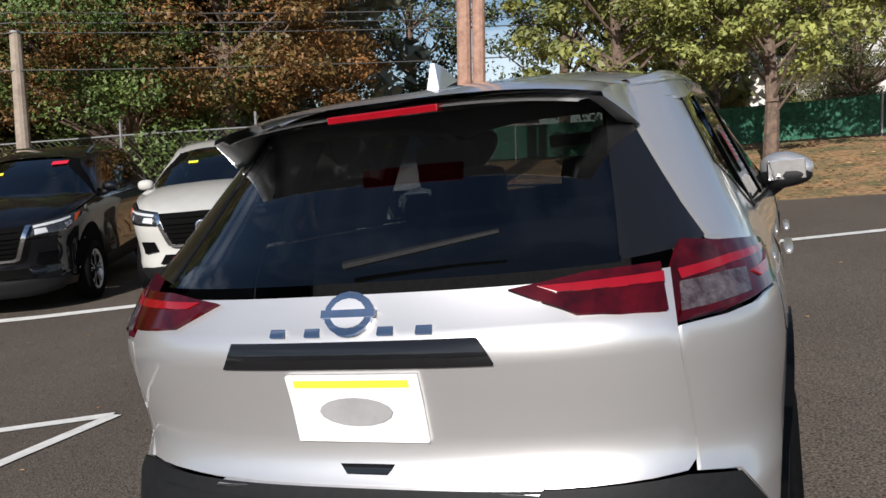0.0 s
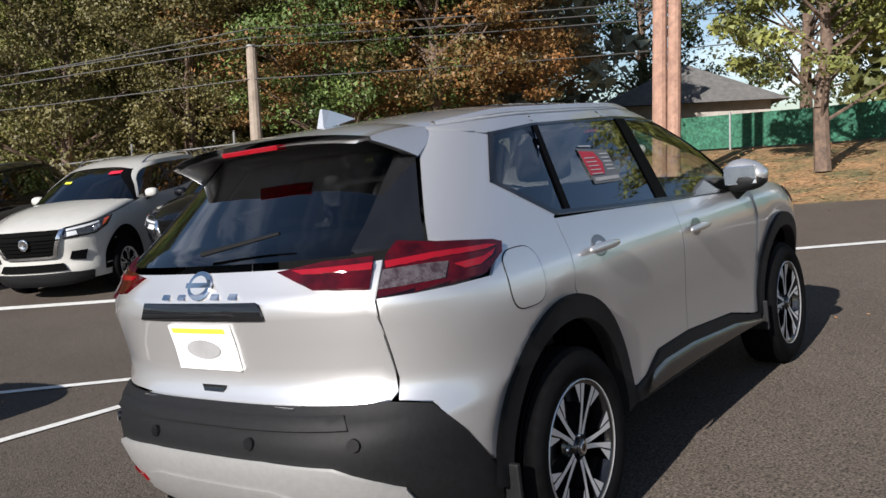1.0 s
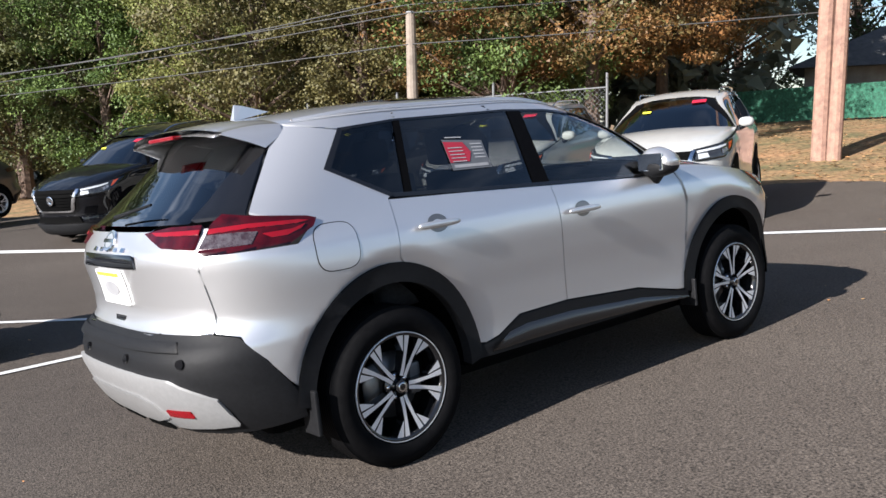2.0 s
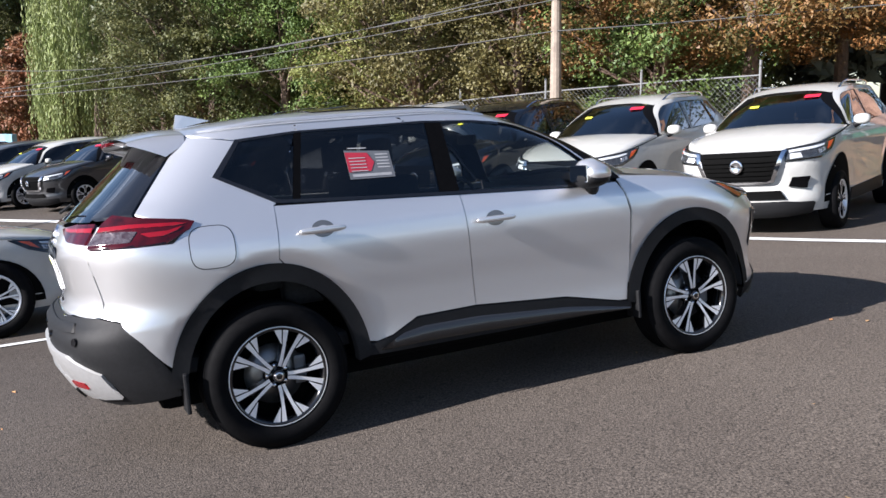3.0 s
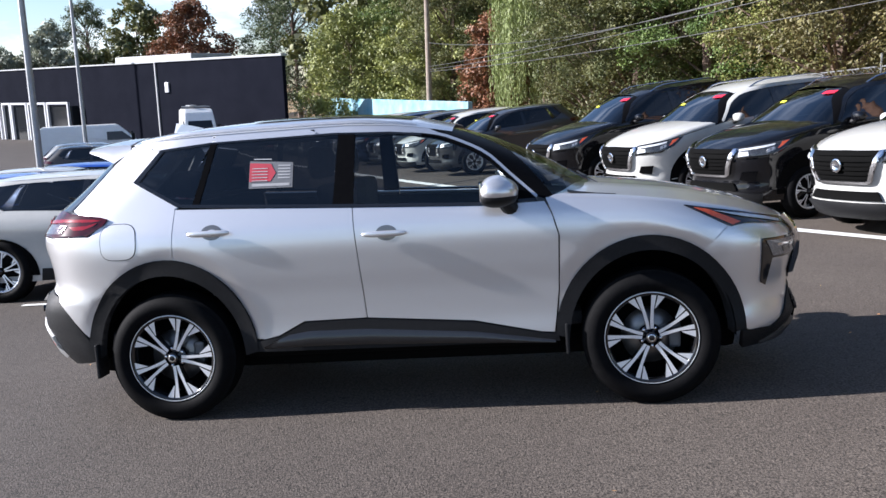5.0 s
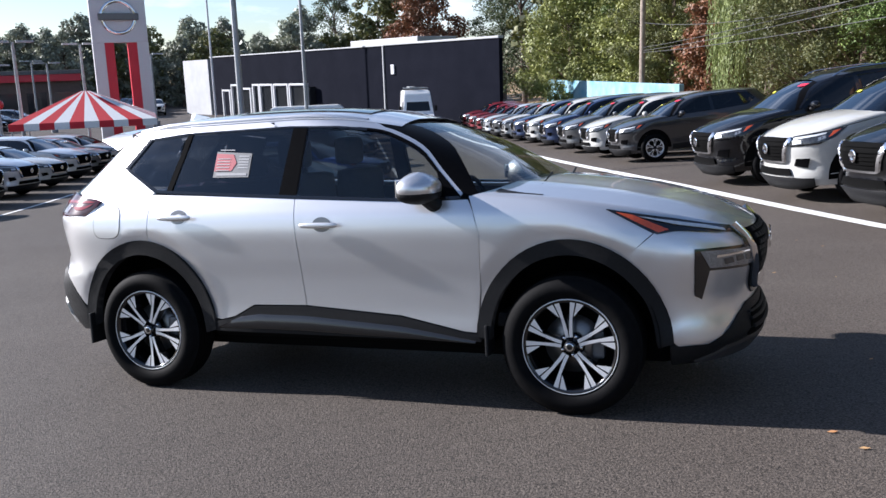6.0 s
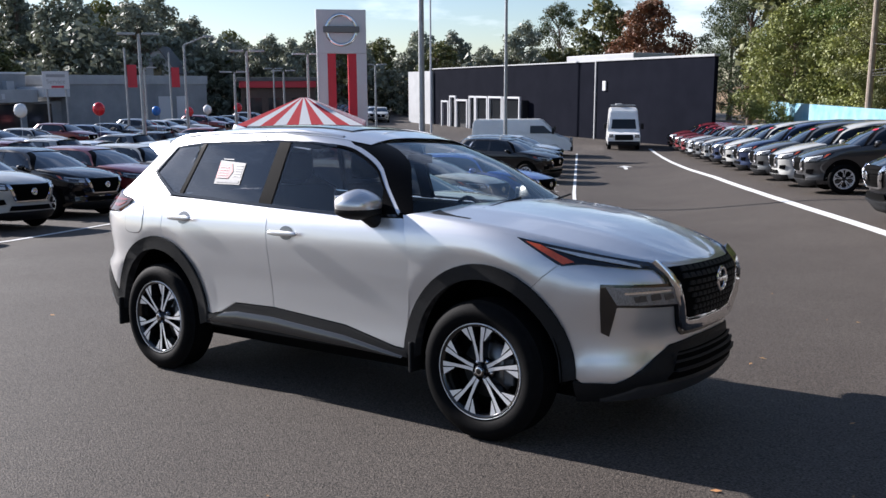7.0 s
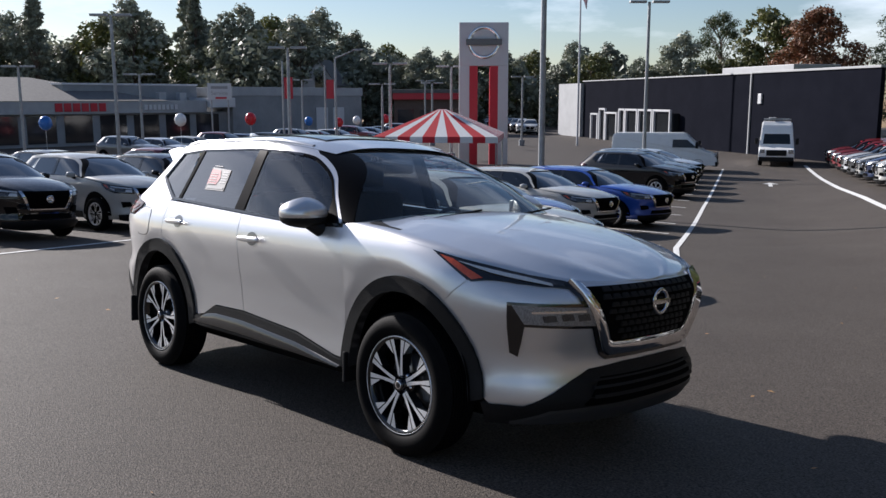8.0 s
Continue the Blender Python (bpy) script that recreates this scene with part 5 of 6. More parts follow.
# the row whose noses stand on the other side of the aisle
MID = [("sedan", WHITE, "white sedan", -0.5, 4.85), ("sedan", BLUE, "bright blue sedan", -3.0, 7.6), ("sedan", WHITE, "white sedan", -5.6, 12.4), ("sedan", BLUE, "bright blue sedan", -5.75, 14.9),
       ("crossover", BLACK, "black crossover", -10.8, 24.6), ("crossover", GREY, "grey crossover", -12.4, 27.2), ("sedan", BLACK, "black sedan", -13.6, 29.7), ("sedan", LIGHT, "silver sedan", -14.9, 32.2)]
for kind, mat, words, x, y in MID:
    park(kind, mat, words, x, y, 3, "cars along the aisle", False)
# the row behind
BACK = [("crossover", BLACK, "black crossover", -10.9, 2.1), ("crossover", WHITE, "white crossover", -12.0, 4.75), ("crossover", BLACK, "black crossover", -13.7, 7.5), ("crossover", MAROON, "dark red crossover", -14.8, 9.8),
        ("crossover", WHITE, "white crossover", -16.5, 12.5), ("crossover", LIGHT, "silver crossover", -17.8, 15.0), ("sedan", WHITE, "white sedan", -19.1, 17.5), ("crossover", LIGHT, "silver crossover", -20.4, 20.0), ("sedan", GREY, "grey sedan", -21.7, 22.5), ("sedan", LIGHT, "silver sedan", -23.0, 25.0)]
for kind, mat, words, x, y in BACK:
    park(kind, mat, words, x, y, 12, "cars in the back row", False)
FAR_PAINT = ((BLACK, "black car"), (GREY, "grey car"), (LIGHT, "silver car"), (WHITE, "white car"), (MAROON, "dark red car"), (NAVY, "dark blue car"))
for i in range(11):
    mat, words = FAR_PAINT[(i * 5 + 2) % 6]
    park("crossover" if i % 3 else "sedan", mat, words, -25.0 - 1.3 * i, 1.0 + 2.6 * i, 192, "cars in the far rows", False)
for i in range(13):
    mat, words = FAR_PAINT[(i * 7 + 1) % 6]
    park("sedan" if i % 3 else "crossover", mat, words, -44.0 - 1.0 * i, 20.0 + 2.7 * i, 20, "cars before the dealership", False)
for i in range(8):
    mat, words = FAR_PAINT[(i * 5 + 3) % 6]
    park("crossover", mat, words, -58.0 - 2.4 * i, 70.0 + 1.6 * i, -50, "cars beyond the tent", False)


# ---- trees ----
def leaf_material(name, a, b):
    m = material(name, a, 0.6, 0, b, 1.1, island=0.32, objrand=0.22)
    n, l = m.node_tree.nodes, m.node_tree.links
    p = n["Principled BSDF"]
    t = n.new("ShaderNodeBsdfTranslucent")
    src = p.inputs["Base Color"].links[0].from_socket
    l.new(src, t.inputs["Color"])
    x = n.new("ShaderNodeMixShader")
    x.inputs["Fac"].default_value = 0.16
    l.new(p.outputs[0], x.inputs[1])
    l.new(t.outputs[0], x.inputs[2])
    l.new(x.outputs[0], n["Material Output"].inputs["Surface"])
    return m


BARK = material("grey-brown bark", (0.16, 0.11, 0.08), 0.9, 0, (0.07, 0.05, 0.04), 8, 0.8, bump_scale=25)
LEAF = {
    # far: distance haze is put into these leaves as a paler colour
    "far": leaf_material("green leaves paled for haze", (0.15, 0.17, 0.125), (0.25, 0.26, 0.19)),
    "green": leaf_material("mid green leaves", (0.055, 0.075, 0.022), (0.17, 0.165, 0.05)),
    "fresh": leaf_material("fresh green leaves", (0.05, 0.09, 0.022), (0.14, 0.20, 0.045)),
    "olive": leaf_material("olive leaves", (0.085, 0.08, 0.025), (0.17, 0.145, 0.05)),
    "dark": leaf_material("dark green leaves", (0.035, 0.055, 0.02), (0.085, 0.105, 0.035)),
    "orange": leaf_material("rusty autumn leaves", (0.25, 0.11, 0.035), (0.09, 0.085, 0.028)),
    "yellow": leaf_material("yellow-green leaves", (0.28, 0.29, 0.075), (0.17, 0.20, 0.06)),
    "willow": leaf_material("pale willow leaves", (0.22, 0.28, 0.085), (0.31, 0.35, 0.12)),
    "rust": leaf_material("red-brown leaves", (0.24, 0.085, 0.04), (0.11, 0.07, 0.03)),
}


def leaves_mesh(name, centres, mat, per, size, rng, flat=0.7):
    """Small leaves on the outside of flattened clumps (x, y, z, radius), each turned more or less outwards."""
    c = np.repeat(np.array(centres, float), per, axis=0)
    n = len(c)
    unit = lambda v: v / np.linalg.norm(v, axis=1, keepdims=True)
    d = unit(rng.normal(size=(n, 3)) + (0, 0, 0.15))
    p = d * (c[:, 3] * rng.uniform(0.25, 1.0, n) ** 0.45)[:, None] * (1, 1, flat) + rng.normal(size=(n, 3)) * 0.12 * c[:, 3:4] + c[:, :3]
    f = unit(d * (1, 1, 1 / flat) * 0.8 + rng.normal(size=(n, 3)) * 0.55 + (0, 0, 0.2))
    a = unit(np.cross(f, rng.normal(size=(n, 3))))
    b = np.cross(f, a)
    k = size * rng.uniform(0.6, 1.35, n)[:, None]
    vs = np.stack([p + a * k, p - a * k * 0.7 + b * k * 0.62, p - a * k * 0.7 - b * k * 0.62], 1).reshape(-1, 3)
    return mesh_of(name, vs.tolist(), np.arange(3 * n).reshape(-1, 3).tolist(), mat)


def tree(kind, label, height, spread, seed, m, clumps=70, per=190, size=0.11, low=0.25, conifer=False, flat=0.7, group="trees round the lot"):
    rng = np.random.default_rng(seed)
    t = thing("tree", label, "tree", m, group)
    bm = bmesh.new()
    top = height * 0.8
    pts = [Vector((0.25 * rng.normal() * i / 5, 0.25 * rng.normal() * i / 5, top * i / 5)) for i in range(6)]
    r = 0.022 * height
    for i in range(5):
        tube_bm(bm, pts[i], pts[i + 1], r * (1 - i / 6), r * (1 - (i + 1) / 6), 9)
    centres = []
    for c in range(clumps):
        h = low + (1 - low) * rng.uniform() ** 0.9
        a = rng.uniform(0, 2 * math.pi)
        prof = (1 - h) * 1.05 + 0.05 if conifer else math.sin(math.pi * min(1.0, 0.12 + 0.86 * (h - low * 0.6) / (1 - low * 0.6))) ** 0.6
        rad = spread * prof * rng.uniform(0.35, 1.0)
        p = Vector((rad * math.cos(a), rad * math.sin(a), h * height))
        k = spread * rng.uniform(0.12, 0.27) * (0.7 if conifer else 1.0)
        centres.append((*p, k))
        if c % 3 == 0:
            f = min(4.99, max(0.12, h - 0.16) * 5 / 0.8)
            base = pts[int(f)].lerp(pts[int(f) + 1], f - int(f))
            tube_bm(bm, base, p, 0.005 * height, 0.0015 * height, 5)
    part("trunk", bm, BARK, t)
    part("crown", leaves_mesh("crown", centres, LEAF[kind], per, size, rng, flat), None, t)
    return t


def willow(m):
    rng = np.random.default_rng(5)
    t = thing("willow_tree", "weeping willow with long pale green hanging branches", "tree", m, "trees round the lot")
    bm = bmesh.new()
    tube_bm(bm, (0, 0, 0), (0.2, 0, 6), 0.45, 0.25, 10)
    centres = []
    vs, fs = [], []
    for c in range(58):
        ca, cq = rng.uniform(0, 2 * math.pi), rng.uniform(0.1, 1.0) ** 0.5
        low = rng.uniform(0.5, 1.8) if cq > 0.6 else rng.uniform(2.0, 6.0)
        high = 12.8 - 4.6 * cq * cq * rng.uniform(0.6, 1.2)
        for i in range(12):
            x, y = 2.9 * cq * math.cos(ca) + rng.normal() * 0.15, 2.9 * cq * math.sin(ca) + rng.normal() * 0.15
            z0, z1 = high - abs(rng.normal()) * 0.5, low + abs(rng.normal()) * 0.9
            n = max(4, int((z0 - z1) / 0.11))
            sx, sy = rng.normal(size=2) * 0.06
            j = rng.normal(size=(n, 7))
            for k in range(n):
                u = k / n
                p = np.array((x + sx * u * 3 + j[k, 0] * 0.035, y + sy * u * 3 + j[k, 1] * 0.035, z0 - k * 0.11))
                d = np.array((j[k, 2] * 0.25, j[k, 3] * 0.25, -1.0)) * 0.11
                e = np.array((j[k, 4], j[k, 5], 0.0))
                e = e / (np.linalg.norm(e) + 1e-6) * 0.024
                v = len(vs)
                vs += [p - d, p + e, p + d, p - e]
                fs.append((v, v + 1, v + 2, v + 3))
    for i in range(9):
        a = i * 0.7
        tube_bm(bm, (0.15, 0, 4 + 0.2 * i), (2.0 * math.cos(a), 2.0 * math.sin(a), 10.5), 0.12, 0.04, 6)
    part("trunk", bm, BARK, t)
    part("crown", mesh_of("crown", vs, fs, LEAF["willow"]), None, t)
    return t


TREES = {
    "green": tree("green", "leafy green deciduous tree", 12.0, 3.6, 1, stand(14.5, 24.0, 0, True), 210, 370, 0.052, 0.06, False, 0.55),
    "green2": tree("green", "tall green woodland tree", 15.0, 4.2, 2, stand(7.5, 31.0, 0, True), 200, 330, 0.062, 0.08, False, 0.55),
    "orange": tree("orange", "maple tree turning rusty orange", 10.5, 3.9, 3, stand(15.2, 15.5, 20, True), 190, 380, 0.055, 0.22, False, 0.34),
    "dark": tree("dark", "dark dense woodland tree", 15.0, 4.4, 4, stand(21.0, 21.0, 0, True), 150, 110, 0.12, 0.10),
    "yellow": tree("yellow", "sunlit yellow-green bushy tree", 7.5, 3.4, 6, stand(-3.0, 50.5, 0, True), 150, 150, 0.10, 0.03),
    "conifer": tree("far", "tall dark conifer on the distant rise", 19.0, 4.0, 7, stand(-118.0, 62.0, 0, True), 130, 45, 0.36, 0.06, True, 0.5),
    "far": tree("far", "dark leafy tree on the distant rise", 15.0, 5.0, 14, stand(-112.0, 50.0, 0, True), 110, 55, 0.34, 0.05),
    "far2": tree("green", "green leafy tree on the distant rise", 14.0, 5.2, 15, stand(-106.0, 70.0, 0, True), 100, 55, 0.34, 0.08),
    "rust": tree("rust", "large round red-brown autumn tree", 13.0, 5.0, 8, stand(-36.0, 92.0, 0, True), 150, 110, 0.2, 0.15),
    "cedar": tree("yellow", "bushy green tree with a bare reddish trunk", 9.0, 2.7, 9, stand(18.6, 2.7, 0, True), 150, 200, 0.075, 0.26, False, 0.5),
}
willow(stand(2.9, 41.5, 0, True))


def grow(kind, x, y, scale=1.0, turn=0.0, leaf=None):
    t = copy_thing(TREES[kind], stand(x, y, turn, True))
    if leaf:
        slot = next(o for o in t.children if o.name.startswith("crown")).material_slots[0]
        slot.link, slot.material = "OBJECT", LEAF[leaf]
    t.scale = (scale, scale, scale * (0.92 + 0.16 * abs(math.sin(x * 3.1 + y))))
    return t


rng = random.Random(3)
WOODS = []
for i in range(1, 17):
    x, y, _ = along(EDGE[3:], 2.0 + 3.5 * i)
    for j, off in enumerate((5.0, 10.0, 17.0)):
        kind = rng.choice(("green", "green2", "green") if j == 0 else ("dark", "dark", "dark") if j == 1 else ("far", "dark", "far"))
        if 5 < y < 17 and j < 2:
            kind = rng.choice(("orange", "orange", "dark", "green"))
        if not (34 < y < 47 and j == 0):
            WOODS.append((kind, x + off * 0.9 + rng.uniform(-1, 1), y + off * 0.44 + rng.uniform(-1, 1), rng.uniform(0.8, 1.15)))
for i, (kind, x, y, k) in enumerate(WOODS):
    grow(kind, x, y, k, rng.uniform(0, 360), ("green", "fresh", "olive", "fresh", "green", "yellow", "olive")[i % 7] if kind in ("green", "green2") else None)
for kind, x, y, k in (("cedar", 19.3, -0.8, 0.95), ("cedar", 19.6, -4.6, 1.1), ("cedar", 27.5, 1.0, 1.0), ("green", 36.0, -4.0, 1.0), ("far2", 40.0, 3.0, 1.1), ("dark", 46.0, 10.0, 1.1), ("dark", 48.0, 20.0, 1.2), ("dark", 40.0, 26.0, 1.2), ("dark", 52.0, 30.0, 1.2), ("orange", 34.0, 24.0, 1.0), ("far2", 52.0, 2.0, 1.2), ("far2", 50.0, -8.0, 1.2),
                      ("rust", 0.2, 45.5, 0.5), ("yellow", -5.5, 52.5, 0.95), ("yellow", -10.5, 55.5, 1.1), ("yellow", -7.5, 55.0, 1.15), ("yellow", -9.5, 60.0, 1.2), ("yellow", -5.0, 53.0, 1.0), ("far2", -6.0, 62.0, 1.1), ("far2", -14.0, 74.0, 1.1), ("dark", -22.0, 84.0, 1.0), ("dark", -28.0, 96.0, 1.0), ("far2", -48.0, 104.0, 1.0), ("dark", -58.0, 110.0, 1.0)):
    grow(kind, x, y, k, rng.uniform(0, 360))
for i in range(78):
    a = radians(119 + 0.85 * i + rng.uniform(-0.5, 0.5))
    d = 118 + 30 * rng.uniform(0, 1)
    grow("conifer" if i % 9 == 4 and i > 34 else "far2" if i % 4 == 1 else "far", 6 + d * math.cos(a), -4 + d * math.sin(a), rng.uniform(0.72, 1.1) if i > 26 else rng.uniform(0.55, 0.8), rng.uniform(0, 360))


def far_woods():
    """Undergrowth and lower branches of the distant wood."""
    g = np.random.default_rng(11)
    centres = []
    for i in range(420):
        a = math.radians(g.uniform(117, 186))
        d = g.uniform(124, 146)
        hill = 11.0 if a > 2.45 else 6.5
        centres.append((6 + d * math.cos(a), -4 + d * math.sin(a), -2 + hill * g.uniform(0, 1) ** 1.2, g.uniform(2.0, 3.6)))
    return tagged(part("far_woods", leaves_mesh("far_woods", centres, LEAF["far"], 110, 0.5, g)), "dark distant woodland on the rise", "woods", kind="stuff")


far_woods()


# ---- buildings ----
CHARCOAL = material("charcoal metal cladding", (0.0065, 0.0075, 0.0125), 0.9, 0, (0.009, 0.010, 0.016), 0.6, 0.1, spec=0.02)
PALEGREY = material("pale grey panel", (0.36, 0.37, 0.38), 0.6, 0, (0.30, 0.31, 0.32), 0.8)
CONCRETE = material("grey rendered wall", (0.27, 0.28, 0.29), 0.85, 0, (0.20, 0.21, 0.22), 0.5, 0.3)
SHINGLE = material("grey roof shingle", (0.14, 0.135, 0.13), 0.9, 0, (0.09, 0.09, 0.09), 4, 0.5)
SIGNWHITE = material("grey-white sign panel", (0.55, 0.56, 0.58), 0.4)
SIGNRED = material("red sign panel", (0.50, 0.01, 0.03), 0.4)
POLEMETAL = material("galvanised steel", (0.36, 0.37, 0.38), 0.5, 0.6, (0.28, 0.29, 0.30), 6)
POLEWOOD = material("weathered pole wood", (0.30, 0.25, 0.20), 0.9, 0, (0.20, 0.16, 0.13), 5, 0.5)
STRIPERED = material("red canvas stripe", (0.55, 0.02, 0.03), 0.8)
STRIPEWHITE = material("white canvas stripe", (0.75, 0.75, 0.74), 0.8)
BLUEWALL = material("pale blue painted wall", (0.10, 0.27, 0.36), 0.8, 0, (0.24, 0.36, 0.41), 0.9, 0.2)
FENCEGREEN = material("green fence mesh", (0.012, 0.075, 0.045), 0.85, 0, (0.03, 0.13, 0.08), 5, 0.3, grain=(14.0, 0.5))
WINDOWDARK = material("dark window pane", (0.02, 0.022, 0.025), 0.08)


# charcoal hall
hall = thing("showroom_hall", "flat-roofed charcoal metal-clad hall", "building", Matrix.Translation((-24.7, 55.6, -2.0)) @ Matrix.Rotation(math.atan2(-6.14, 10.96), 4, "Z"))
part("wall", box(0, 12.6, 0, 0.3, 0, 5.72), CHARCOAL, hall)
part("wall", box(-30.2, -0.02, 0.05, 2.5, 0, 5.70), CHARCOAL, hall)
part("parapet", box(-30.3, -0.05, -0.05, 2.6, 5.70, 5.80, 0.02), PALEGREY, hall)
part("roof", box(-30.0, 1.0, 2.6, 9.0, 5.2, 5.5), SHINGLE, hall)
part("parapet", box(-0.05, 12.65, -0.1, 0.35, 5.72, 5.86, 0.02), PALEGREY, hall)
part("end_wall", box(-36.3, -30.22, -0.3, 6, 0, 5.55), PALEGREY, hall, "pale grey end bay")
part("corner_post", box(-0.14, -0.02, -0.10, 0.04, 0, 5.7, 0.02), PALEGREY, hall)
part("wall_lamp", box(0.9, 1.3, -0.12, 0, 3.6, 4.3, 0.03), SIGNWHITE, hall)
part("roof_plant", box(-10.5, -1.0, 4, 8, 5.8, 6.45, 0.05), PALEGREY, hall)
entry = part("entrance_glass", box(-24.6, -10.2, -0.5, 0.02, 0, 2.75), WINDOWDARK, hall, "glazed entrance with pale frames")
for x0, x1, h in ((-26.6, -24.9, 2.55), (-24.6, -23.2, 3.05), (-23.1, -20.6, 2.7), (-20.2, -18.9, 3.05), (-18.8, -16.4, 3.05), (-16.2, -13.6, 3.05), (-13.4, -10.4, 3.05)):
    for a, b, z0, z1 in ((x0, x0 + 0.16, 0, h), (x1 - 0.16, x1, 0, h), (x0 + 0.16, x1 - 0.16, h - 0.16, h)):
        part("door_frame", box(a, b, -0.72, -0.52, z0, z1, 0.01), SIGNWHITE, hall)

# dealership across the lot
shop = thing("dealership", "low grey dealership with a shingled hip roof", "building", Matrix.Translation((-70.0, 16.0, -2.0)) @ Matrix.Rotation(radians(92), 4, "Z"))
part("wall", box(-30, 24, 0, 16, 0, 2.8), CONCRETE, shop)
part("fascia", box(-30.3, 21.5, -0.5, 16, 2.75, 3.85, 0.03), PALEGREY, shop)
for i in range(17):
    part("window", box(-29 + 3.1 * i, -26.6 + 3.1 * i, -0.06, 0, 0.3, 2.6), WINDOWDARK, shop)
part("roof", mesh_of("roof", [(-31, -0.6, 3.85), (17.5, -0.6, 3.85), (17.5, 17, 3.85), (-31, 17, 3.85), (-24, 8, 5.95), (8.5, 8, 5.95)], [(0, 1, 5, 4), (1, 2, 5), (2, 3, 4, 5), (3, 0, 4)], SHINGLE), None, shop)
part("upper_wall", box(9.5, 22.5, 3, 16, 3.8, 5.25), CONCRETE, shop)
part("upper_parapet", box(9.4, 22.6, 2.9, 16, 5.25, 5.42, 0.02), SIGNWHITE, shop)
for x in (17.6, 19.7):
    part("roof_vent", box(x, x + 0.7, 1.2, 1.9, 3.85, 4.6, 0.03), PALEGREY, shop)
part("wall", box(24.0, 40.2, -1, 16, 0, 4.3), CONCRETE, shop)
part("canopy", box(21.6, 24.2, -1.2, 3, 3.2, 4.1, 0.03), SIGNWHITE, shop)
part("parapet", box(23.95, 40.3, -1.1, 16.1, 4.3, 5.15, 0.02), PALEGREY, shop)
for i in range(2):
    part("door", box(34 + 2.2 * i, 35.5 + 2.2 * i, -1.06, -1, 0, 3.1), SIGNWHITE, shop)
for i in range(6):
    part("sign_letter", box(7.3 + 0.75 * i, 7.9 + 0.75 * i, -0.6, -0.5, 2.95, 3.65, 0.02), SIGNRED, shop)
for i in range(8):
    part("sign_letter", box(15.2 + 0.42 * i, 15.5 + 0.42 * i, -0.6, -0.5, 3.05, 3.5, 0.02), SIGNWHITE, shop)

# pylon sign
pylon = thing("pylon_sign", "tall pale pylon sign with red uprights and a chrome ring", "sign", Matrix.Translation((-30.7, 34.3, -2.0)) @ Matrix.Rotation(radians(47), 4, "Z"))
part("panel", box(-1.45, 1.45, -0.25, 0.25, 5.9, 8.4, 0.04), SIGNWHITE, pylon)
for k in (-1, 1):
    part("upright", box(min(k * 1.45, k * 0.85), max(k * 1.45, k * 0.85), -0.25, 0.25, 0, 5.9), SIGNWHITE, pylon)
    part("red_stripe", box(min(k * 0.85, k * 0.36), max(k * 0.85, k * 0.36), -0.2, 0.2, 0, 5.9), SIGNRED, pylon)
ring = lathe("ring", [(0.95, 0.0), (0.86, -0.1), (0.76, 0.0)], CHROME, 40)
part("ring", ring, None, pylon, "chrome ring", Matrix.Translation((0, -0.26, 7.25)))
part("ring_bar", box(-1.05, 1.05, -0.40, -0.26, 7.08, 7.45, 0.03), material("dark badge bar", (0.12, 0.12, 0.13), 0.3, 0.6), pylon)

# striped tent
tent = thing("canopy_tent", "red and white striped peaked tent", "tent", Matrix.Translation((-27.6, 28.0, -2.0)) @ Matrix.Rotation(radians(40), 4, "Z"))
n = 10
for side in range(4):
    for i in range(n):
        a0, a1 = -3.1 + 6.2 * i / n, -3.1 + 6.2 * (i + 1) / n
        k = 0.06
        vs = [(a0, -3.1, 2.15), (a1, -3.1, 2.15), (a1 * k, -3.1 * k, 3.45), (a0 * k, -3.1 * k, 3.45), (a1, -3.12, 1.85), (a0, -3.12, 1.85)]
        me = mesh_of("stripe", vs, [(0, 1, 2, 3), (5, 4, 1, 0)], (STRIPERED, STRIPEWHITE)[i % 2])
        part("stripe", me, None, tent, m=Matrix.Rotation(radians(90 * side), 4, "Z"))
for cx in (-3, 3):
    for cy in (-3, 3):
        part("pole", tube((cx, cy, 0), (cx, cy, 2.15), 0.04), POLEMETAL, tent)


# ---- poles, lamps, fence ----
def lot_lamp(x, y, height=8.0, heads=2, turn=0.0):
    t = thing("street_lamp", "tall grey lot lamp with flat heads", "lamp", stand(x, y, turn, True), "lot lamps")
    part("pole", tube((0, 0, 0), (0, 0, height), 0.10, 0.07, 12), POLEMETAL, t)
    part("base", tube((0, 0, 0), (0, 0, 0.5), 0.25, 0.25, 14), CONCRETE, t)
    for k in (-1, 1)[:heads]:
        part("lamp_head", box(min(k * 0.15, k * 0.95), max(k * 0.15, k * 0.95), -0.16, 0.16, height - 0.05, height + 0.06, 0.02), POLEMETAL, t)
    return t


for x, y, top in ((-35.5, 14.0, 5.9), (-49.3, 14.1, 3.9), (-46.9, 20.4, 3.5), (-31.6, 21.2, 4.5), (-31.7, 27.9, 3.9), (-34.6, 35.4, 4.0), (-43.8, 52.6, 3.8), (-42.0, 35.8, 3.0), (-49.2, 47.2, 3.3), (-58.0, 40.0, 3.6), (-62.0, 58.0, 3.8)):
    lot_lamp(x, y, top - ground_z(x, y), 2, 50)
lot_lamp(-18.6, 33.2, 8.4, 2, 48)
lot_lamp(-10.9, 16.3, 9.5, 2, 48)
road_lamp = thing("street_lamp", "grey road lamp with a long curved arm", "lamp", stand(-42.3, 32.0, 48, True))
part("pole", tube((0, 0, 0), (0, 0, 6.6), 0.10, 0.07, 12), POLEMETAL, road_lamp)
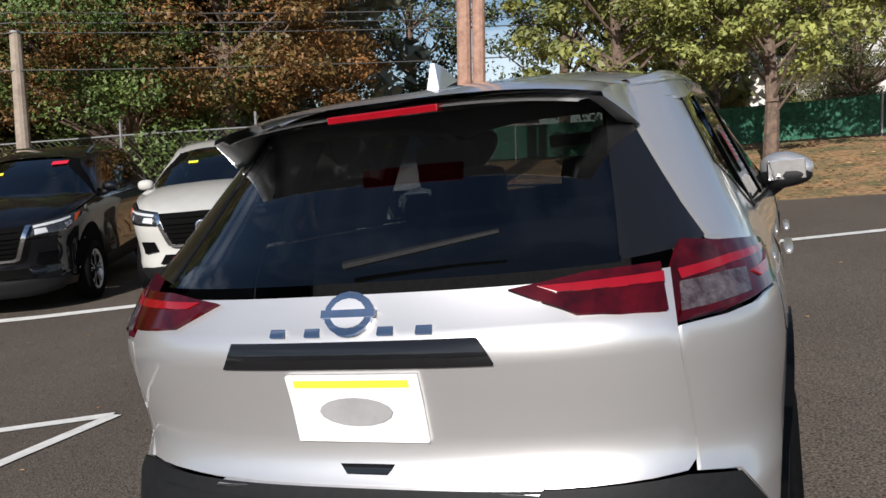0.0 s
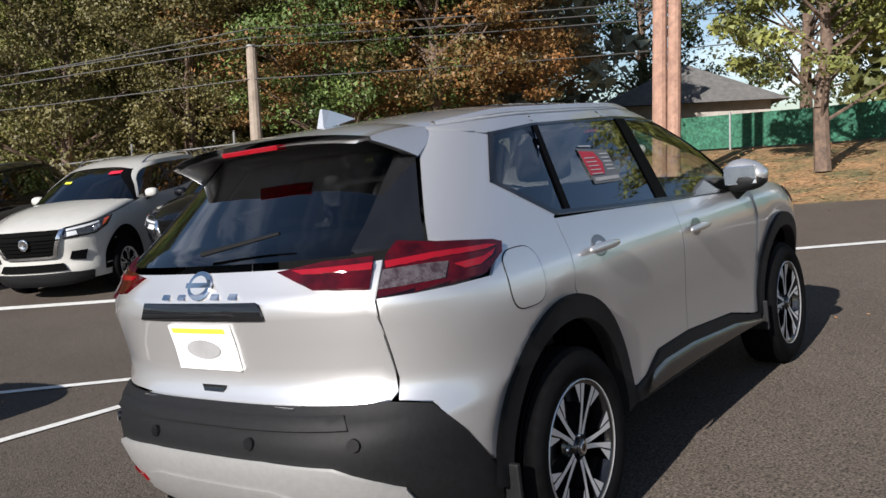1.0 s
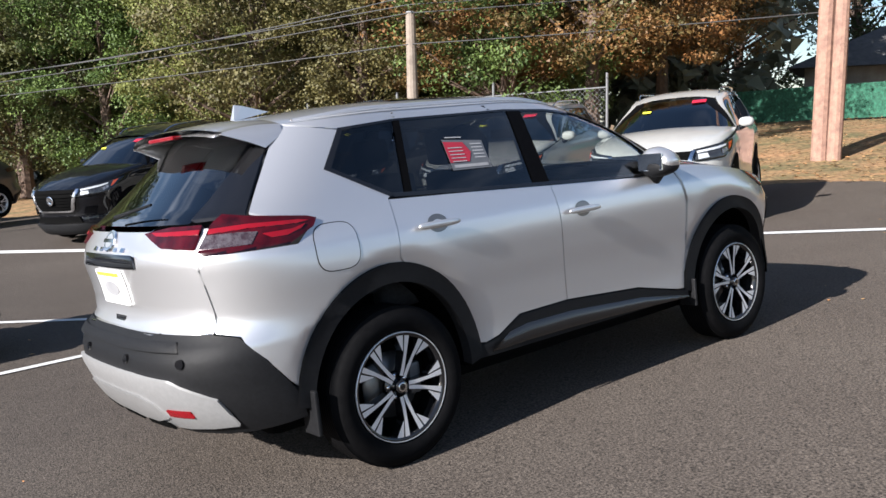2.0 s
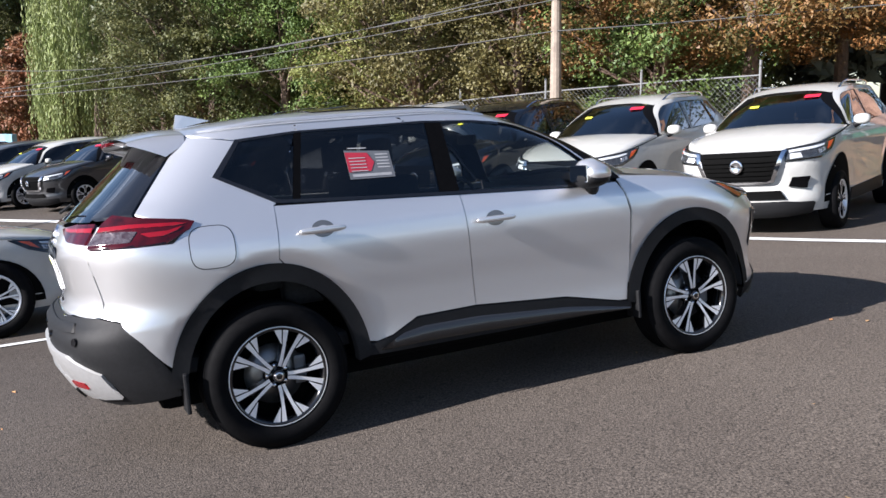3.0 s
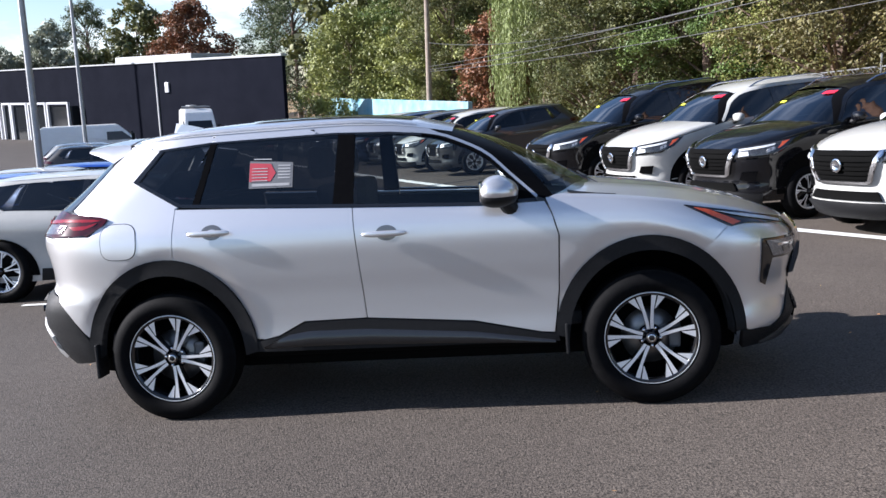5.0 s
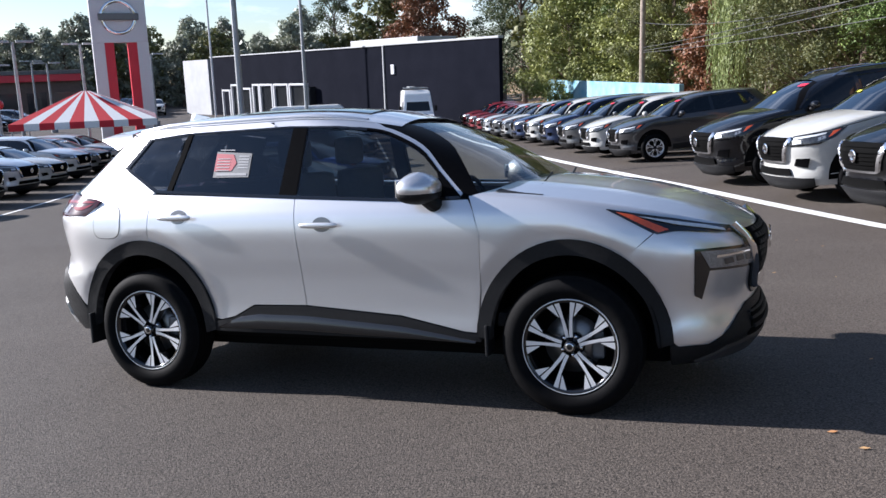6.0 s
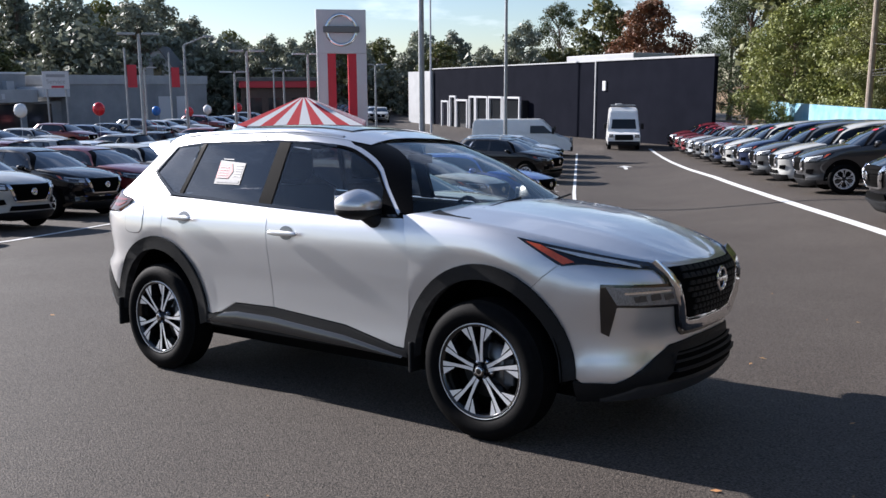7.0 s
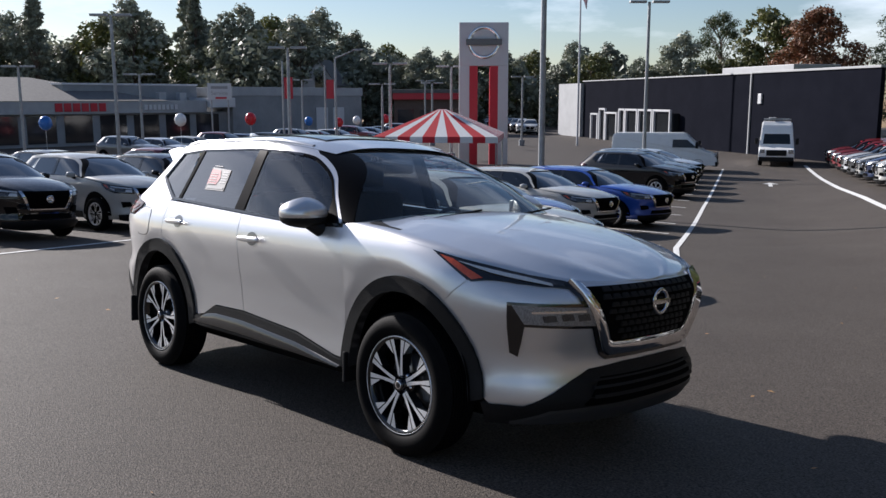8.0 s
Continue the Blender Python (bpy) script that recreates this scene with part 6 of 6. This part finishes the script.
part("arm", tube((0, 0, 6.6), (1.3, 0, 7.15), 0.05, 0.04, 8), POLEMETAL, road_lamp)
part("lamp_head", box(1.2, 1.85, -0.12, 0.12, 7.1, 7.22, 0.04), POLEMETAL, road_lamp)


def utility_pole(x, y, height, label):
    t = thing("utility_pole", label, "pole", stand(x, y, 0, True), "utility poles")
    part("shaft", tube((0, 0, -0.2), (0, 0, height), 0.17, 0.12, 12), POLEWOOD, t)
    part("pole_cap", tube((0, 0, height), (0, 0, height + 0.03), 0.125, 0.11, 12), POLEMETAL, t)
    return t


utility_pole(11.2, 13.6, 4.35, "weathered wooden utility pole behind the parked cars")
utility_pole(-3.55, 42.3, 12.0, "grey wooden utility pole beside the bushes")
CABLE = material("weathered black cable", (0.06, 0.06, 0.06), 0.6)


def cable(a, b, sag, r=0.014):
    rows = []
    a, b = Vector(a), Vector(b)
    for i in range(21):
        t = i / 20
        p = a.lerp(b, t) - Vector((0, 0, sag * 4 * t * (1 - t)))
        rows.append([(p.x + r * math.cos(q), p.y, p.z + r * math.sin(q)) for q in np.linspace(0, 2 * math.pi, 6)])
    return tagged(part("overhead_cable", loft("overhead_cable", rows, CABLE)), "black overhead cable slung between wooden poles", "cable", "overhead cables")


for z0, z1, sag in ((3.92, 4.75, 0.9), (2.65, 4.55, 0.25), (2.5, 4.35, 0.3), (2.4, 3.6, 0.25)):
    cable((-3.55, 42.3, z0), (11.1, 13.55, z1), sag)
    cable((11.1, 13.55, z1), (34.0, -14.0, z1 + 3.0), 0.6)

wall = thing("painted_wall", "long pale blue painted wall under the trees", "wall", None, "", "structure")
d = Vector((-11.7, 20.5))
part("wall_face", box(0, d.length, -0.12, 0.12, 0, 2.7, 0.02), BLUEWALL, wall, m=Matrix.Translation((-1.0, 37.6, -1.85)) @ Matrix.Rotation(math.atan2(d.y, d.x), 4, "Z"))


def fence(points, height):
    t = thing("fence", "green mesh-covered chain-link fence on the bank", "fence")
    for (xa, ya), (xb, yb) in zip(points, points[1:]):
        n = max(1, int(math.hypot(xb - xa, yb - ya) / 2.6))
        for i in range(n):
            p = [(xa + (xb - xa) * (i + j) / n, ya + (yb - ya) * (i + j) / n) for j in (0, 1)]
            z = [ground_z(*q) for q in p]
            vs = [(p[0][0], p[0][1], z[0]), (p[1][0], p[1][1], z[1]), (p[1][0], p[1][1], z[1] + height), (p[0][0], p[0][1], z[0] + height)]
            dx, dy = 0.02, 0.02
            vs += [(x + dx, y + dy, zz) for x, y, zz in vs]
            part("mesh_panel", mesh_of("mesh_panel", vs, [(0, 1, 2, 3), (7, 6, 5, 4), (3, 2, 6, 7), (0, 3, 7, 4), (1, 5, 6, 2)], FENCEGREEN), None, t)
            part("post", tube((p[0][0], p[0][1], z[0] - 0.1), (p[0][0], p[0][1], z[0] + height + 0.08), 0.035), POLEMETAL, t)
    return t


fence([(22.0, -14.0), (24.0, -1.0), (25.0, 7.0), (23.8, 13.0)], 1.05)

# bare chain-link fence behind the parked row
WIRE = material("dull galvanised wire", (0.16, 0.165, 0.17), 0.6, 0.3)
chain = thing("chain_link_fence", "bare galvanised chain-link fence with steel posts", "fence")
ends = [(14.6, 10.2), (13.4, 13.0), (12.2, 15.6), (10.9, 18.2), (9.6, 20.8)]
for (xa, ya), (xb, yb) in zip(ends, ends[1:]):
    za, zb = ground_z(xa, ya), ground_z(xb, yb)
    part("post", tube((xa, ya, za - 0.1), (xa, ya, za + 2.4), 0.035, 0.035, 8), WIRE, chain)
    part("top_rail", tube((xa, ya, za + 2.05), (xb, yb, zb + 2.05), 0.02, 0.02, 6), WIRE, chain)
    bm = bmesh.new()
    for i in range(-16, 24):
        for k in (-1, 1):
            t0, t1 = i / 24, i / 24 + k * 16 / 24
            u0, u1 = max(0.0, min(1.0, t0)), max(0.0, min(1.0, t1))
            if abs(u0 - u1) > 0.02:
                h0, h1 = 2.0 * (u0 - t0) / (t1 - t0), 2.0 * (u1 - t0) / (t1 - t0)
                tube_bm(bm, (xa + (xb - xa) * u0, ya + (yb - ya) * u0, za + (zb - za) * u0 + 0.05 + h0), (xa + (xb - xa) * u1, ya + (yb - ya) * u1, za + (zb - za) * u1 + 0.05 + h1), 0.0028, 0.0028, 3)
    part("wire_mesh", bm, WIRE, chain)

# double-trunked tree on the bank
PALEBARK = material("pale reddish bark", (0.36, 0.22, 0.16), 0.9, 0, (0.22, 0.13, 0.10), 6, 0.8, bump_scale=20)
big = thing("bare_trunk", "tall double reddish-grey tree trunk on the bank", "tree", stand(17.0, 6.0, 0, True))
for k in (0, 1):
    part("trunk", tube((0, -0.34 * k, -0.1), (0.25, -0.42 * k - 0.1, 14), 0.19 - 0.03 * k, 0.13, 12), PALEBARK, big)

# house behind the fence
house = thing("house", "small weathered house with a shallow grey roof", "house", Matrix.Translation((0, 0, -1.3)) @ stand(40.0, 14.5, 205, True))
part("wall", box(-5, 5, -3.5, 3.5, 0, 3.0), material("weathered pale siding", (0.35, 0.33, 0.30), 0.85, 0, (0.25, 0.23, 0.21), 2), house)
part("roof", mesh_of("roof", [(-5.8, -4.2, 2.9), (5.8, -4.2, 2.9), (5.8, 4.2, 2.9), (-5.8, 4.2, 2.9), (-2.5, 0, 4.9), (2.5, 0, 4.9)], [(0, 1, 5, 4), (1, 2, 5), (2, 3, 4, 5), (3, 0, 4), (3, 2, 1, 0)], SHINGLE), None, house)
for i in range(3):
    part("window", box(4.98, 5.04, -2.8 + 2.0 * i, -1.6 + 2.0 * i, 1.0, 2.2), WINDOWDARK, house)
    part("window", box(-3.8 + 2.8 * i, -2.4 + 2.8 * i, 3.48, 3.54, 1.0, 2.2), WINDOWDARK, house)
white_house = thing("white_house", "white two-storey house behind the trees", "house", stand(48.0, -5.0, 190, True))
part("wall", box(-4, 4, -6, 6, 0, 6.0), material("white siding", (0.75, 0.74, 0.70), 0.8, 0, (0.65, 0.64, 0.60), 2), white_house)
part("roof", mesh_of("roof", [(-4.6, -6.6, 5.9), (4.6, -6.6, 5.9), (4.6, 6.6, 5.9), (-4.6, 6.6, 5.9), (0, -6.6, 8.2), (0, 6.6, 8.2)], [(0, 4, 5, 3), (1, 2, 5, 4), (0, 1, 4), (2, 3, 5), (3, 2, 1, 0)], SHINGLE), None, white_house)
for i in range(4):
    for z in (0.9, 3.7):
        part("window", box(3.98, 4.05, -5.0 + 2.8 * i, -3.8 + 2.8 * i, z, z + 1.4), WINDOWDARK, white_house)
part("balcony", box(4.05, 5.2, -5.5, 5.5, 2.9, 3.05), SIGNWHITE, white_house)


# buildings beyond the dealership
gable = thing("gabled_house", "small white gabled house among distant trees", "house", Matrix.Translation((-94.4, 68.7, -1.9)) @ Matrix.Rotation(radians(40), 4, "Z") @ Matrix.Diagonal((1.1, 1.1, 1.15, 1)))
part("wall", mesh_of("wall", [(-2, -3, 0), (2, -3, 0), (2, 3, 0), (-2, 3, 0), (-2, -3, 5.4), (2, -3, 5.4), (2, 3, 5.4), (-2, 3, 5.4), (0, -3, 7.9), (0, 3, 7.9)], [(0, 1, 5, 8, 4), (3, 7, 9, 6, 2), (1, 2, 6, 5), (3, 0, 4, 7)], SIGNWHITE), None, gable)
for k in (-1, 1):
    part("roof_slope", mesh_of("roof_slope", [(k * 2.4, -3.4, 4.95), (k * 2.4, 3.4, 4.95), (0, 3.4, 8.05), (0, -3.4, 8.05), (k * 2.4, -3.4, 4.8), (k * 2.4, 3.4, 4.8), (0, 3.4, 7.9), (0, -3.4, 7.9)], [(0, 1, 2, 3), (7, 6, 5, 4), (0, 3, 7, 4), (1, 5, 6, 2), (0, 4, 5, 1)], SHINGLE), None, gable)
part("window", box(-0.5, 0.5, -3.06, -3.0, 4.6, 6.0), WINDOWDARK, gable)
store = thing("roadside_store", "low brown store with a red fascia", "building", Matrix.Translation((-66.5, 62.8, -2.0)) @ Matrix.Rotation(radians(44), 4, "Z"))
part("wall", box(-4, 4, 0, 6, 0, 3.9), material("dull brown brick wall", (0.12, 0.085, 0.07), 0.9, 0, (0.09, 0.065, 0.055), 3), store)
part("roof", box(-4.4, 4.4, -0.6, 6.4, 4.6, 5.0, 0.05), SHINGLE, store)
part("fascia", box(-4.1, 4.1, -0.5, 0, 3.9, 4.6, 0.03), SIGNRED, store)
for i in range(3):
    part("window", box(-3.6 + 2.5 * i, -1.8 + 2.5 * i, -0.06, 0, 0.8, 2.8), WINDOWDARK, store)


# ---- vans and balloons ----
def van(m, label, high, mat):
    v = thing("van", label, "van", m)
    h = 2.55 if high else 2.05
    prof = [(0, 0.35), (0, 0.75), (-0.15, 0.95), (-0.75, 1.12), (-1.45, h - 0.25), (-1.75, h), (-5.4, h - 0.02), (-5.55, h - 0.2), (-5.6, 0.4)]
    half = 0.98
    rows = []
    for x, z in prof:
        w = half - 0.16 * max(0, (z - 1.0)) / (h - 1.0)
        rows.append((x, w, z))
    vs = [(x, -w, z) for x, w, z in rows] + [(x, w, z) for x, w, z in rows]
    n = len(rows)
    fs = [tuple(range(n)), tuple(range(2 * n - 1, n - 1, -1))] + [(i + 1, i, n + i, n + i + 1) for i in range(n - 1)]
    bm = bmesh.new()
    bm.from_mesh(mesh_of("van_body", vs, fs, mat))
    bmesh.ops.bevel(bm, geom=bm.edges[:], offset=0.06, segments=2, affect="EDGES")
    part("body", bm, mat, v)
    q = Vector((-0.35, 0, h - 0.62)).normalized()
    a, b = Vector((-0.86, 0, 1.27)), Vector((-1.42, 0, h - 0.36))
    vs = [(a.x + 0.03, -0.76, a.z), (a.x + 0.03, 0.76, a.z), (b.x + 0.03, 0.66, b.z), (b.x + 0.03, -0.66, b.z)]
    part("windshield", mesh_of("windshield", vs, [(0, 1, 2, 3)], WINDOWDARK), None, v)
    for k in (-1, 1):
        vs = [(-1.05, k * 0.975, 1.28), (-2.3, k * 0.975, 1.28), (-2.3, k * 0.90, min(h - 0.35, 1.85)), (-1.55, k * 0.90, min(h - 0.35, 1.85))]
        part("side_window", mesh_of("side_window", vs, [(0, 1, 2, 3)], WINDOWDARK), None, v)
        part("headlight", box(-0.12, 0.03, k * 0.78 - 0.14, k * 0.78 + 0.14, 0.78, 0.98, 0.02), CLEARLENS, v)
        part("mirror", box(-1.1, -0.95, k * 1.12 - 0.09, k * 1.12 + 0.09, 1.25, 1.6, 0.03), PLASTIC, v)
        for x in (-0.95, -4.4):
            w = wheel_parts(v, 0, k, radius=0.37, rim=0.238, y=0.86, fancy=False, base=SMALLWHEELS)
            w.matrix_basis = Matrix.Translation((x, k * 0.86, 0.37)) @ (Matrix.Identity(4) if k < 0 else Matrix.Rotation(math.pi, 4, "Z"))
    part("grille", box(-0.02, 0.04, -0.55, 0.55, 0.62, 0.95, 0.02), PLASTIC, v)
    part("bumper", box(-0.2, 0.06, -0.95, 0.95, 0.30, 0.55, 0.04), PLASTIC, v)
    if high:
        for x in (-2.0, -3.2, -4.4):
            part("roof_rack_bar", box(x, x + 0.06, -0.75, 0.75, h + 0.10, h + 0.16), POLEMETAL, v)
        part("ladder", box(-4.8, -1.9, -0.45, -0.05, h + 0.16, h + 0.22), POLEMETAL, v)
    return v


VANWHITE = material("clean white van paint", (0.85, 0.85, 0.84), 0.35, 0, (0.80, 0.80, 0.79), 3, coat=0.6)
van(stand(-17.6, 45.2, -63), "white high-roofed work van with a ladder on its roof", True, VANWHITE)
van(stand(-18.2, 39.6, 27), "white cargo van beside the aisle", False, VANWHITE)
BALLOON = {"red": material("red balloon", (0.6, 0.02, 0.03), 0.25), "white": material("white balloon", (0.8, 0.8, 0.8), 0.25), "blue": material("blue balloon", (0.03, 0.16, 0.5), 0.25)}
for x, y, z, c in ((-36.5, 11.0, 0.9, "blue"), (-36.0, 17.5, 0.95, "white"), (-35.0, 21.0, 0.95, "red"), (-46, 35.0, 0.3, "red"), (-46.5, 37.0, 0.4, "white"), (-47, 33.0, 0.4, "blue"), (-45.5, 39.0, 0.5, "red")):
    b = thing("balloon", f"round {c} balloon on a string", "balloon", Matrix.Translation((x, y, z)), "balloons")
    part("balloon_skin", ellipsoid("balloon_skin", (0, 0, 0), (0.3, 0.3, 0.34), BALLOON[c], 2.0, 16), None, b)
    part("string", tube((0, 0, -0.34), (0, 0, ground_z(x, y) - z), 0.008, 0.008, 5), WHITECARD, b)

# ---- signs, flag and debris ----
service = thing("service_sign", "white service sign on two legs", "sign", Matrix.Translation((-52.5, 29.0, -1.98)) @ Matrix.Rotation(radians(55), 4, "Z"))
part("sign_panel", box(-0.85, 0.85, -0.06, 0.06, 3.9, 5.1, 0.02), SIGNWHITE, service)
for k in (-0.6, 0.6):
    part("leg", tube((k, 0, 0), (k, 0, 3.9), 0.06), POLEMETAL, service)
part("logo_bar", box(-0.6, 0.6, -0.075, -0.06, 4.7, 4.9), GREYINK, service)
part("red_bar", box(-0.3, 0.5, -0.075, -0.06, 3.98, 4.12), SIGNRED, service)
text = bpy.data.curves.new("service_word", "FONT")
text.body, text.size, text.align_x, text.extrude = "Service", 0.42, "CENTER", 0.005
word = new("service_word", text)
word.data.materials.append(GREYINK)
word.parent = service
word.matrix_basis = Matrix.Translation((0, -0.07, 4.27)) @ Matrix.Rotation(radians(90), 4, "X")
flag = thing("flagpole", "white flagpole with a hanging flag", "flagpole", Matrix.Translation((-40.5, 56.0, -2.0)))
part("pole", tube((0, 0, 0), (0, 0, 17), 0.10, 0.06, 10), SIGNWHITE, flag)
part("flag", loft("flag", [[(0.08 + 0.16 * i, 0.10 * math.sin(i * 1.3 + j * 0.7), 12.2 - 0.25 * i + 0.5 * j) for i in range(5)] for j in range(5)], material("faded red and white cloth", (0.45, 0.12, 0.14), 0.8, 0, (0.5, 0.48, 0.5), 3.0)), None, flag)
for x, y in ((-51.0, 33.5), (-56.0, 41.0)):
    ban = thing("banner", "red vertical banner on a lamp post", "banner", Matrix.Translation((x, y, -2.0)) @ Matrix.Rotation(radians(50), 4, "Z"))
    part("banner_cloth", box(0.1, 0.75, -0.02, 0.02, 4.0, 5.6, 0.01), SIGNRED, ban)
    part("banner_post", tube((0, 0, 0), (0, 0, 6.8), 0.09, 0.07), POLEMETAL, ban)


def litter(name, label, spots, mat, size, lift, seed):
    g = np.random.default_rng(seed)
    vs, fs = [], []
    for x, y in spots:
        a, k = g.uniform(0, 6.28), size * g.uniform(0.5, 1.4)
        z = ground_z(x, y) + lift
        c, d = math.cos(a) * k, math.sin(a) * k
        i = len(vs)
        vs += [(x - c, y - d, z), (x + d * 0.5, y - c * 0.5, z + 0.4 * k * g.uniform()), (x + c, y + d, z + 0.3 * k * g.uniform()), (x - d * 0.5, y + c * 0.5, z + 0.3 * k * g.uniform())]
        fs.append((i, i + 1, i + 2, i + 3))
    return tagged(part(name, mesh_of(name, vs, fs, mat)), label, "leaves", kind="stuff")


g = np.random.default_rng(21)
DRYLEAF = material("dry brown leaf", (0.42, 0.20, 0.08), 0.8, 0, (0.30, 0.22, 0.10), 3.0, island=0.5)
litter("fallen_leaves", "small dry leaves scattered over the asphalt", [(g.uniform(-6, 12), g.uniform(-7, 9)) for _ in range(170)], DRYLEAF, 0.022, 0.006, 1)
spots = []
while len(spots) < 5200:
    x, y = g.uniform(12.5, 24.5), g.uniform(-14, 13)
    e = edge_off(x, y)
    if e > -0.6 * g.uniform() ** 2 and g.uniform() < 1.1 - e / 16:
        spots.append((x, y))
litter("bank_leaves", "thick carpet of dry orange leaves on the bank", spots, DRYLEAF, 0.06, 0.01, 2)
